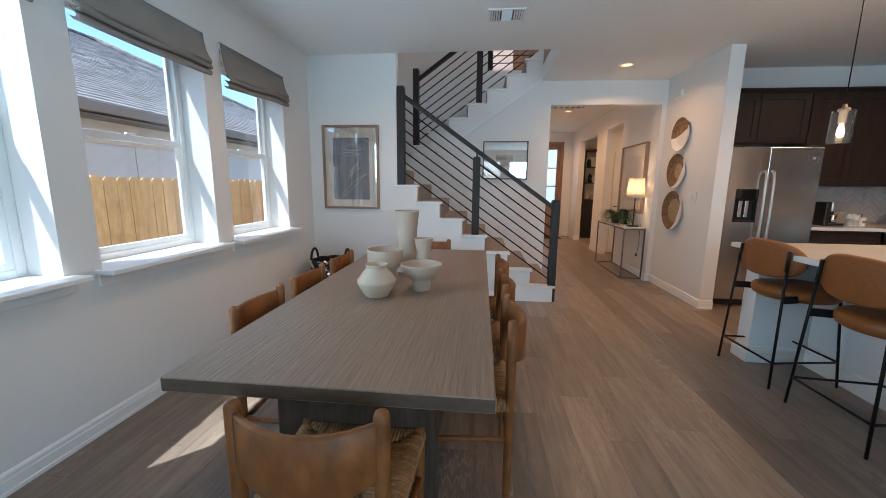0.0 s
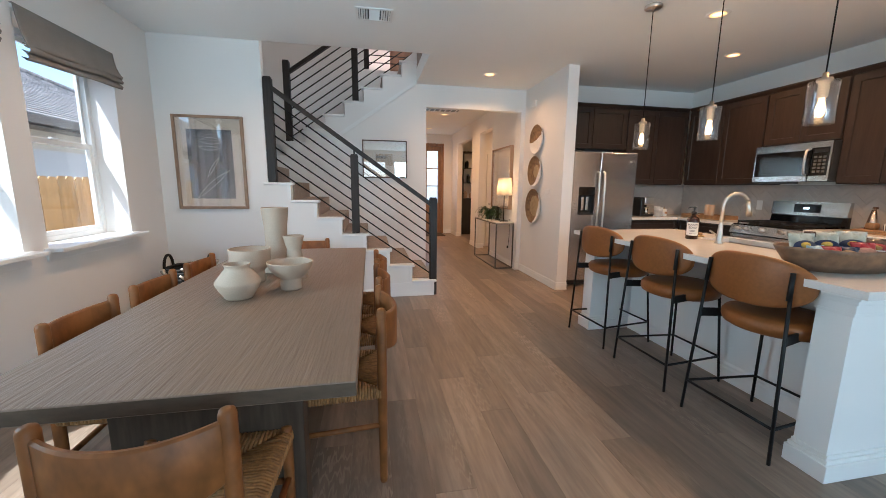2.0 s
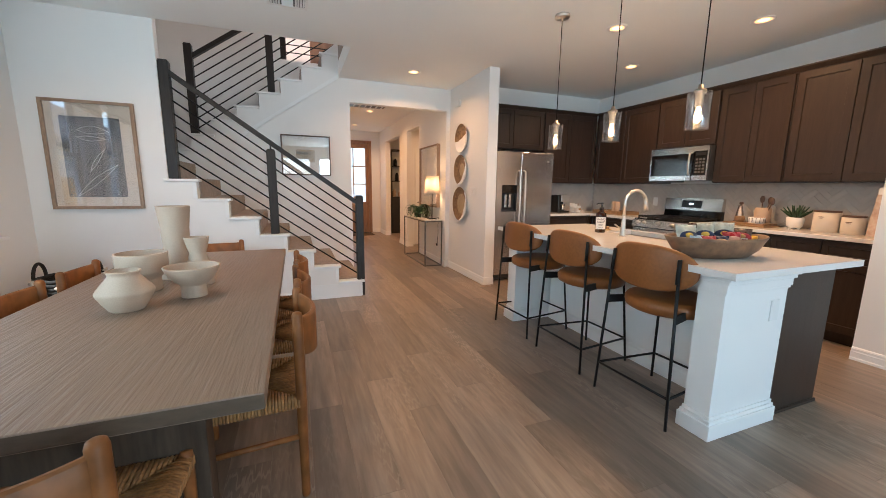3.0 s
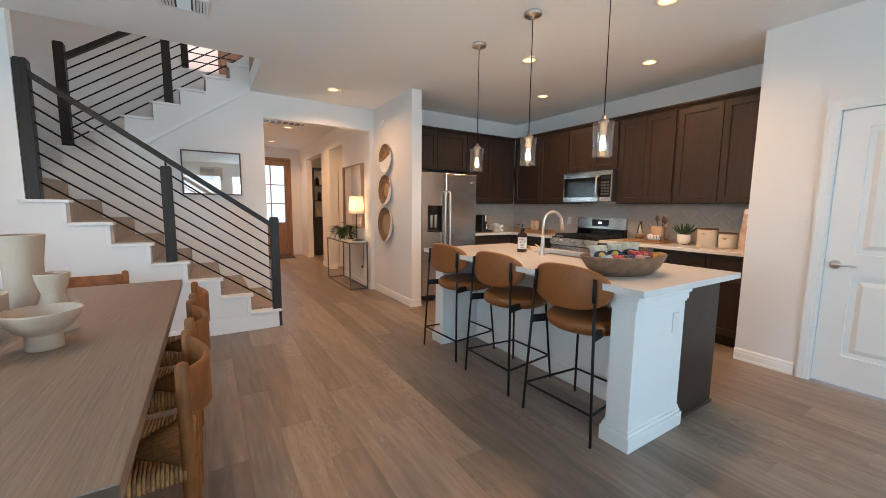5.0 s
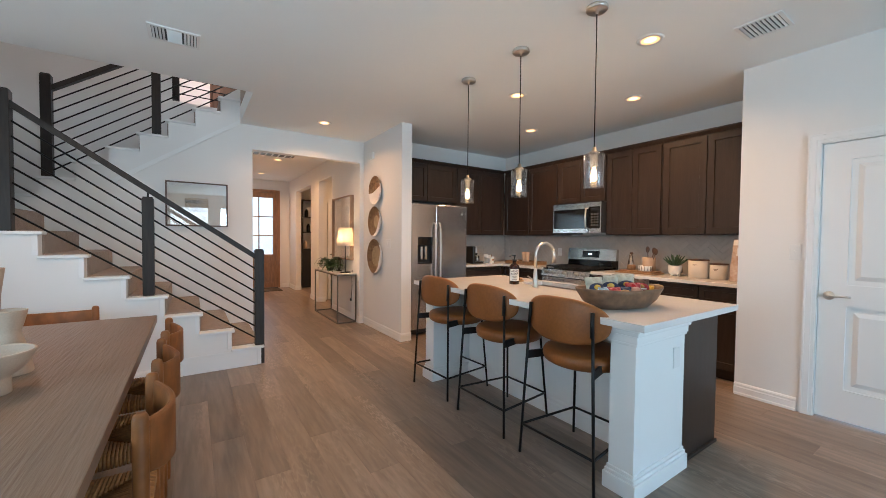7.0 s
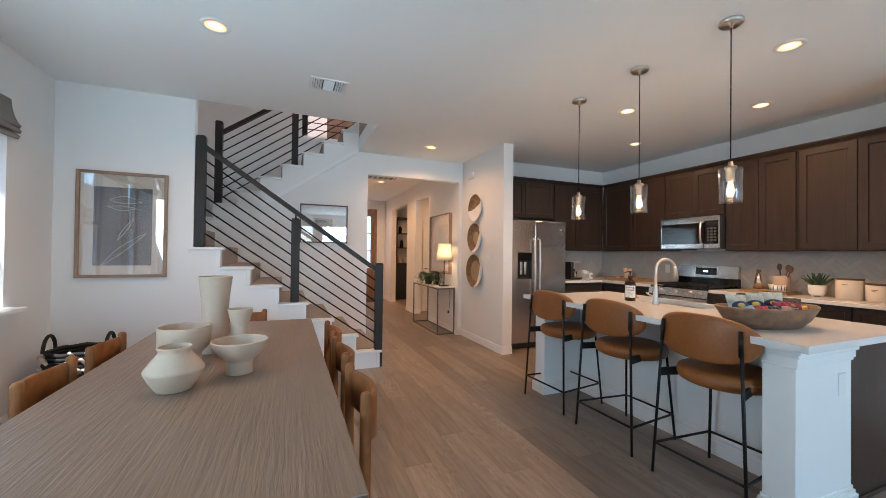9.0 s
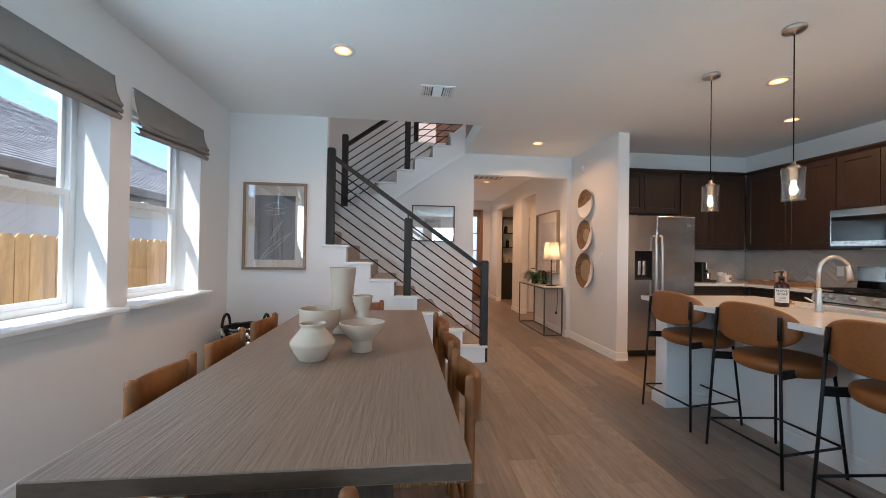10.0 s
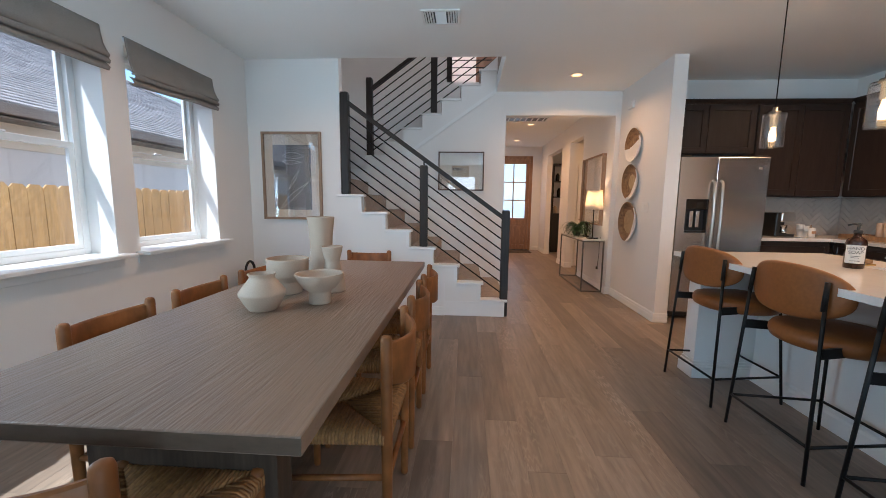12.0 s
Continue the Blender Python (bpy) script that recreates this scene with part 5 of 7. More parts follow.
# ---- bar stools ----
def bar_stool(m):
    s = thing("bar_stool", m, "cognac leather bar stool with a thin black metal frame", "stool", "stools at the island")
    def front(z):
        u = z / 0.60
        return Vector((0.235 - 0.045 * u, 0.205 - 0.035 * u, z))
    def rear(z):
        u = z / 0.93
        return Vector((-0.245 + 0.030 * u, 0.250 - 0.045 * u, z))
    for sg in (-1, 1):
        bm = bmesh.new()
        a, b = front(0), front(0.60)
        rod(bm, (a.x, sg * a.y, 0), (b.x, sg * b.y, 0.60), 0.0083, seg=10)
        part("front_leg", bm, M_BLACK, s)
        bm = bmesh.new()
        a, b = rear(0), rear(0.93)
        rod(bm, (a.x, sg * a.y, 0), (b.x, sg * b.y, 0.93), 0.0083, seg=10)
        part("back_leg", bm, M_BLACK, s)
        r2, f2 = rear(0.178), front(0.178)
        bm = bmesh.new()
        rod(bm, (r2.x, sg * r2.y, 0.178), (f2.x, sg * f2.y, 0.178), 0.0075, seg=8)
        part("footrest", bm, M_BLACK, s)
        r3 = rear(0.615)
        bm = bmesh.new()
        prism(bm, [(r3.x, sg * r3.y - 0.006), (r3.x, sg * r3.y + 0.006), (-0.02, sg * 0.17 + 0.006), (-0.02, sg * 0.17 - 0.006)], "z", 0.585, 0.632)
        part("seat_bracket", bm, M_BLACK, s)
        b = rear(0.86)
        bm = bmesh.new()
        rod(bm, (b.x - 0.006, sg * b.y, 0.80), (b.x + 0.002, sg * (b.y - 0.004), 0.93), 0.0105, seg=10)
        part("back_clip", bm, M_BLACK, s)
    for fn in (rear, front):
        q = fn(0.178)
        bm = bmesh.new()
        rod(bm, (q.x, -q.y, 0.178), (q.x, q.y, 0.178), 0.0075, seg=8)
        part("footrest", bm, M_BLACK, s)
    bm = bmesh.new()
    turned(bm, [(0, 0.582), (0.215, 0.582), (0.236, 0.594), (0.244, 0.618), (0.243, 0.640), (0.232, 0.656), (0.200, 0.667), (0.10, 0.671), (0, 0.672)], 0.035, 0, seg=48)
    part("seat", bm, M_LEATHER, s, "round cognac leather seat pad")
    # oval backrest, wrapped round the sitter
    bm = bmesh.new()
    nu, nv = 36, 9
    loops = []
    for j in range(nv):
        v = j / (nv - 1)
        th = math.pi * v
        sc, dx = (0.86 + 0.14 * math.sin(th)), -0.020 * math.cos(th)
        ring = []
        for i in range(nu):
            a = 2 * math.pi * i / nu
            ca, sa = math.cos(a), math.sin(a)
            y = 0.272 * sc * math.copysign(abs(ca) ** 0.80, ca)
            z = 0.862 + 0.128 * sc * math.copysign(abs(sa) ** 0.85, sa)
            x = -0.225 + dx + 1.05 * y * y
            ring.append(bm.verts.new((x, y, z)))
        loops.append(ring)
    for a, b in zip(loops, loops[1:]):
        for i in range(nu):
            k = (i + 1) % nu
            bm.faces.new((a[i], a[k], b[k], b[i])).smooth = True
    for ring, dx in ((loops[0], -1), (loops[-1], 1)):
        rows = [ring]
        for q in (0.75, 0.5, 0.25):
            new_ring = []
            for w in ring:
                y, z = w.co.y * q, 0.862 + (w.co.z - 0.862) * q
                new_ring.append(bm.verts.new((-0.225 + dx * 0.020 + dx * 0.010 * (1 - q) + 1.05 * y * y, y, z)))
            rows.append(new_ring)
        for a, b in zip(rows, rows[1:]):
            for i in range(nu):
                k = (i + 1) % nu
                bm.faces.new((a[i], a[k], b[k], b[i])).smooth = True
        c = bm.verts.new((-0.225 + dx * 0.030, 0, 0.862))
        for i in range(nu):
            bm.faces.new((rows[-1][i], rows[-1][(i + 1) % nu], c)).smooth = True
    part("backrest", bm, M_LEATHER, s, "oval cognac leather backrest")
    return s


stool0 = bar_stool(pose(1.350, 3.490, 0, 0, 0, 3))
copy_thing(stool0, pose(1.352, 2.820, 0, 0, 0, 1))
copy_thing(stool0, pose(1.345, 2.160, 0, 0, 0, 2))


# ---- kitchen cabinets ----
def shaker(bm, x0, x1, z0, z1, y, t=0.020, rail=0.062):
    """A recessed-panel door or drawer front, its face at y, looking -y."""
    c, s, d = 0.002, 0.004, 0.009
    loops = []
    for inset, dy in ((0, t), (0, c), (c, 0), (rail, 0), (rail + s, d)):
        loops.append([bm.verts.new(p) for p in ((x0 + inset, y + dy, z0 + inset), (x1 - inset, y + dy, z0 + inset), (x1 - inset, y + dy, z1 - inset), (x0 + inset, y + dy, z1 - inset))])
    for a, b in zip(loops, loops[1:]):
        for k in range(4):
            bm.faces.new((a[k], a[(k + 1) % 4], b[(k + 1) % 4], b[k]))
    bm.faces.new(loops[-1])
    bm.faces.new(loops[0][::-1])


def wall_cabinet(m, w, z0, z1, d, doors, label):
    """Local x across, back at y = 0, front towards -y."""
    c = thing("wall_cabinet", m, label, "cabinet", "upper kitchen cabinets")
    part("body", B((0.001, w - 0.001, -d + 0.021, 0, z0, z1)), M_CAB, c)
    dw = (w - 0.016) / doors
    for k in range(doors):
        bm = bmesh.new()
        shaker(bm, 0.008 + dw * k + 0.003, 0.008 + dw * (k + 1) - 0.003, z0 + 0.012, z1 - 0.012, -d)
        part("door", bm, M_CAB, c)
    bm = bmesh.new()
    prism(bm, [(0, z1), (-d + 0.016, z1), (-d + 0.010, z1 + 0.012), (-d - 0.012, z1 + 0.036), (-d - 0.012, z1 + 0.048), (0, z1 + 0.048)], "x", 0.0, w)
    part("crown", bm, M_CAB, c)
    return c


LBL = "espresso stained shaker wall cabinet with plain doors"
ZU = 2.395
wall_cabinet(pose(1.748, YK - 0.001, 0), 1.052, 1.84, ZU, 0.335, 2, "espresso stained shallow cabinet above the refrigerator")
wall_cabinet(pose(2.801, YK - 0.001, 0), 0.985, 1.37, ZU, 0.335, 2, LBL)
for ya, yb, zz, nd, lb in [(5.462, 4.362, 1.37, 2, LBL), (4.360, 3.602, 1.80, 2, "espresso stained short cabinet above the microwave"), (3.600, 2.922, 1.37, 2, LBL), (2.920, 2.046, 1.37, 2, LBL)]:
    wall_cabinet(pose(XR - 0.001, ya, 0, 0, 0, -90), ya - yb, zz, ZU, 0.335, nd, lb)


def base_cabinet(m, w, units, label):
    c = thing("base_cabinet", m, label, "cabinet", "lower kitchen cabinets")
    d = 0.60
    part("body", B((0.001, w - 0.001, -d + 0.021, 0, 0.10, 0.884), (0.001, w - 0.001, -d + 0.08, 0, 0.0, 0.10)), M_CAB, c)
    uw = w / units
    for k in range(units):
        bm = bmesh.new()
        shaker(bm, uw * k + 0.006, uw * (k + 1) - 0.006, 0.715, 0.872, -d, rail=0.04)
        part("drawer", bm, M_CAB, c)
        bm = bmesh.new()
        shaker(bm, uw * k + 0.006, uw * (k + 1) - 0.006, 0.112, 0.700, -d)
        part("door", bm, M_CAB, c)
    return c


base_cabinet(pose(XR - 0.001, 3.600, 0, 0, 0, -90), 0.80, 2, "espresso stained base cabinet with drawers over doors")
base_cabinet(pose(XR - 0.001, 2.798, 0, 0, 0, -90), 0.752, 2, "espresso stained base cabinet with drawers over doors")
base_cabinet(pose(XR - 0.001, 5.18, 0, 0, 0, -90), 0.815, 1, "espresso stained base cabinet beside the range")
base_cabinet(pose(2.745, YK - 0.001, 0), 0.770, 1, "espresso stained base cabinet beside the refrigerator")
wt = thing("kitchen_worktop", pose(0, 0, 0.885), "white quartz worktop along two kitchen walls", "worktop")
part("slab", B((3.490, XR, 2.046, 3.598, 0, 0.035), bev=0.003), M_COUNTER, wt)
part("slab", B((3.490, XR, 4.364, YK, 0, 0.035), (2.735, 3.4899, 5.170, YK, 0, 0.035)), M_COUNTER, wt)

# herringbone tiles
M_TILE = mat("grey_tile", (0.54, 0.495, 0.45), 0.34, var=0.04, scale=5, island=True, rnd=0.045)
M_GROUT = mat("grout", (0.50, 0.46, 0.42), 0.9, var=0.05)


def herringbone(bm, w, h, place):
    """Tiles of 150 x 50 mm laid at 45 degrees, clipped by their centres to w x h."""
    L, W, g = 0.1515, 0.0505, 0.003
    c = math.sqrt(0.5)
    n = int((w + h) / W) + 8
    for i in range(-n, n):
        for j in range(-n, n):
            for k in (0, 1):
                # unit cell of a herringbone: an upright and a lying tile
                if k == 0:
                    u0, v0, du, dv = i * W + j * L, i * W - j * L, L, W
                else:
                    u0, v0, du, dv = i * W + j * L + L, i * W - j * L + W - L, W, L
                q = [(u0 + g / 2, v0 + g / 2), (u0 + du - g / 2, v0 + g / 2), (u0 + du - g / 2, v0 + dv - g / 2), (u0 + g / 2, v0 + dv - g / 2)]
                cx, cz = (u0 + du / 2 - v0 - dv / 2) * c, (u0 + du / 2 + v0 + dv / 2) * c
                if not (-0.02 < cx < w + 0.02 and -0.02 < cz < h + 0.02):
                    continue
                pts = [(min(w, max(0, (a - b) * c)), min(h, max(0, (a + b) * c))) for a, b in q]
                lo = [bm.verts.new(place(x, z, 0.0)) for x, z in pts]
                hi = [bm.verts.new(place(x, z, 0.005)) for x, z in pts]
                try:
                    bm.faces.new(hi)
                    for m in range(4):
                        bm.faces.new((lo[m], lo[(m + 1) % 4], hi[(m + 1) % 4], hi[m]))
                except ValueError:
                    pass


splash = tagged(new("backsplash"), "pale grey glazed herringbone tile backsplash", "backsplash", kind="structure")
part("grout_bed", B((XR - 0.004, XR - 0.0005, 2.046, YK - 0.004, 0.921, 1.369), (2.735, XR - 0.004, YK - 0.004, YK - 0.0005, 0.921, 1.369)), M_GROUT, splash)
bm = bmesh.new()
herringbone(bm, YK - 0.010 - 2.046, 0.448, lambda x, z, d: (XR - 0.004 - d, 2.046 + x, 0.921 + z))
tl = part("tiles", bm, M_TILE, splash)
tl["kind"] = "stuff"
bm = bmesh.new()
herringbone(bm, XR - 0.010 - 2.735, 0.448, lambda x, z, d: (2.735 + x, YK - 0.004 - d, 0.921 + z))
tl = part("tiles", bm, M_TILE, splash)
tl["kind"] = "stuff"

# ---- refrigerator ----
fr = thing("refrigerator", pose(1.822, 5.103, 0), "stainless side-by-side refrigerator with a water dispenser", "refrigerator")
M_FRSIDE = mat("dark_grey_case", (0.035, 0.034, 0.034), 0.45, var=0.05)
part("case", B((0.0, 0.900, 0.075, 0.68, 0.02, 1.755)), M_FRSIDE, fr)
part("toe_grille", B((0.01, 0.89, 0.05, 0.075, 0.02, 0.09)), M_BLACKPLASTIC, fr)
DX0, DX1, DZ0, DZ1 = 0.088, 0.318, 0.965, 1.325
bm = bmesh.new()
gx_, gz_ = (0.0, DX0, DX1, 0.372), (0.09, DZ0, DZ1, 1.765)
gv = {(i, k, j): bm.verts.new((gx_[i], (0.0, 0.068)[j], gz_[k])) for i in range(4) for k in range(4) for j in range(2)}
cellset = {(i, k) for i in range(3) for k in range(3)} - {(1, 1)}
for i, k in sorted(cellset):
    for j in (0, 1):
        bm.faces.new((gv[i, k, j], gv[i + 1, k, j], gv[i + 1, k + 1, j], gv[i, k + 1, j]))
    for di, dk, p, q in ((-1, 0, (i, k), (i, k + 1)), (1, 0, (i + 1, k), (i + 1, k + 1)), (0, -1, (i, k), (i + 1, k)), (0, 1, (i, k + 1), (i + 1, k + 1))):
        if (i + di, k + dk) not in cellset:
            bm.faces.new((gv[p[0], p[1], 0], gv[q[0], q[1], 0], gv[q[0], q[1], 1], gv[p[0], p[1], 1]))
ld = part("door", bm, M_STEEL, fr)
rd = part("door", B((0.378, 0.900, 0.0, 0.068, 0.09, 1.765), bev=0.006), M_STEEL, fr)
part("dispenser_recess", B((DX0, DX1, 0.060, 0.064, DZ0, DZ1), (DX0, DX0 + 0.008, 0.001, 0.06, DZ0, DZ1), (DX1 - 0.008, DX1, 0.001, 0.06, DZ0, DZ1), (DX0, DX1, 0.001, 0.06, DZ0, DZ0 + 0.02)), M_BLACKPLASTIC, ld)
part("dispenser_panel", B((DX0, DX1, -0.004, 0.06, 1.215, DZ1), bev=0.003), M_BLACKGLASS, ld)
part("dispenser_paddle", B((0.15, 0.19, 0.03, 0.045, 1.02, 1.20), (0.215, 0.255, 0.03, 0.045, 1.02, 1.20), bev=0.004), M_STEEL, ld)
for x in (0.342, 0.422):
    bm = bmesh.new()
    tube(bm, [(x, 0.0, 0.62), (x, -0.035, 0.64), (x, -0.048, 0.72), (x, -0.055, 1.05), (x, -0.048, 1.40), (x, -0.035, 1.50), (x, 0.0, 1.52)], 0.0125, seg=12)
    part("handle", bm, M_CHROME, ld if x < 0.4 else rd)
for xh in (0.02, 0.78):
    part("hinge_cover", B((xh, xh + 0.10, 0.02, 0.12, 1.766, 1.785), bev=0.004), M_FRSIDE, fr)
part("badge", B((0.795, 0.825, -0.002, 0.0, 1.64, 1.665)), M_CHROME, rd)

# ---- microwave ----
mw = thing("microwave", pose(3.700, 4.357, 1.400, 0, 0, -90), "stainless over-the-range microwave with a black glass door", "microwave")
part("case", B((0.0, 0.752, 0.02, 0.41, 0.0, 0.392)), M_FRSIDE, mw)
bm = bmesh.new()
for a in [(0.0, 0.575, 0.0, 0.02, 0.0, 0.055), (0.0, 0.575, 0.0, 0.02, 0.315, 0.392), (0.0, 0.012, 0.0, 0.02, 0.055, 0.315), (0.56, 0.752, 0.0, 0.02, 0.0, 0.055), (0.575, 0.752, 0.0, 0.02, 0.335, 0.392), (0.735, 0.752, 0.0, 0.02, 0.055, 0.335)]:
    box(bm, *a)
part("front_frame", bm, M_STEEL, mw)
mg = part("door_glass", B((0.012, 0.575, 0.004, 0.02, 0.055, 0.315)), M_BLACKGLASS, mw)
part("window_mesh", B((0.075, 0.47, 0.0025, 0.004, 0.095, 0.270)), mat("oven_window", (0.012, 0.012, 0.012), 0.10, var=0.05), mg)
mc = part("control_panel", B((0.585, 0.735, 0.002, 0.02, 0.055, 0.335)), M_BLACKGLASS, mw)
for r in range(5):
    for k in range(3):
        part("button", B((0.605 + 0.04 * k, 0.632 + 0.04 * k, 0.0005, 0.002, 0.085 + 0.036 * r, 0.107 + 0.036 * r)), mat("button_grey", (0.09, 0.09, 0.09), 0.5) if r + k == 0 else bpy.data.materials["button_grey"], mc)
part("display", B((0.60, 0.72, 0.0005, 0.002, 0.285, 0.318)), M_BLACKPLASTIC, mc)
bm = bmesh.new()
tube(bm, [(0.548, 0.0, 0.06), (0.548, -0.03, 0.075), (0.548, -0.04, 0.19), (0.548, -0.03, 0.305), (0.548, 0.0, 0.32)], 0.011, seg=12)
part("handle", bm, M_CHROME, mg)
part("vent_lip", B((0.0, 0.42, -0.0, 0.10, -0.022, -0.001)), M_BLACKPLASTIC, mw)

# ---- range ----
rg = thing("gas_range", pose(3.480, 4.358, 0, 0, 0, -90), "freestanding stainless gas range with black cooktop and five knobs", "range")
part("case", B((0.0, 0.754, 0.03, 0.62, 0.02, 0.905)), M_FRSIDE, rg)
od = part("oven_door", B((0.006, 0.748, 0.0, 0.03, 0.22, 0.800), bev=0.004), M_STEEL, rg)
part("oven_window", B((0.10, 0.654, -0.003, 0.0, 0.36, 0.64)), M_BLACKGLASS, od)
part("drawer", B((0.006, 0.748, 0.0, 0.03, 0.05, 0.21), bev=0.004), M_STEEL, rg)
bm = bmesh.new()
rod(bm, (0.05, -0.04, 0.715), (0.704, -0.04, 0.715), 0.012)
rod(bm, (0.07, -0.04, 0.715), (0.07, 0.0, 0.715), 0.009)
rod(bm, (0.684, -0.04, 0.715), (0.684, 0.0, 0.715), 0.009)
part("oven_handle", bm, M_CHROME, od)
bm = bmesh.new()
prism(bm, [(-0.012, 0.812), (0.03, 0.812), (0.03, 0.9045), (0.012, 0.9045)], "x", 0.0, 0.754)
kp = part("knob_panel", bm, M_STEEL, rg)
for x in (0.085, 0.185, 0.377, 0.569, 0.669):
    bm = bmesh.new()
    turned(bm, [(0, 0), (0.024, 0), (0.024, 0.006), (0.019, 0.010), (0.018, 0.032), (0.015, 0.036), (0, 0.036)], seg=20, m=pose(x, 0.001, 0.866, 76, 0, 0))
    part("knob", bm, M_CHROME, kp)
part("cooktop", B((0.0, 0.754, 0.03, 0.56, 0.905, 0.918), bev=0.003), M_BLACKGLASS, rg)
for gx in (0.02, 0.262, 0.504):
    bm = bmesh.new()
    for k in range(3):
        box(bm, gx + 0.01 + 0.105 * k, gx + 0.022 + 0.105 * k, 0.06, 0.53, 0.936, 0.952)
    for k in range(4):
        box(bm, gx + 0.01, gx + 0.230, 0.06 + 0.152 * k, 0.072 + 0.152 * k, 0.934, 0.950)
    for cx in (gx + 0.016, gx + 0.226):
        for cy in (0.066, 0.522):
            box(bm, cx - 0.006, cx + 0.006, cy - 0.006, cy + 0.006, 0.918, 0.936)
    part("grate", bm, M_IRON, rg)
for cx, cy in ((0.13, 0.17), (0.13, 0.42), (0.377, 0.30), (0.62, 0.17), (0.62, 0.42)):
    bm = bmesh.new()
    turned(bm, [(0, 0.918), (0.045, 0.918), (0.045, 0.926), (0.032, 0.930), (0, 0.931)], cx, cy, seg=20)
    part("burner_cap", bm, M_IRON, rg)
bm = bmesh.new()
prism(bm, [(0.555, 0.905), (0.62, 0.905), (0.62, 1.175), (0.585, 1.175), (0.580, 1.02), (0.575, 1.02)], "x", 0.0, 0.754)
part("backguard_base", bm, M_BLACKGLASS, rg)
bm = bmesh.new()
prism(bm, [(0.560, 1.030), (0.622, 1.030), (0.622, 1.182), (0.578, 1.182)], "x", -0.001, 0.755)
part("backguard", bm, M_STEEL, rg)
bm = bmesh.new()
prism(bm, [(0.5595, 1.065), (0.565, 1.065), (0.575, 1.155), (0.5705, 1.155)], "x", 0.245, 0.505)
part("clock_panel", bm, M_BLACKGLASS, rg)
part("clock_digits", B((0.345, 0.355, 0.5615, 0.566, 1.10, 1.122), (0.362, 0.376, 0.5615, 0.566, 1.10, 1.122), (0.383, 0.397, 0.5615, 0.566, 1.10, 1.122)),
     mat("clock_glow", (0.7, 0.8, 0.85), 0.4, emit=(0.8, 0.95, 1.0), emit_strength=2.0), rg)

# ---- things on the kitchen worktop ----
ZT = 0.920
coffee = thing("coffee_maker", pose(3.13, 5.44, ZT), "black and steel single-serve coffee maker", "coffee maker")
part("water_tank", B((-0.10, -0.045, -0.10, 0.14, 0.0, 0.27), bev=0.01), M_BLACKPLASTIC, coffee)
part("body", B((-0.045, 0.10, 0.03, 0.14, 0.0, 0.27), bev=0.01), M_BLACKPLASTIC, coffee)
part("brew_head", B((-0.045, 0.11, -0.10, 0.03, 0.165, 0.275), bev=0.015), M_CHROME, coffee)
part("drip_tray", B((-0.045, 0.11, -0.10, 0.03, 0.0, 0.03), bev=0.004), M_BLACKPLASTIC, coffee)
bm = bmesh.new()
turned(bm, [(0, 0.031), (0.034, 0.031), (0.038, 0.04), (0.040, 0.13), (0, 0.13)], 0.03, -0.035, seg=20)
part("steel_tumbler", bm, M_STEEL, coffee)
for x, hh in ((3.345, 0.135), (3.395, 0.12)):
    cp = thing("paper_cup_stack", pose(x, 5.40, ZT), "stack of white paper cups beside the coffee maker", "cup", "paper cups")
    for k in range(3):
        bm = bmesh.new()
        turned(bm, [(0, 0.004), (0.028, 0.0), (0.036, hh - 0.03), (0.038, hh - 0.028), (0.036, hh - 0.024), (0.030, 0.01), (0, 0.01)], seg=20, m=pose(0, 0, 0.014 * k))
        part("cup", bm, M_WHITE, cp)
jar = thing("sweetener_jar", pose(3.485, 5.42, ZT), "small white jar with a printed band", "jar")
bm = bmesh.new()
turned(bm, [(0, 0), (0.033, 0), (0.036, 0.004), (0.036, 0.095), (0.033, 0.10), (0.030, 0.098), (0.030, 0.02), (0, 0.02)], seg=24)
part("body", bm, M_WHITE, jar)
part("printed_band", B((-0.022, 0.022, -0.0372, -0.0355, 0.035, 0.065)), mat("tan_print", (0.42, 0.24, 0.12), 0.7), jar)
for k in range(3):
    bm = bmesh.new()
    rod(bm, (0.004 * k - 0.004, 0.0, 0.02), (0.012 * k - 0.012, 0.008 * k, 0.135), 0.003, seg=6)
    part("stir_stick", bm, M_FRAME, jar)

M_TRAYWOOD = mat("oak_tray", (0.33, 0.19, 0.09), 0.5, var=0.15, scale=4, stretch=(1, 5, 1), grain=0.2, grain_scale=20)
tray = thing("serving_tray", pose(3.80, 4.98, ZT), "low oak serving tray with cups and a plate", "tray")
part("base", B((-0.15, 0.15, -0.30, 0.30, 0.0, 0.012), bev=0.003), M_TRAYWOOD, tray)
part("rim", B((-0.15, -0.138, -0.30, 0.30, 0.012, 0.05), (0.138, 0.15, -0.30, 0.30, 0.012, 0.05), (-0.138, 0.138, -0.30, -0.288, 0.012, 0.05), (-0.138, 0.138, 0.288, 0.30, 0.012, 0.05), bev=0.002), M_TRAYWOOD, tray)
for y, hh in ((-0.02, 0.17), (0.05, 0.17)):
    mug = thing("tall_tumbler", pose(3.84, 5.00 + y, ZT + 0.012), "tall white stacked tumbler on the tray", "tumbler", "tumblers on the tray")
    bm = bmesh.new()
    turned(bm, [(0, 0), (0.028, 0), (0.031, 0.004), (0.034, hh), (0.031, hh), (0.029, 0.012), (0, 0.012)], seg=24)
    part("body", bm, M_CERAMIC, mug)
dish = thing("small_dish", pose(3.74, 5.12, ZT + 0.012), "small white dish with folded napkins", "dish")
bm = bmesh.new()
turned(bm, [(0, 0), (0.04, 0), (0.075, 0.018), (0.078, 0.020), (0.074, 0.021), (0.04, 0.006), (0, 0.006)], seg=28)
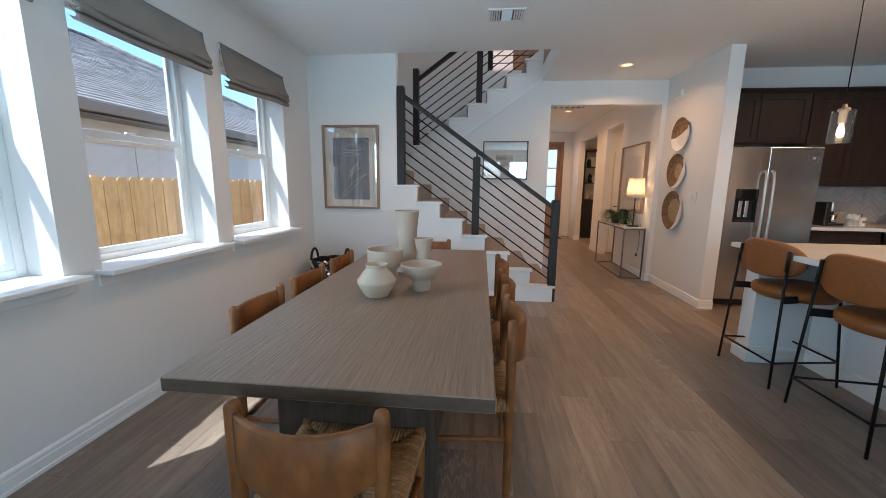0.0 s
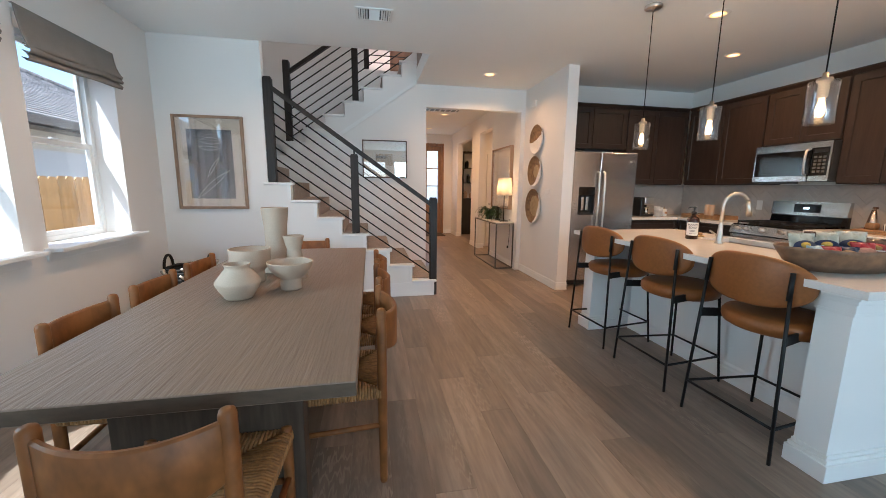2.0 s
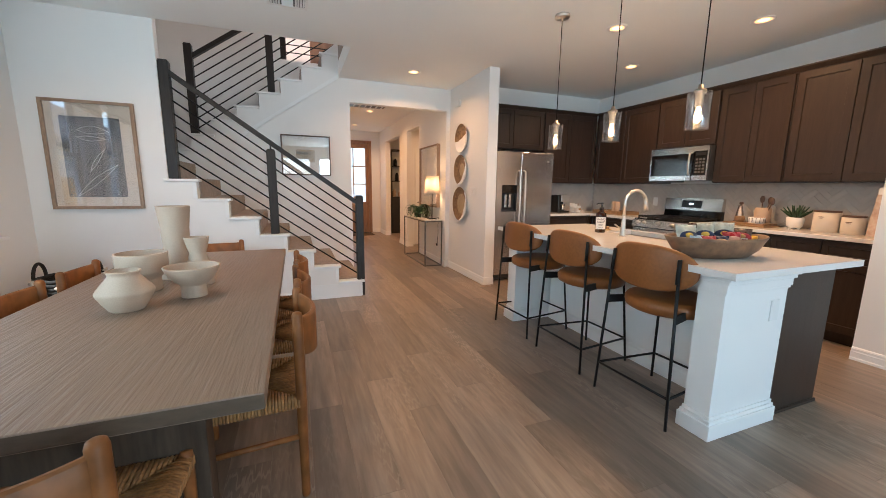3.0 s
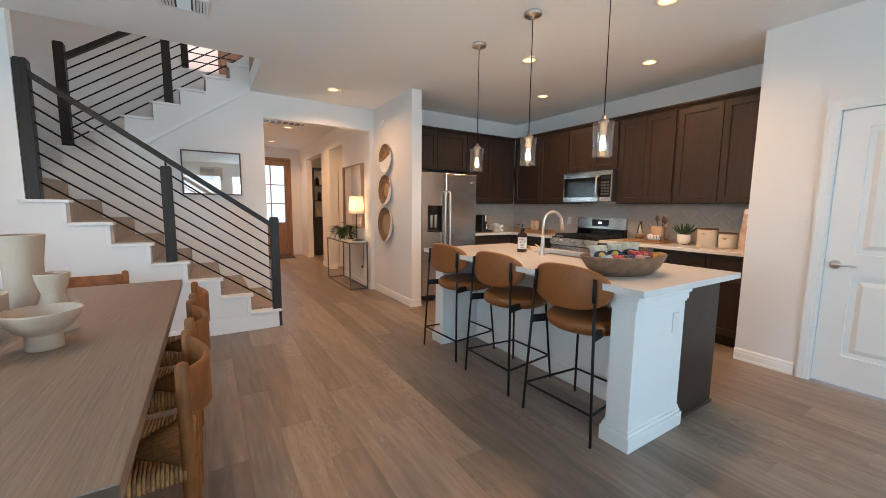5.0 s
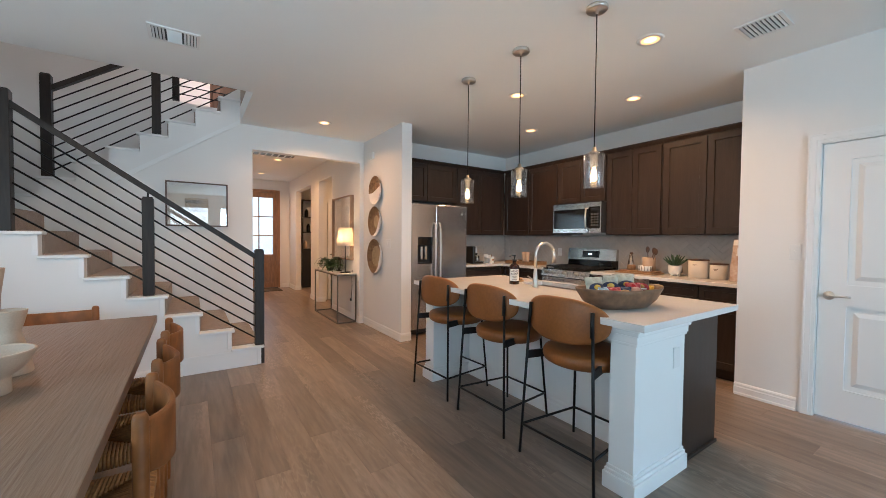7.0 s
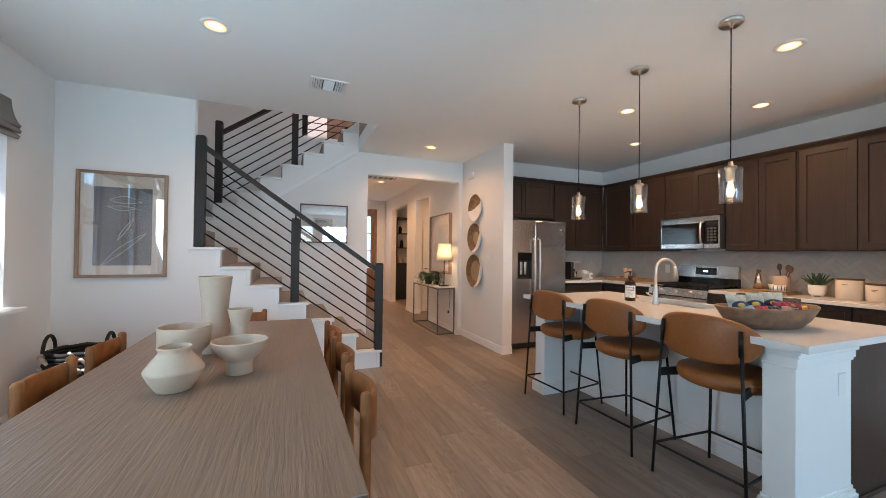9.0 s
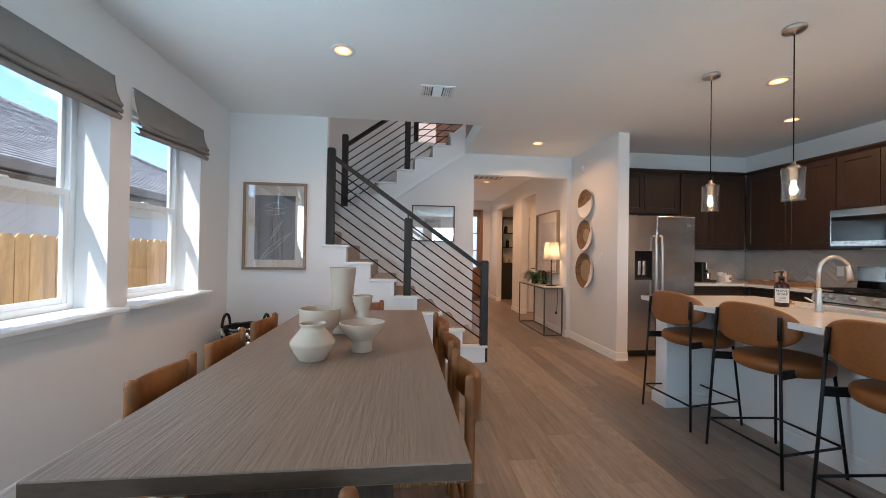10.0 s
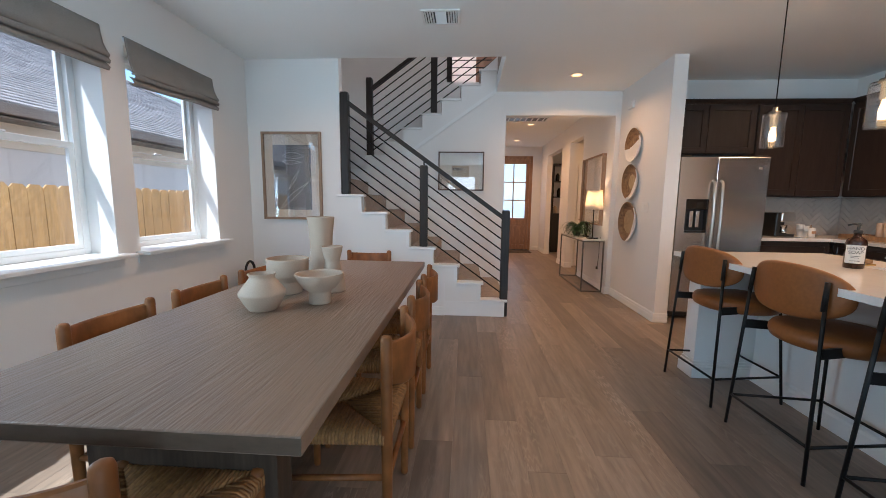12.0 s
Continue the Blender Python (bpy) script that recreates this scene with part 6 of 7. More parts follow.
part("plate", bm, M_WHITE, dish)
part("napkin", B((-0.04, 0.03, -0.035, 0.035, 0.010, 0.035), bev=0.006), M_LABEL, dish)
part("spoon", slab(lambda b: tube(b, [(-0.02, -0.05, 0.04), (0.01, 0.0, 0.055), (0.02, 0.06, 0.05)], 0.004)), M_CHROME, dish)
outlet = switch_plate(pose(XR - 0.0105, 4.56, 1.12, 0, 0, -90), 1, "white wall outlet on the tiled backsplash")
board = thing("cutting_board", pose(3.80, 3.165, ZT), "pair of stacked oak cutting boards", "cutting board")
part("lower_board", B((-0.13, 0.13, -0.225, 0.225, 0.0, 0.018), bev=0.004), M_TRAYWOOD, board)
part("upper_board", B((-0.11, 0.12, -0.20, 0.19, 0.018, 0.034), bev=0.004), M_TRAYWOOD, board)
gr = thing("box_grater", pose(3.83, 3.275, ZT + 0.034), "conical steel grater with a wooden base", "grater")
bm = bmesh.new()
turned(bm, [(0, 0), (0.040, 0), (0.048, 0.02), (0.046, 0.05), (0.038, 0.062), (0, 0.062)], seg=28)
part("wood_cup", bm, M_TRAYWOOD, gr)
bm = bmesh.new()
turned(bm, [(0.036, 0.062), (0.010, 0.185), (0, 0.186)], seg=24)
part("cone", bm, M_STEEL, gr)
bm = bmesh.new()
turned(bm, [(0, 0.186), (0.016, 0.188), (0.022, 0.198), (0.016, 0.208), (0, 0.210)], seg=20)
part("knob", bm, M_DARKFRAME, gr)
tube_bm = bmesh.new()
tube(tube_bm, [(0.0, 0.055, 0.0), (0.0, 0.04, 0.08), (0.0, 0.02, 0.18)], 0.004)
part("handle", tube_bm, M_DARKFRAME, gr)
crock = thing("utensil_crock", pose(3.87, 3.085, ZT + 0.034), "white ceramic crock holding dark wooden spoons", "crock")
bm = bmesh.new()
turned(bm, [(0, 0), (0.066, 0), (0.070, 0.004), (0.070, 0.152), (0.067, 0.156), (0.064, 0.152), (0.063, 0.02), (0, 0.02)], seg=32)
part("body", bm, M_CERAMIC, crock)
for k, (dx, dy, hh) in enumerate([(0.01, -0.02, 0.215), (0.02, 0.02, 0.225), (-0.02, -0.045, 0.205)]):
    bm = bmesh.new()
    rod(bm, (dx * 0.3, dy * 0.3, 0.03), (dx * 2, dy * 2, hh), 0.006, seg=8)
    bmesh.ops.create_uvsphere(bm, u_segments=14, v_segments=8, radius=1, matrix=pose(dx * 2.1, dy * 2.1, hh + 0.02) @ Matrix.Diagonal((0.010, 0.024, 0.038, 1)))
    part("spoon", bm, M_DARKFRAME, crock, "dark wooden spoon", smooth=True)
ribbed = thing("ribbed_bowl", pose(3.765, 3.075, ZT + 0.034), "white bowl with dark vertical stripes", "bowl")
bm = bmesh.new()
turned(bm, [(0, 0), (0.060, 0), (0.070, 0.006), (0.074, 0.058), (0.071, 0.060), (0.066, 0.012), (0, 0.012)], seg=40)
part("body", bm, M_WHITE, ribbed)
for k in range(14):
    a = 2 * math.pi * k / 14
    part("stripe", slab(lambda b: rod(b, (0.0705 * math.cos(a), 0.0705 * math.sin(a), 0.008), (0.0742 * math.cos(a), 0.0742 * math.sin(a), 0.056), 0.003, seg=6)), M_BLACKPLASTIC, ribbed)
M_SUCC = mat("succulent_leaf", (0.045, 0.10, 0.045), 0.45, var=0.25, scale=9, rnd=0.2)
pp = thing("potted_succulent", pose(3.87, 2.80, ZT), "spiky green succulent in a white footed pot", "plant")
bm = bmesh.new()
turned(bm, [(0, 0.012), (0.042, 0.012), (0.060, 0.030), (0.067, 0.065), (0.067, 0.112), (0.063, 0.115), (0.060, 0.108), (0, 0.100)], seg=32)
part("pot", bm, M_WHITE, pp)
for k in range(3):
    a = 2 * math.pi * k / 3 + 0.5
    part("pot_foot", slab(lambda b: turned(b, [(0, 0), (0.010, 0), (0.013, 0.02), (0, 0.024)], 0.036 * math.cos(a), 0.036 * math.sin(a), seg=12)), M_WHITE, pp)
part("soil", slab(lambda b: turned(b, [(0.0, 0.104), (0.060, 0.104)], seg=24)), mat("potting_soil", (0.03, 0.02, 0.014), 0.95), pp)
rngp = random.Random(9)
for ringn, (cnt, ln, tilt) in enumerate([(9, 0.125, 68), (8, 0.12, 45), (6, 0.11, 22)]):
    for k in range(cnt):
        a = 2 * math.pi * (k + 0.5 * ringn) / cnt + rngp.uniform(-0.15, 0.15)
        ti = radians(tilt + rngp.uniform(-8, 8))
        bm = bmesh.new()
        pts, rad = [], []
        for i in range(6):
            u = i / 5
            rr = ln * u
            pts.append((0.01 * math.cos(a) + rr * math.sin(ti) * math.cos(a), 0.01 * math.sin(a) + rr * math.sin(ti) * math.sin(a), 0.108 + rr * math.cos(ti) + 0.02 * u * u))
            rad.append(0.004 + 0.011 * math.sin(math.pi * min(1, u * 0.8 + 0.2)) * (1 - u * 0.85))
        tube(bm, pts, 0.01, seg=6, radii=rad)
        part("leaf", bm, M_SUCC, pp)
M_CAN = mat("cream_enamel", (0.60, 0.55, 0.48), 0.4, var=0.02)
for y, r, hh, lb in ((2.555, 0.092, 0.182, "large cream canister with a wooden lid"), (2.372, 0.078, 0.148, "medium cream canister with a wooden lid")):
    cn = thing("canister", pose(3.84, y, ZT), lb, "canister", "kitchen canisters")
    bm = bmesh.new()
    turned(bm, [(0, 0), (r - 0.004, 0), (r, 0.004), (r, hh), (0, hh)], seg=40)
    part("body", bm, M_CAN, cn)
    bm = bmesh.new()
    turned(bm, [(0, hh), (r + 0.002, hh), (r + 0.002, hh + 0.010), (r - 0.002, hh + 0.013), (0, hh + 0.013)], seg=40)
    part("lid", bm, M_DARKFRAME, cn)
    part("printed_line", B((-r - 0.0012, -r + 0.003, -0.02, 0.02, hh - 0.045, hh - 0.040), (-r - 0.0012, -r + 0.003, -0.014, 0.014, hh - 0.055, hh - 0.052)), M_DARKFRAME, cn)
bk = thing("cookbook", pose(3.73, 2.150, ZT, 0, 12, 0), "upright cookbook with a brown and white cover", "book")
part("pages", B((-0.012, 0.012, -0.085, 0.085, 0.004, 0.40)), M_LABEL, bk)
part("cover", B((-0.016, -0.012, -0.09, 0.09, 0.0, 0.405), (0.012, 0.016, -0.09, 0.09, 0.0, 0.405)), mat("book_cover", (0.34, 0.21, 0.15), 0.45, var=0.5, scale=22, tint=(0.55, 0.47, 0.41)), bk)
part("title_panel", B((-0.0175, -0.016, -0.055, 0.055, 0.25, 0.33)), M_LABEL, bk)
part("cover_band", B((-0.0172, -0.016, -0.089, 0.089, 0.352, 0.404), (-0.0172, -0.016, -0.089, 0.02, 0.004, 0.075)), M_LABEL, bk)
part("title_bars", B((-0.0185, -0.0175, -0.035, 0.035, 0.295, 0.303), (-0.0185, -0.0175, -0.025, 0.025, 0.278, 0.283)), M_INK, bk)
holder = thing("sponge_holder", pose(1.99, 3.33, 0.910), "small brass sponge holder by the sink", "sponge holder")
part("dish", B((-0.03, 0.03, -0.05, 0.05, 0.0, 0.012), bev=0.004), mat("brass", (0.55, 0.38, 0.16), 0.3, metal=1.0), holder)
part("sponge", B((-0.02, 0.02, -0.04, 0.04, 0.012, 0.035), bev=0.006), M_TRAYWOOD, holder)

# ---- pantry door ----
door = tagged(new("door_1"), "closed white two-panel interior door with a nickel lever", "door", kind="structure")
dy0, dy1 = 0.712, 1.508


def panelled(bm, x0, x1, y0, y1, z0, z1, panels):
    """A door leaf facing -x with sunk panels: (y0, y1, z0, z1)."""
    ys = [y0, panels[0][0], panels[0][1], y1]
    zs = [z0] + [z for p in panels for z in (p[2], p[3])] + [z1]
    box(bm, x0, x1, ys[0], ys[1], z0, z1)
    box(bm, x0, x1, ys[2], ys[3], z0, z1)
    for a, b in zip(zs[0::2], zs[1::2]):
        box(bm, x0, x1, ys[1], ys[2], a, b)
    for p in panels:
        box(bm, x0 + 0.014, x1, p[0], p[1], p[2], p[3])
        w = 0.035
        a, b = x0 + 0.0141, x0 + 0.002
        q0 = [bm.verts.new((a - 0.0002, yy, zz)) for yy, zz in ((p[0] + w, p[2] + w), (p[1] - w, p[2] + w), (p[1] - w, p[3] - w), (p[0] + w, p[3] - w))]
        q1 = [bm.verts.new((b, yy, zz)) for yy, zz in ((p[0] + w + .03, p[2] + w + .03), (p[1] - w - .03, p[2] + w + .03), (p[1] - w - .03, p[3] - w - .03), (p[0] + w + .03, p[3] - w - .03))]
        for k in range(4):
            bm.faces.new((q0[k], q0[(k + 1) % 4], q1[(k + 1) % 4], q1[k]))
        bm.faces.new(q1)


bm = bmesh.new()
panelled(bm, XP + 0.022, XP + 0.057, dy0, dy1, 0.012, 2.028, [(dy0 + 0.145, dy1 - 0.145, 0.24, 0.84), (dy0 + 0.145, dy1 - 0.145, 1.00, 1.90)])
part("leaf", bm, M_TRIM, door)
bm = bmesh.new()
for a in [(XP, XP + 0.115, 0.70, 0.709, 0, 2.04), (XP, XP + 0.115, 1.511, 1.52, 0, 2.04), (XP, XP + 0.115, 0.709, 1.511, 2.031, 2.04)]:
    box(bm, *a)
part("jamb", bm, M_TRIM, door)
bm = bmesh.new()
cz = 2.04
for (o, t_) in ((0.0, 0.010), (0.02, 0.016), (0.055, 0.020)):
    box(bm, XP - t_, XP - 0.0005, 1.517 + o, 1.585, 0, cz + 0.065)
    box(bm, XP - t_, XP - 0.0005, 0.635, 0.703 - o, 0, cz + 0.065)
    box(bm, XP - t_, XP - 0.0005, 0.703 - o, 1.517 + o, cz + o, cz + 0.065)
part("casing", bm, M_TRIM, door)
bm = bmesh.new()
turned(bm, [(0, 0), (0.032, 0), (0.032, 0.006), (0.026, 0.012), (0.012, 0.014), (0.010, 0.045), (0, 0.046)], seg=28, m=pose(XP + 0.022, 1.452, 0.915, 0, -90, 0))
tube(bm, [(XP - 0.020, 1.452, 0.915), (XP - 0.026, 1.425, 0.916), (XP - 0.026, 1.37, 0.917), (XP - 0.022, 1.335, 0.917)], 0.008, seg=10)
part("door_handle", bm, M_CHROME, door)
door.location.y = 0.035
part("strike", B((XP + 0.012, XP + 0.0225, 1.5085, 1.5105, 0.89, 0.95)), M_CHROME, door)

# ---- front door ----
fd = tagged(new("door_2"), "stained wood front door with six textured glass lites", "door", kind="structure")
fx0, fx1 = 0.345, 1.235
yd0, yd1 = YD + 0.03, YD + 0.075
gx0, gx1, gz0, gz1 = 0.495, 1.145, 0.86, 2.30
gm = (gx0 + gx1) / 2
bm = bmesh.new()
for a in [(fx0, gx0, yd0, yd1, 0.012, 2.425), (gx1, fx1, yd0, yd1, 0.012, 2.425), (gx0, gx1, yd0, yd1, 2.30, 2.425), (gx0, gx1, yd0, yd1, 0.70, gz0), (gx0, gx1, yd0, yd1, 0.012, 0.14),
          (gx0, gx1, yd0 + 0.015, yd1, 0.14, 0.70)]:
    box(bm, *a)
part("leaf", bm, M_DOORWOOD, fd)
part("raised_panel", B((gx0 + 0.05, gx1 - 0.05, yd0 + 0.005, yd0 + 0.015, 0.19, 0.65), bev=0.004), M_DOORWOOD, fd)
zz = [gz0 + (gz1 - gz0) * k / 3 for k in range(4)]
part("muntin", B((gm - 0.012, gm + 0.012, yd0 + 0.005, yd1 - 0.005, gz0, gz1)), M_DOORWOOD, fd)
for z in zz[1:3]:
    part("muntin", B((gx0, gm - 0.012, yd0 + 0.005, yd1 - 0.005, z - 0.012, z + 0.012), (gm + 0.012, gx1, yd0 + 0.005, yd1 - 0.005, z - 0.012, z + 0.012)), M_DOORWOOD, fd)
M_RAIN = bpy.data.materials.new("rain_glass")
M_RAIN.use_nodes = True
rn, rl = M_RAIN.node_tree.nodes, M_RAIN.node_tree.links
rn.remove(rn["Principled BSDF"])
ra_, rb_, rc_ = rn.new("ShaderNodeBsdfTranslucent"), rn.new("ShaderNodeBsdfTransparent"), rn.new("ShaderNodeMixShader")
ra_.inputs[0].default_value = (0.9, 0.93, 0.95, 1)
rtn = rn.new("ShaderNodeTexNoise")
rtn.inputs["Scale"].default_value = 45
rl.new(rtn.outputs["Fac"], rc_.inputs[0])
rl.new(ra_.outputs[0], rc_.inputs[1])
rl.new(rb_.outputs[0], rc_.inputs[2])
rl.new(rc_.outputs[0], rn["Material Output"].inputs[0])
for i in range(2):
    for k in range(3):
        xa, xb = ((gx0, gm - 0.012), (gm + 0.012, gx1))[i]
        p = part("pane", B((xa, xb, yd0 + 0.018, yd0 + 0.024, zz[k] + 0.012, zz[k + 1] - 0.012)), M_RAIN, fd)
        p.visible_shadow = False
part("frame", B((0.33, fx0, YD + 0.001, YD + 0.14, 0, 2.44), (fx1, 1.25, YD + 0.001, YD + 0.14, 0, 2.44), (fx0, fx1, YD + 0.001, YD + 0.14, 2.427, 2.44)), M_DOORWOOD, fd)
part("casing", B((0.27, 0.345, YD - 0.018, YD - 0.0005, 0, 2.50), (1.235, 1.305, YD - 0.018, YD - 0.0005, 0, 2.50), (0.345, 1.235, YD - 0.018, YD - 0.0005, 2.43, 2.50), bev=0.003), M_DOORWOOD, fd)
part("threshold", B((0.33, 1.25, YD - 0.02, YD + 0.14, 0.0, 0.012)), M_BLACKPLASTIC, fd)
bm = bmesh.new()
turned(bm, [(0, 0), (0.03, 0), (0.03, 0.008), (0.01, 0.012), (0.01, 0.04), (0, 0.041)], seg=20, m=pose(0.42, yd0, 1.0, 90, 0, 0))
part("door_handle", bm, M_BLACK, fd)
mat1 = thing("door_mat", pose(0.80, 10.80, 0), "dark coir mat inside the front door", "mat")
part("pile", B((-0.45, 0.45, -0.28, 0.28, 0.0005, 0.012), bev=0.004), mat("coir", (0.09, 0.07, 0.055), 0.95, var=0.2, bump=0.8, bump_scale=200), mat1)

# ---- rooms off the hallway ----
side = tagged(new("door_3"), "white panelled interior door off the hallway", "door", kind="structure")
part("leaf", B((1.78, 2.50, 8.640, 8.675, 0.01, 2.03)), M_TRIM, side)
part("casing", B((1.695, 1.775, 8.655, 8.679, 0, 2.11), (2.505, 2.585, 8.655, 8.679, 0, 2.11), (1.775, 2.505, 8.655, 8.679, 2.035, 2.11)), M_TRIM, side)
part("raised_panel", B((1.88, 2.40, 8.634, 8.640, 1.05, 1.90), (1.88, 2.40, 8.634, 8.640, 0.2, 0.85), bev=0.003), M_TRIM, side)
part("door_handle", slab(lambda b: tube(b, [(1.83, 8.64, 0.95), (1.83, 8.60, 0.95), (1.90, 8.595, 0.95)], 0.009)), M_BLACK, side)
hutch = thing("hutch_cabinet", pose(1.78, YD - 0.006, 0), "tall black hutch with open shelves and white boards", "cabinet")
part("carcass", B((0.0, 0.03, -0.34, 0, 0, 2.28), (0.62, 0.65, -0.34, 0, 0, 2.28), (0.03, 0.62, -0.34, 0, 2.24, 2.28), (0.03, 0.62, -0.34, 0, 0.0, 0.06)), M_BLACKPLASTIC, hutch)
part("lower_door", B((0.03, 0.324, -0.34, -0.32, 0.06, 0.98), (0.326, 0.62, -0.34, -0.32, 0.06, 0.98)), M_BLACKPLASTIC, hutch)
part("worktop", B((0.03, 0.62, -0.36, -0.02, 0.98, 1.01)), M_BLACKPLASTIC, hutch)
for k in range(9):
    part("back_board", B((0.03, 0.62, -0.02, -0.008, 1.012 + 0.136 * k, 1.142 + 0.136 * k)), M_WHITE, hutch)
for z in (1.42, 1.82):
    part("shelf", B((0.03, 0.62, -0.28, -0.021, z, z + 0.025)), M_BLACKPLASTIC, hutch)
for x, z, hh in ((0.12, 1.01, 0.2), (0.28, 1.01, 0.14), (0.20, 1.445, 0.22), (0.42, 1.445, 0.15), (0.15, 1.845, 0.2)):
    o = thing("storage_jar", pose(1.78 + x, YD - 0.17, z), "small glossy jar on the hutch shelf", "jar", "jars on the hutch")
    part("body", slab(lambda b: turned(b, [(0, 0), (0.045, 0), (0.05, 0.01), (0.05, hh * 0.75), (0.025, hh * 0.9), (0.025, hh), (0, hh)], seg=20)), M_CERAMIC if z < 1.4 else M_BLACKGLASS, o)

# ---- console in the hallway ----
M_GREYMETAL = mat("pewter_metal", (0.16, 0.15, 0.14), 0.4, metal=0.6, var=0.08)
con = thing("console_table", pose(1.378, 6.950, 0), "slim grey metal console table with a pale stone top", "console table")
hw, hl = 0.142, 0.615
for sx in (-1, 1):
    for sy in (-1, 1):
        part("leg", B((sx * hw - 0.009, sx * hw + 0.009, sy * hl - 0.009, sy * hl + 0.009, 0.0, 0.740)), M_GREYMETAL, con)
    part("floor_rail", B((sx * hw - 0.009, sx * hw + 0.009, -hl + 0.009, hl - 0.009, 0.0, 0.018)), M_GREYMETAL, con)
    part("top_rail", B((sx * hw - 0.009, sx * hw + 0.009, -hl + 0.009, hl - 0.009, 0.722, 0.740)), M_GREYMETAL, con)
for sy in (-1, 1):
    part("floor_rail", B((-hw + 0.009, hw - 0.009, sy * hl - 0.009, sy * hl + 0.009, 0.0, 0.018)), M_GREYMETAL, con)
    part("top_rail", B((-hw + 0.009, hw - 0.009, sy * hl - 0.009, sy * hl + 0.009, 0.722, 0.740)), M_GREYMETAL, con)
part("top", B((-hw - 0.012, hw + 0.012, -hl - 0.012, hl + 0.012, 0.740, 0.757), bev=0.003), mat("pale_stone", (0.62, 0.58, 0.54), 0.3, var=0.1, scale=6), con)

lamp = thing("table_lamp", pose(1.415, 6.515, 0.757), "black metal table lamp with a glowing white drum shade", "lamp")
bm = bmesh.new()
box(bm, -0.07, 0.07, -0.05, -0.038, 0.0, 0.012)
box(bm, -0.07, 0.07, 0.038, 0.05, 0.0, 0.012)
box(bm, -0.07, -0.058, -0.038, 0.038, 0.0, 0.012)
box(bm, 0.058, 0.07, -0.038, 0.038, 0.0, 0.012)
box(bm, -0.006, 0.006, -0.038, 0.038, 0.0, 0.014)
part("base", bm, M_BLACK, lamp)
part("stem", slab(lambda b: rod(b, (0, 0, 0.012), (0, 0, 0.50), 0.008)), M_BLACK, lamp)
M_LSHADE = bpy.data.materials.new("lamp_shade_linen")
M_LSHADE.use_nodes = True
sn, sl = M_LSHADE.node_tree.nodes, M_LSHADE.node_tree.links
sn.remove(sn["Principled BSDF"])
s1, s2, s3 = sn.new("ShaderNodeBsdfDiffuse"), sn.new("ShaderNodeBsdfTranslucent"), sn.new("ShaderNodeMixShader")
s1.inputs[0].default_value, s2.inputs[0].default_value = (0.8, 0.74, 0.66, 1), (0.86, 0.76, 0.62, 1)
s3.inputs[0].default_value = 0.55
sl.new(s1.outputs[0], s3.inputs[1])
sl.new(s2.outputs[0], s3.inputs[2])
sl.new(s3.outputs[0], sn["Material Output"].inputs[0])
bm = bmesh.new()
turned(bm, [(0.128, 0.425), (0.104, 0.705), (0.102, 0.705), (0.126, 0.425), (0.128, 0.425)], seg=40)
part("shade", bm, M_LSHADE, lamp, "white linen drum shade glowing warmly")
tl_ = new("table_lamp_bulb", bpy.data.lights.new("table_lamp_bulb", "POINT"))
tl_.data.energy, tl_.data.color, tl_.data.shadow_soft_size = LAMP_W, (1.0, 0.60, 0.30), 0.03
tl_.location = (1.415, 6.515, 0.757 + 0.575)
lcord = part("cord", slab(lambda b: tube(b, [(0.05, 0.03, 0.004), (0.125, 0.02, 0.03), (0.114, 0.02, -0.10), (0.10, -0.03, -0.22), (0.112, 0.03, -0.36), (0.120, 0.06, -0.43)], 0.0035)), M_BLACK, lamp)
part("plug", B((0.100, 0.122, 0.045, 0.075, -0.46, -0.42), bev=0.003), M_BLACKPLASTIC, lcord)

art = framed("framed_canvas", pose(XH1, 6.955, 1.465, 0, 0, -90), 0.94, 1.03, 0.018, 0.055, M_FRAME, "large pale abstract print in a deep oak frame", 0.1)
part("print", B((-0.30, 0.30, -0.0135, -0.012, -0.34, 0.34)), mat("pale_wash", (0.60, 0.58, 0.55), 0.8, var=0.2, scale=2.5, tint=(0.34, 0.33, 0.33)), art)
M_LEAF = mat("fern_leaf", (0.05, 0.12, 0.035), 0.5, var=0.3, scale=12, rnd=0.3)
pl = thing("potted_fern", pose(1.335, 7.02, 0.757), "trailing green fern in a dark pot on the console", "plant")
part("pot", slab(lambda b: turned(b, [(0, 0), (0.05, 0), (0.065, 0.07), (0.062, 0.075), (0.055, 0.065), (0, 0.06)], seg=24)), M_BLACKPLASTIC, pl)
rngp = random.Random(5)
for k in range(60):
    a = rngp.uniform(0, 2 * math.pi)
    ln = rngp.uniform(0.20, 0.42)
    up = rngp.uniform(0.04, 0.22)
    bm = bmesh.new()
    stem = []
    for i in range(8):
        u = i / 7
        stem.append(Vector((ln * u * math.cos(a) * 0.55, ln * u * math.sin(a), 0.06 + up * math.sin(u * 2.2) - 0.10 * u * u)))
    stem = [Vector((min(0.19, s.x), s.y, s.z)) for s in stem]
    tube(bm, stem, 0.0018, seg=4)
    for i in range(1, 8):
        for sgn in (-1, 1):
            b0 = stem[i]
            d = (stem[i] - stem[i - 1]).normalized()
            sd = d.cross(Vector((0, 0, 1))).normalized() * sgn
            w = 0.034 * (1.15 - i / 8)
            p1_, p2_, p3_ = b0 + sd * w * 0.5 + d * 0.016, b0 + sd * w * 1.2 + d * 0.012 + Vector((0, 0, -0.008)), b0 + sd * w * 0.5 - d * 0.010
            bm.faces.new([bm.verts.new(q) for q in (b0, p1_, p2_, p3_)])
    part("frond", bm, M_LEAF, pl)
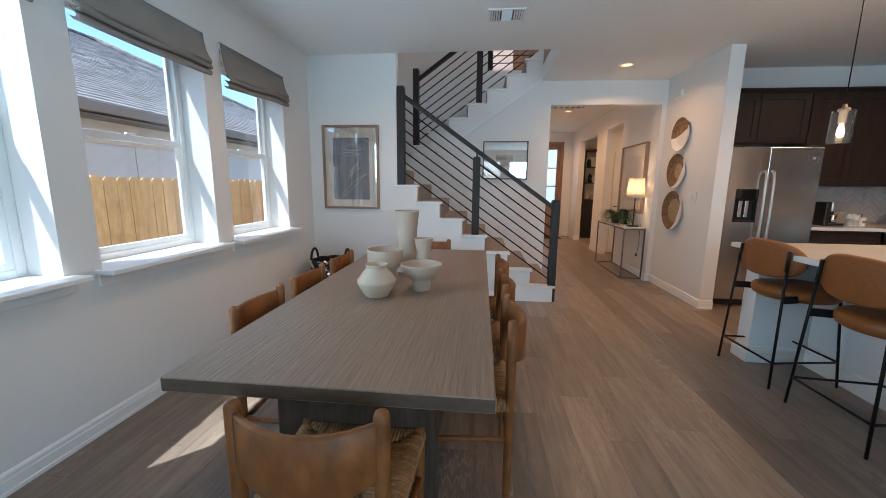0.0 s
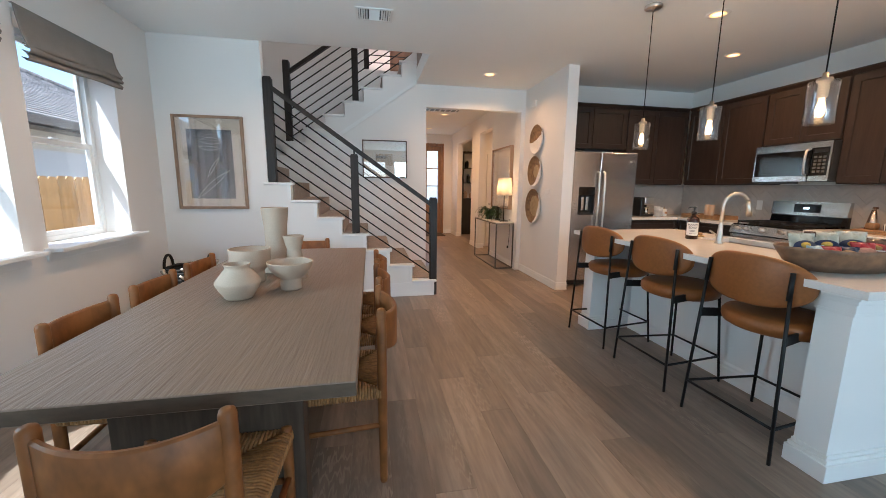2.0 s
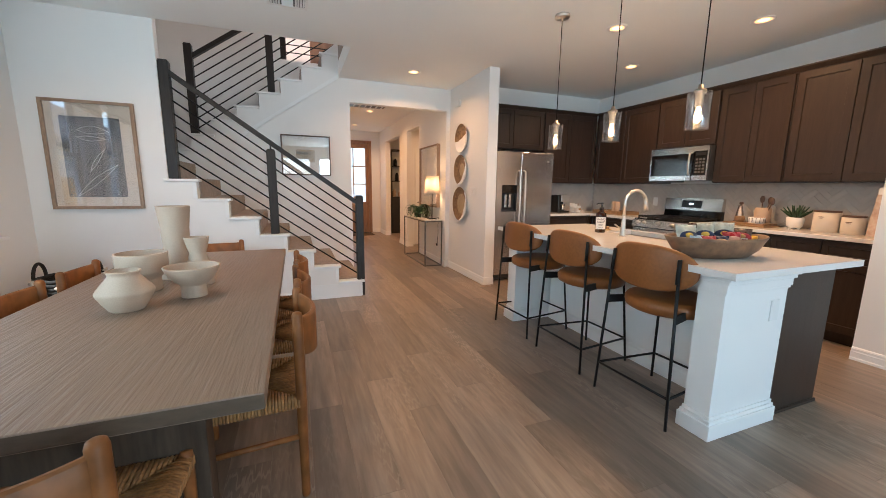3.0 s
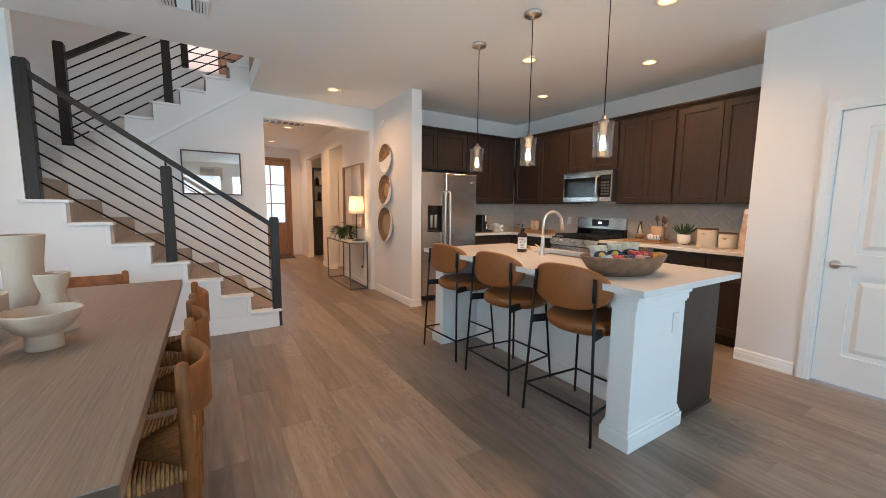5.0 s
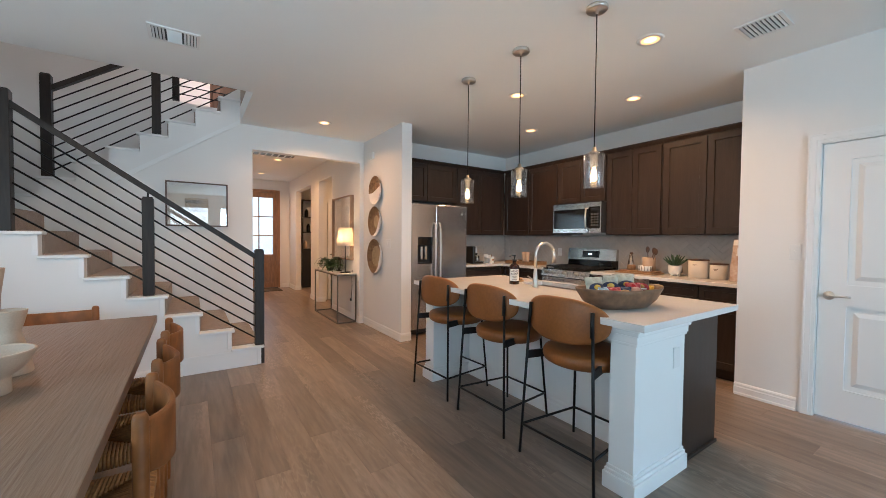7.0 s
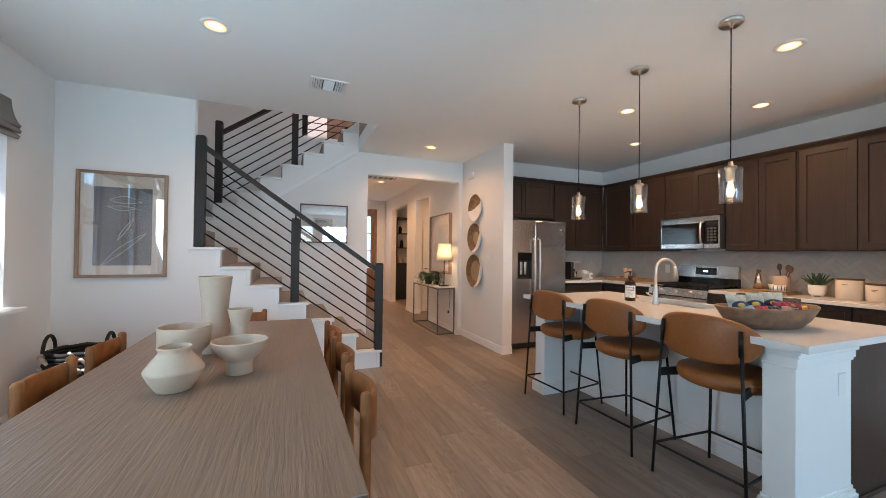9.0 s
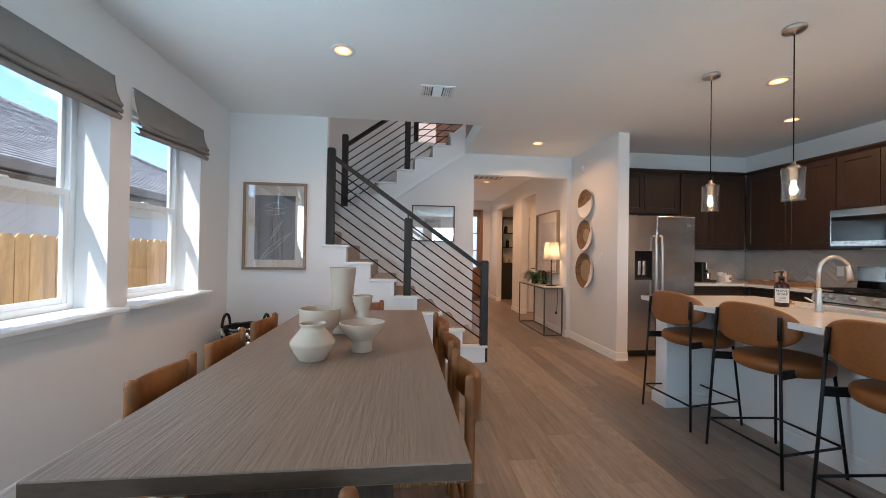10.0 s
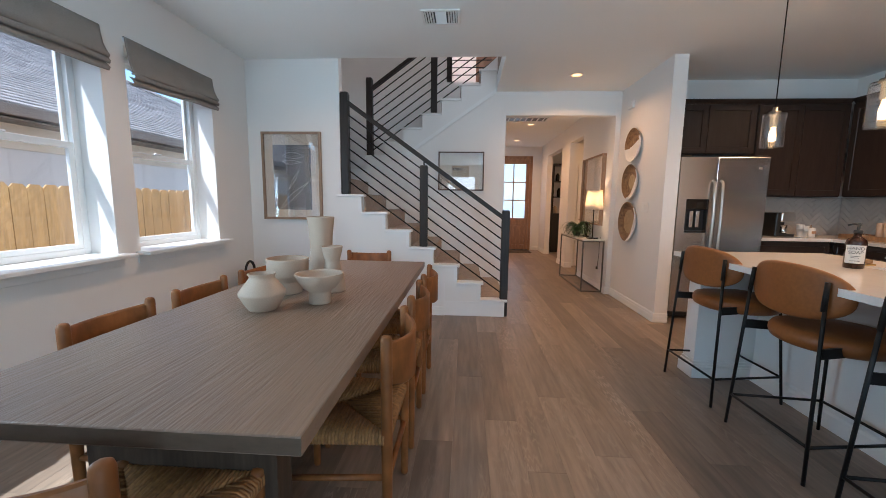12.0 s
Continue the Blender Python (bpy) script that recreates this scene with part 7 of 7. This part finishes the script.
pf = thing("photo_frame", pose(1.46, 7.13, 0.757, 0, -8, 0), "small white photo frame on the console", "photo frame")
part("frame", B((-0.008, 0.008, -0.075, 0.075, 0.0, 0.20), bev=0.002), M_WHITE, pf)
part("photo", B((-0.0095, -0.008, -0.05, 0.05, 0.04, 0.16)), mat("dark_photo", (0.12, 0.12, 0.13), 0.4, var=0.6, scale=30, tint=(0.4, 0.4, 0.4)), pf)
kn = thing("metal_sculpture", pose(1.43, 6.86, 0.757), "black looped metal sculpture on the console", "sculpture")
bm = bmesh.new()
for cy in (-0.03, 0.035):
    tube(bm, [(0, cy + 0.035 * math.cos(a), 0.12 + 0.10 * math.sin(a)) for a in [2 * math.pi * k / 20 for k in range(21)]], 0.008, seg=8)
box(bm, -0.03, 0.03, -0.06, 0.07, 0.0, 0.018)
part("loops", bm, M_BLACK, kn)

# ---- basket in the corner ----
M_SEADARK = mat("black_rope", (0.02, 0.018, 0.017), 0.8, var=0.2, bump=0.5, bump_scale=200)
M_SEALIGHT = mat("bleached_rope", (0.62, 0.57, 0.50), 0.85, var=0.1, bump=0.5, bump_scale=200)
bs = thing("woven_basket", pose(-2.50, 4.66, 0), "black woven basket with white rope knots and loop handles", "basket")
for k in range(17):
    z = 0.016 + 0.030 * k
    r = 0.19 + 0.022 * math.sin(math.pi * min(1, k / 16))
    bm = bmesh.new()
    tube(bm, [(r * math.cos(a), r * math.sin(a), z + 0.004 * math.sin(8 * a)) for a in [2 * math.pi * i / 40 for i in range(41)]], 0.017, seg=6)
    part("coil", bm, M_SEADARK, bs)
part("base", slab(lambda b: turned(b, [(0, 0), (0.19, 0), (0.19, 0.012), (0, 0.012)], seg=32)), M_SEADARK, bs)
rngb = random.Random(3)
for k in range(64):
    a = rngb.uniform(-2.6, 0.9)
    z = rngb.uniform(0.16, 0.53)
    r = 0.205
    bm = bmesh.new()
    tube(bm, [(r * math.cos(a), r * math.sin(a), z), ((r + 0.03) * math.cos(a + 0.03), (r + 0.03) * math.sin(a + 0.03), z + 0.012), ((r + 0.01) * math.cos(a + 0.13), (r + 0.01) * math.sin(a + 0.13), z - 0.022)], 0.012, seg=6)
    part("rope_knot", bm, M_SEALIGHT, bs)
for sgn in (-1, 1):
    bm = bmesh.new()
    tube(bm, [(sgn * 0.19 * 1.0, 0.085 * math.cos(a), 0.50 + 0.12 * math.sin(a)) for a in [math.pi * k / 14 for k in range(15)]], 0.013, seg=8)
    part("handle", bm, M_SEADARK, bs)

# ---- light from the windows behind ----
for i, (a, b, c, d) in enumerate(BACKWINS):
    if i == 0:
        continue
    l = new("window_sky_light", bpy.data.lights.new("window_sky_light", "AREA"))
    l.data.shape, l.data.size, l.data.size_y = "RECTANGLE", b - a - 0.14, d - c - 0.14
    l.data.energy, l.data.color = BACK_W * (b - a) * (d - c) * (0.72 if i == 1 else 0.30), (0.67, 0.88, 1.0)
    l.matrix_world = look(((a + b) / 2, YB - 0.04, (c + d) / 2), ((a + b) / 2, 0, (c + d) / 2))

# added fill lamp in the unseen west opening
pl_ = new("fill_opening_light", bpy.data.lights.new("fill_opening_light", "AREA"))
pl_.data.shape, pl_.data.size, pl_.data.size_y = "RECTANGLE", FILL_OPENING[1] - FILL_OPENING[0] - 0.2, 1.9
pl_.data.energy, pl_.data.color = FILL_OPENING_W * 4.0, (0.68, 0.86, 1.0)
pl_.data.spread = radians(125)
pl_.matrix_world = look((XL - 0.04, (FILL_OPENING[0] + FILL_OPENING[1]) / 2, 1.15), (-1.0, 1.3, ZC))   # aimed upwards to brighten the ceiling
# added warm fill lamp for the upper hall, in the unseen opening
ul_ = new("upper_hall_fill", bpy.data.lights.new("upper_hall_fill", "AREA"))
ul_.data.shape, ul_.data.size, ul_.data.size_y = "RECTANGLE", 3.2, 1.4
ul_.data.energy, ul_.data.color = 78.0, (1.0, 0.84, 0.77)
ul_.matrix_world = look((1.5, 9.58, Z2 + 1.6), (1.0, 7.0, Z2 + 0.8))

wl_ = new("side_window_sky_light", bpy.data.lights.new("side_window_sky_light", "AREA"))
wl_.data.shape, wl_.data.size, wl_.data.size_y = "RECTANGLE", 0.56, 1.25
wl_.data.energy, wl_.data.color, wl_.data.spread = SIDE_W, (0.72, 0.92, 1.0), radians(140)
wl_.matrix_world = look((XL - 0.01, 1.66, 1.56), (-0.9, 2.5, 2.35))   # sky and sunlit yard through the nearest side window

# ---- floor planks ----
planks = tagged(new("floor_planks"), "taupe brown oak-look vinyl plank floor", "floor", kind="structure")
PW, PL = 0.181, 1.50
rngk = random.Random(11)
cells = []
x = XL
col = 0
while x < XR + 0.1:
    off = (col * 0.57 + rngk.uniform(-0.12, 0.12)) % PL
    y = YB - 0.1 - off
    while y < YD + 0.1:
        y0, y1 = max(y, YB - 0.1), min(y + PL, YD + 0.1)
        if y1 - y0 > 0.02:
            cells.append((x, y0, min(PW, XR + 0.12 - x), y1 - y0))
        y += PL
    x += PW
    col += 1


def plank_mesh(w, ln):
    g = 0.0
    c = 0.0008
    bm = bmesh.new()
    lo = [bm.verts.new(p) for p in ((0, 0, -0.011), (w, 0, -0.011), (w, ln, -0.011), (0, ln, -0.011))]
    mi = [bm.verts.new(p) for p in ((g / 2, g / 2, -0.0012), (w - g / 2, g / 2, -0.0012), (w - g / 2, ln - g / 2, -0.0012), (g / 2, ln - g / 2, -0.0012))]
    hi = [bm.verts.new(p) for p in ((c, c, 0), (w - c, c, 0), (w - c, ln - c, 0), (c, ln - c, 0))]
    for a, b in ((lo, mi), (mi, hi)):
        for k in range(4):
            bm.faces.new((a[k], a[(k + 1) % 4], b[(k + 1) % 4], b[k]))
    bm.faces.new(hi)
    return bm


shared = {}
rest = []
cells.sort(key=lambda q: (q[0] + q[2] / 2 - 0.2) ** 2 + 0.5 * (q[1] + q[3] / 2 - 2.6) ** 2)
for i, (x, y, w, ln) in enumerate(cells):
    if i < 300:
        key = (round(w, 3), round(ln, 3))
        if key not in shared:
            shared[key] = finish(plank_mesh(w, ln), "plank", M_PLANK)
        o = new("plank", shared[key])
        o.parent = planks
        o.location = (x, y, 0)
    else:
        rest.append((x, y, w, ln))
verts, faces = [], []
for x, y, w, ln in rest:
    k = len(verts)
    c = 0.0008
    verts += [(x + c, y + c, 0), (x + w - c, y + c, 0), (x + w - c, y + ln - c, 0), (x + c, y + ln - c, 0), (x, y, -0.011), (x + w, y, -0.011), (x + w, y + ln, -0.011), (x, y + ln, -0.011)]
    faces += [(k, k + 1, k + 2, k + 3)] + [(k + 4 + j, k + 4 + (j + 1) % 4, k + (j + 1) % 4, k + j) for j in range(4)]
me = bpy.data.meshes.new("far_planks")
me.from_pydata(verts, [], faces)
me.materials.append(plank_mat("vinyl_plank_far", True))
fp = new("far_planks", me)
fp.parent = planks
fp["kind"] = "stuff"
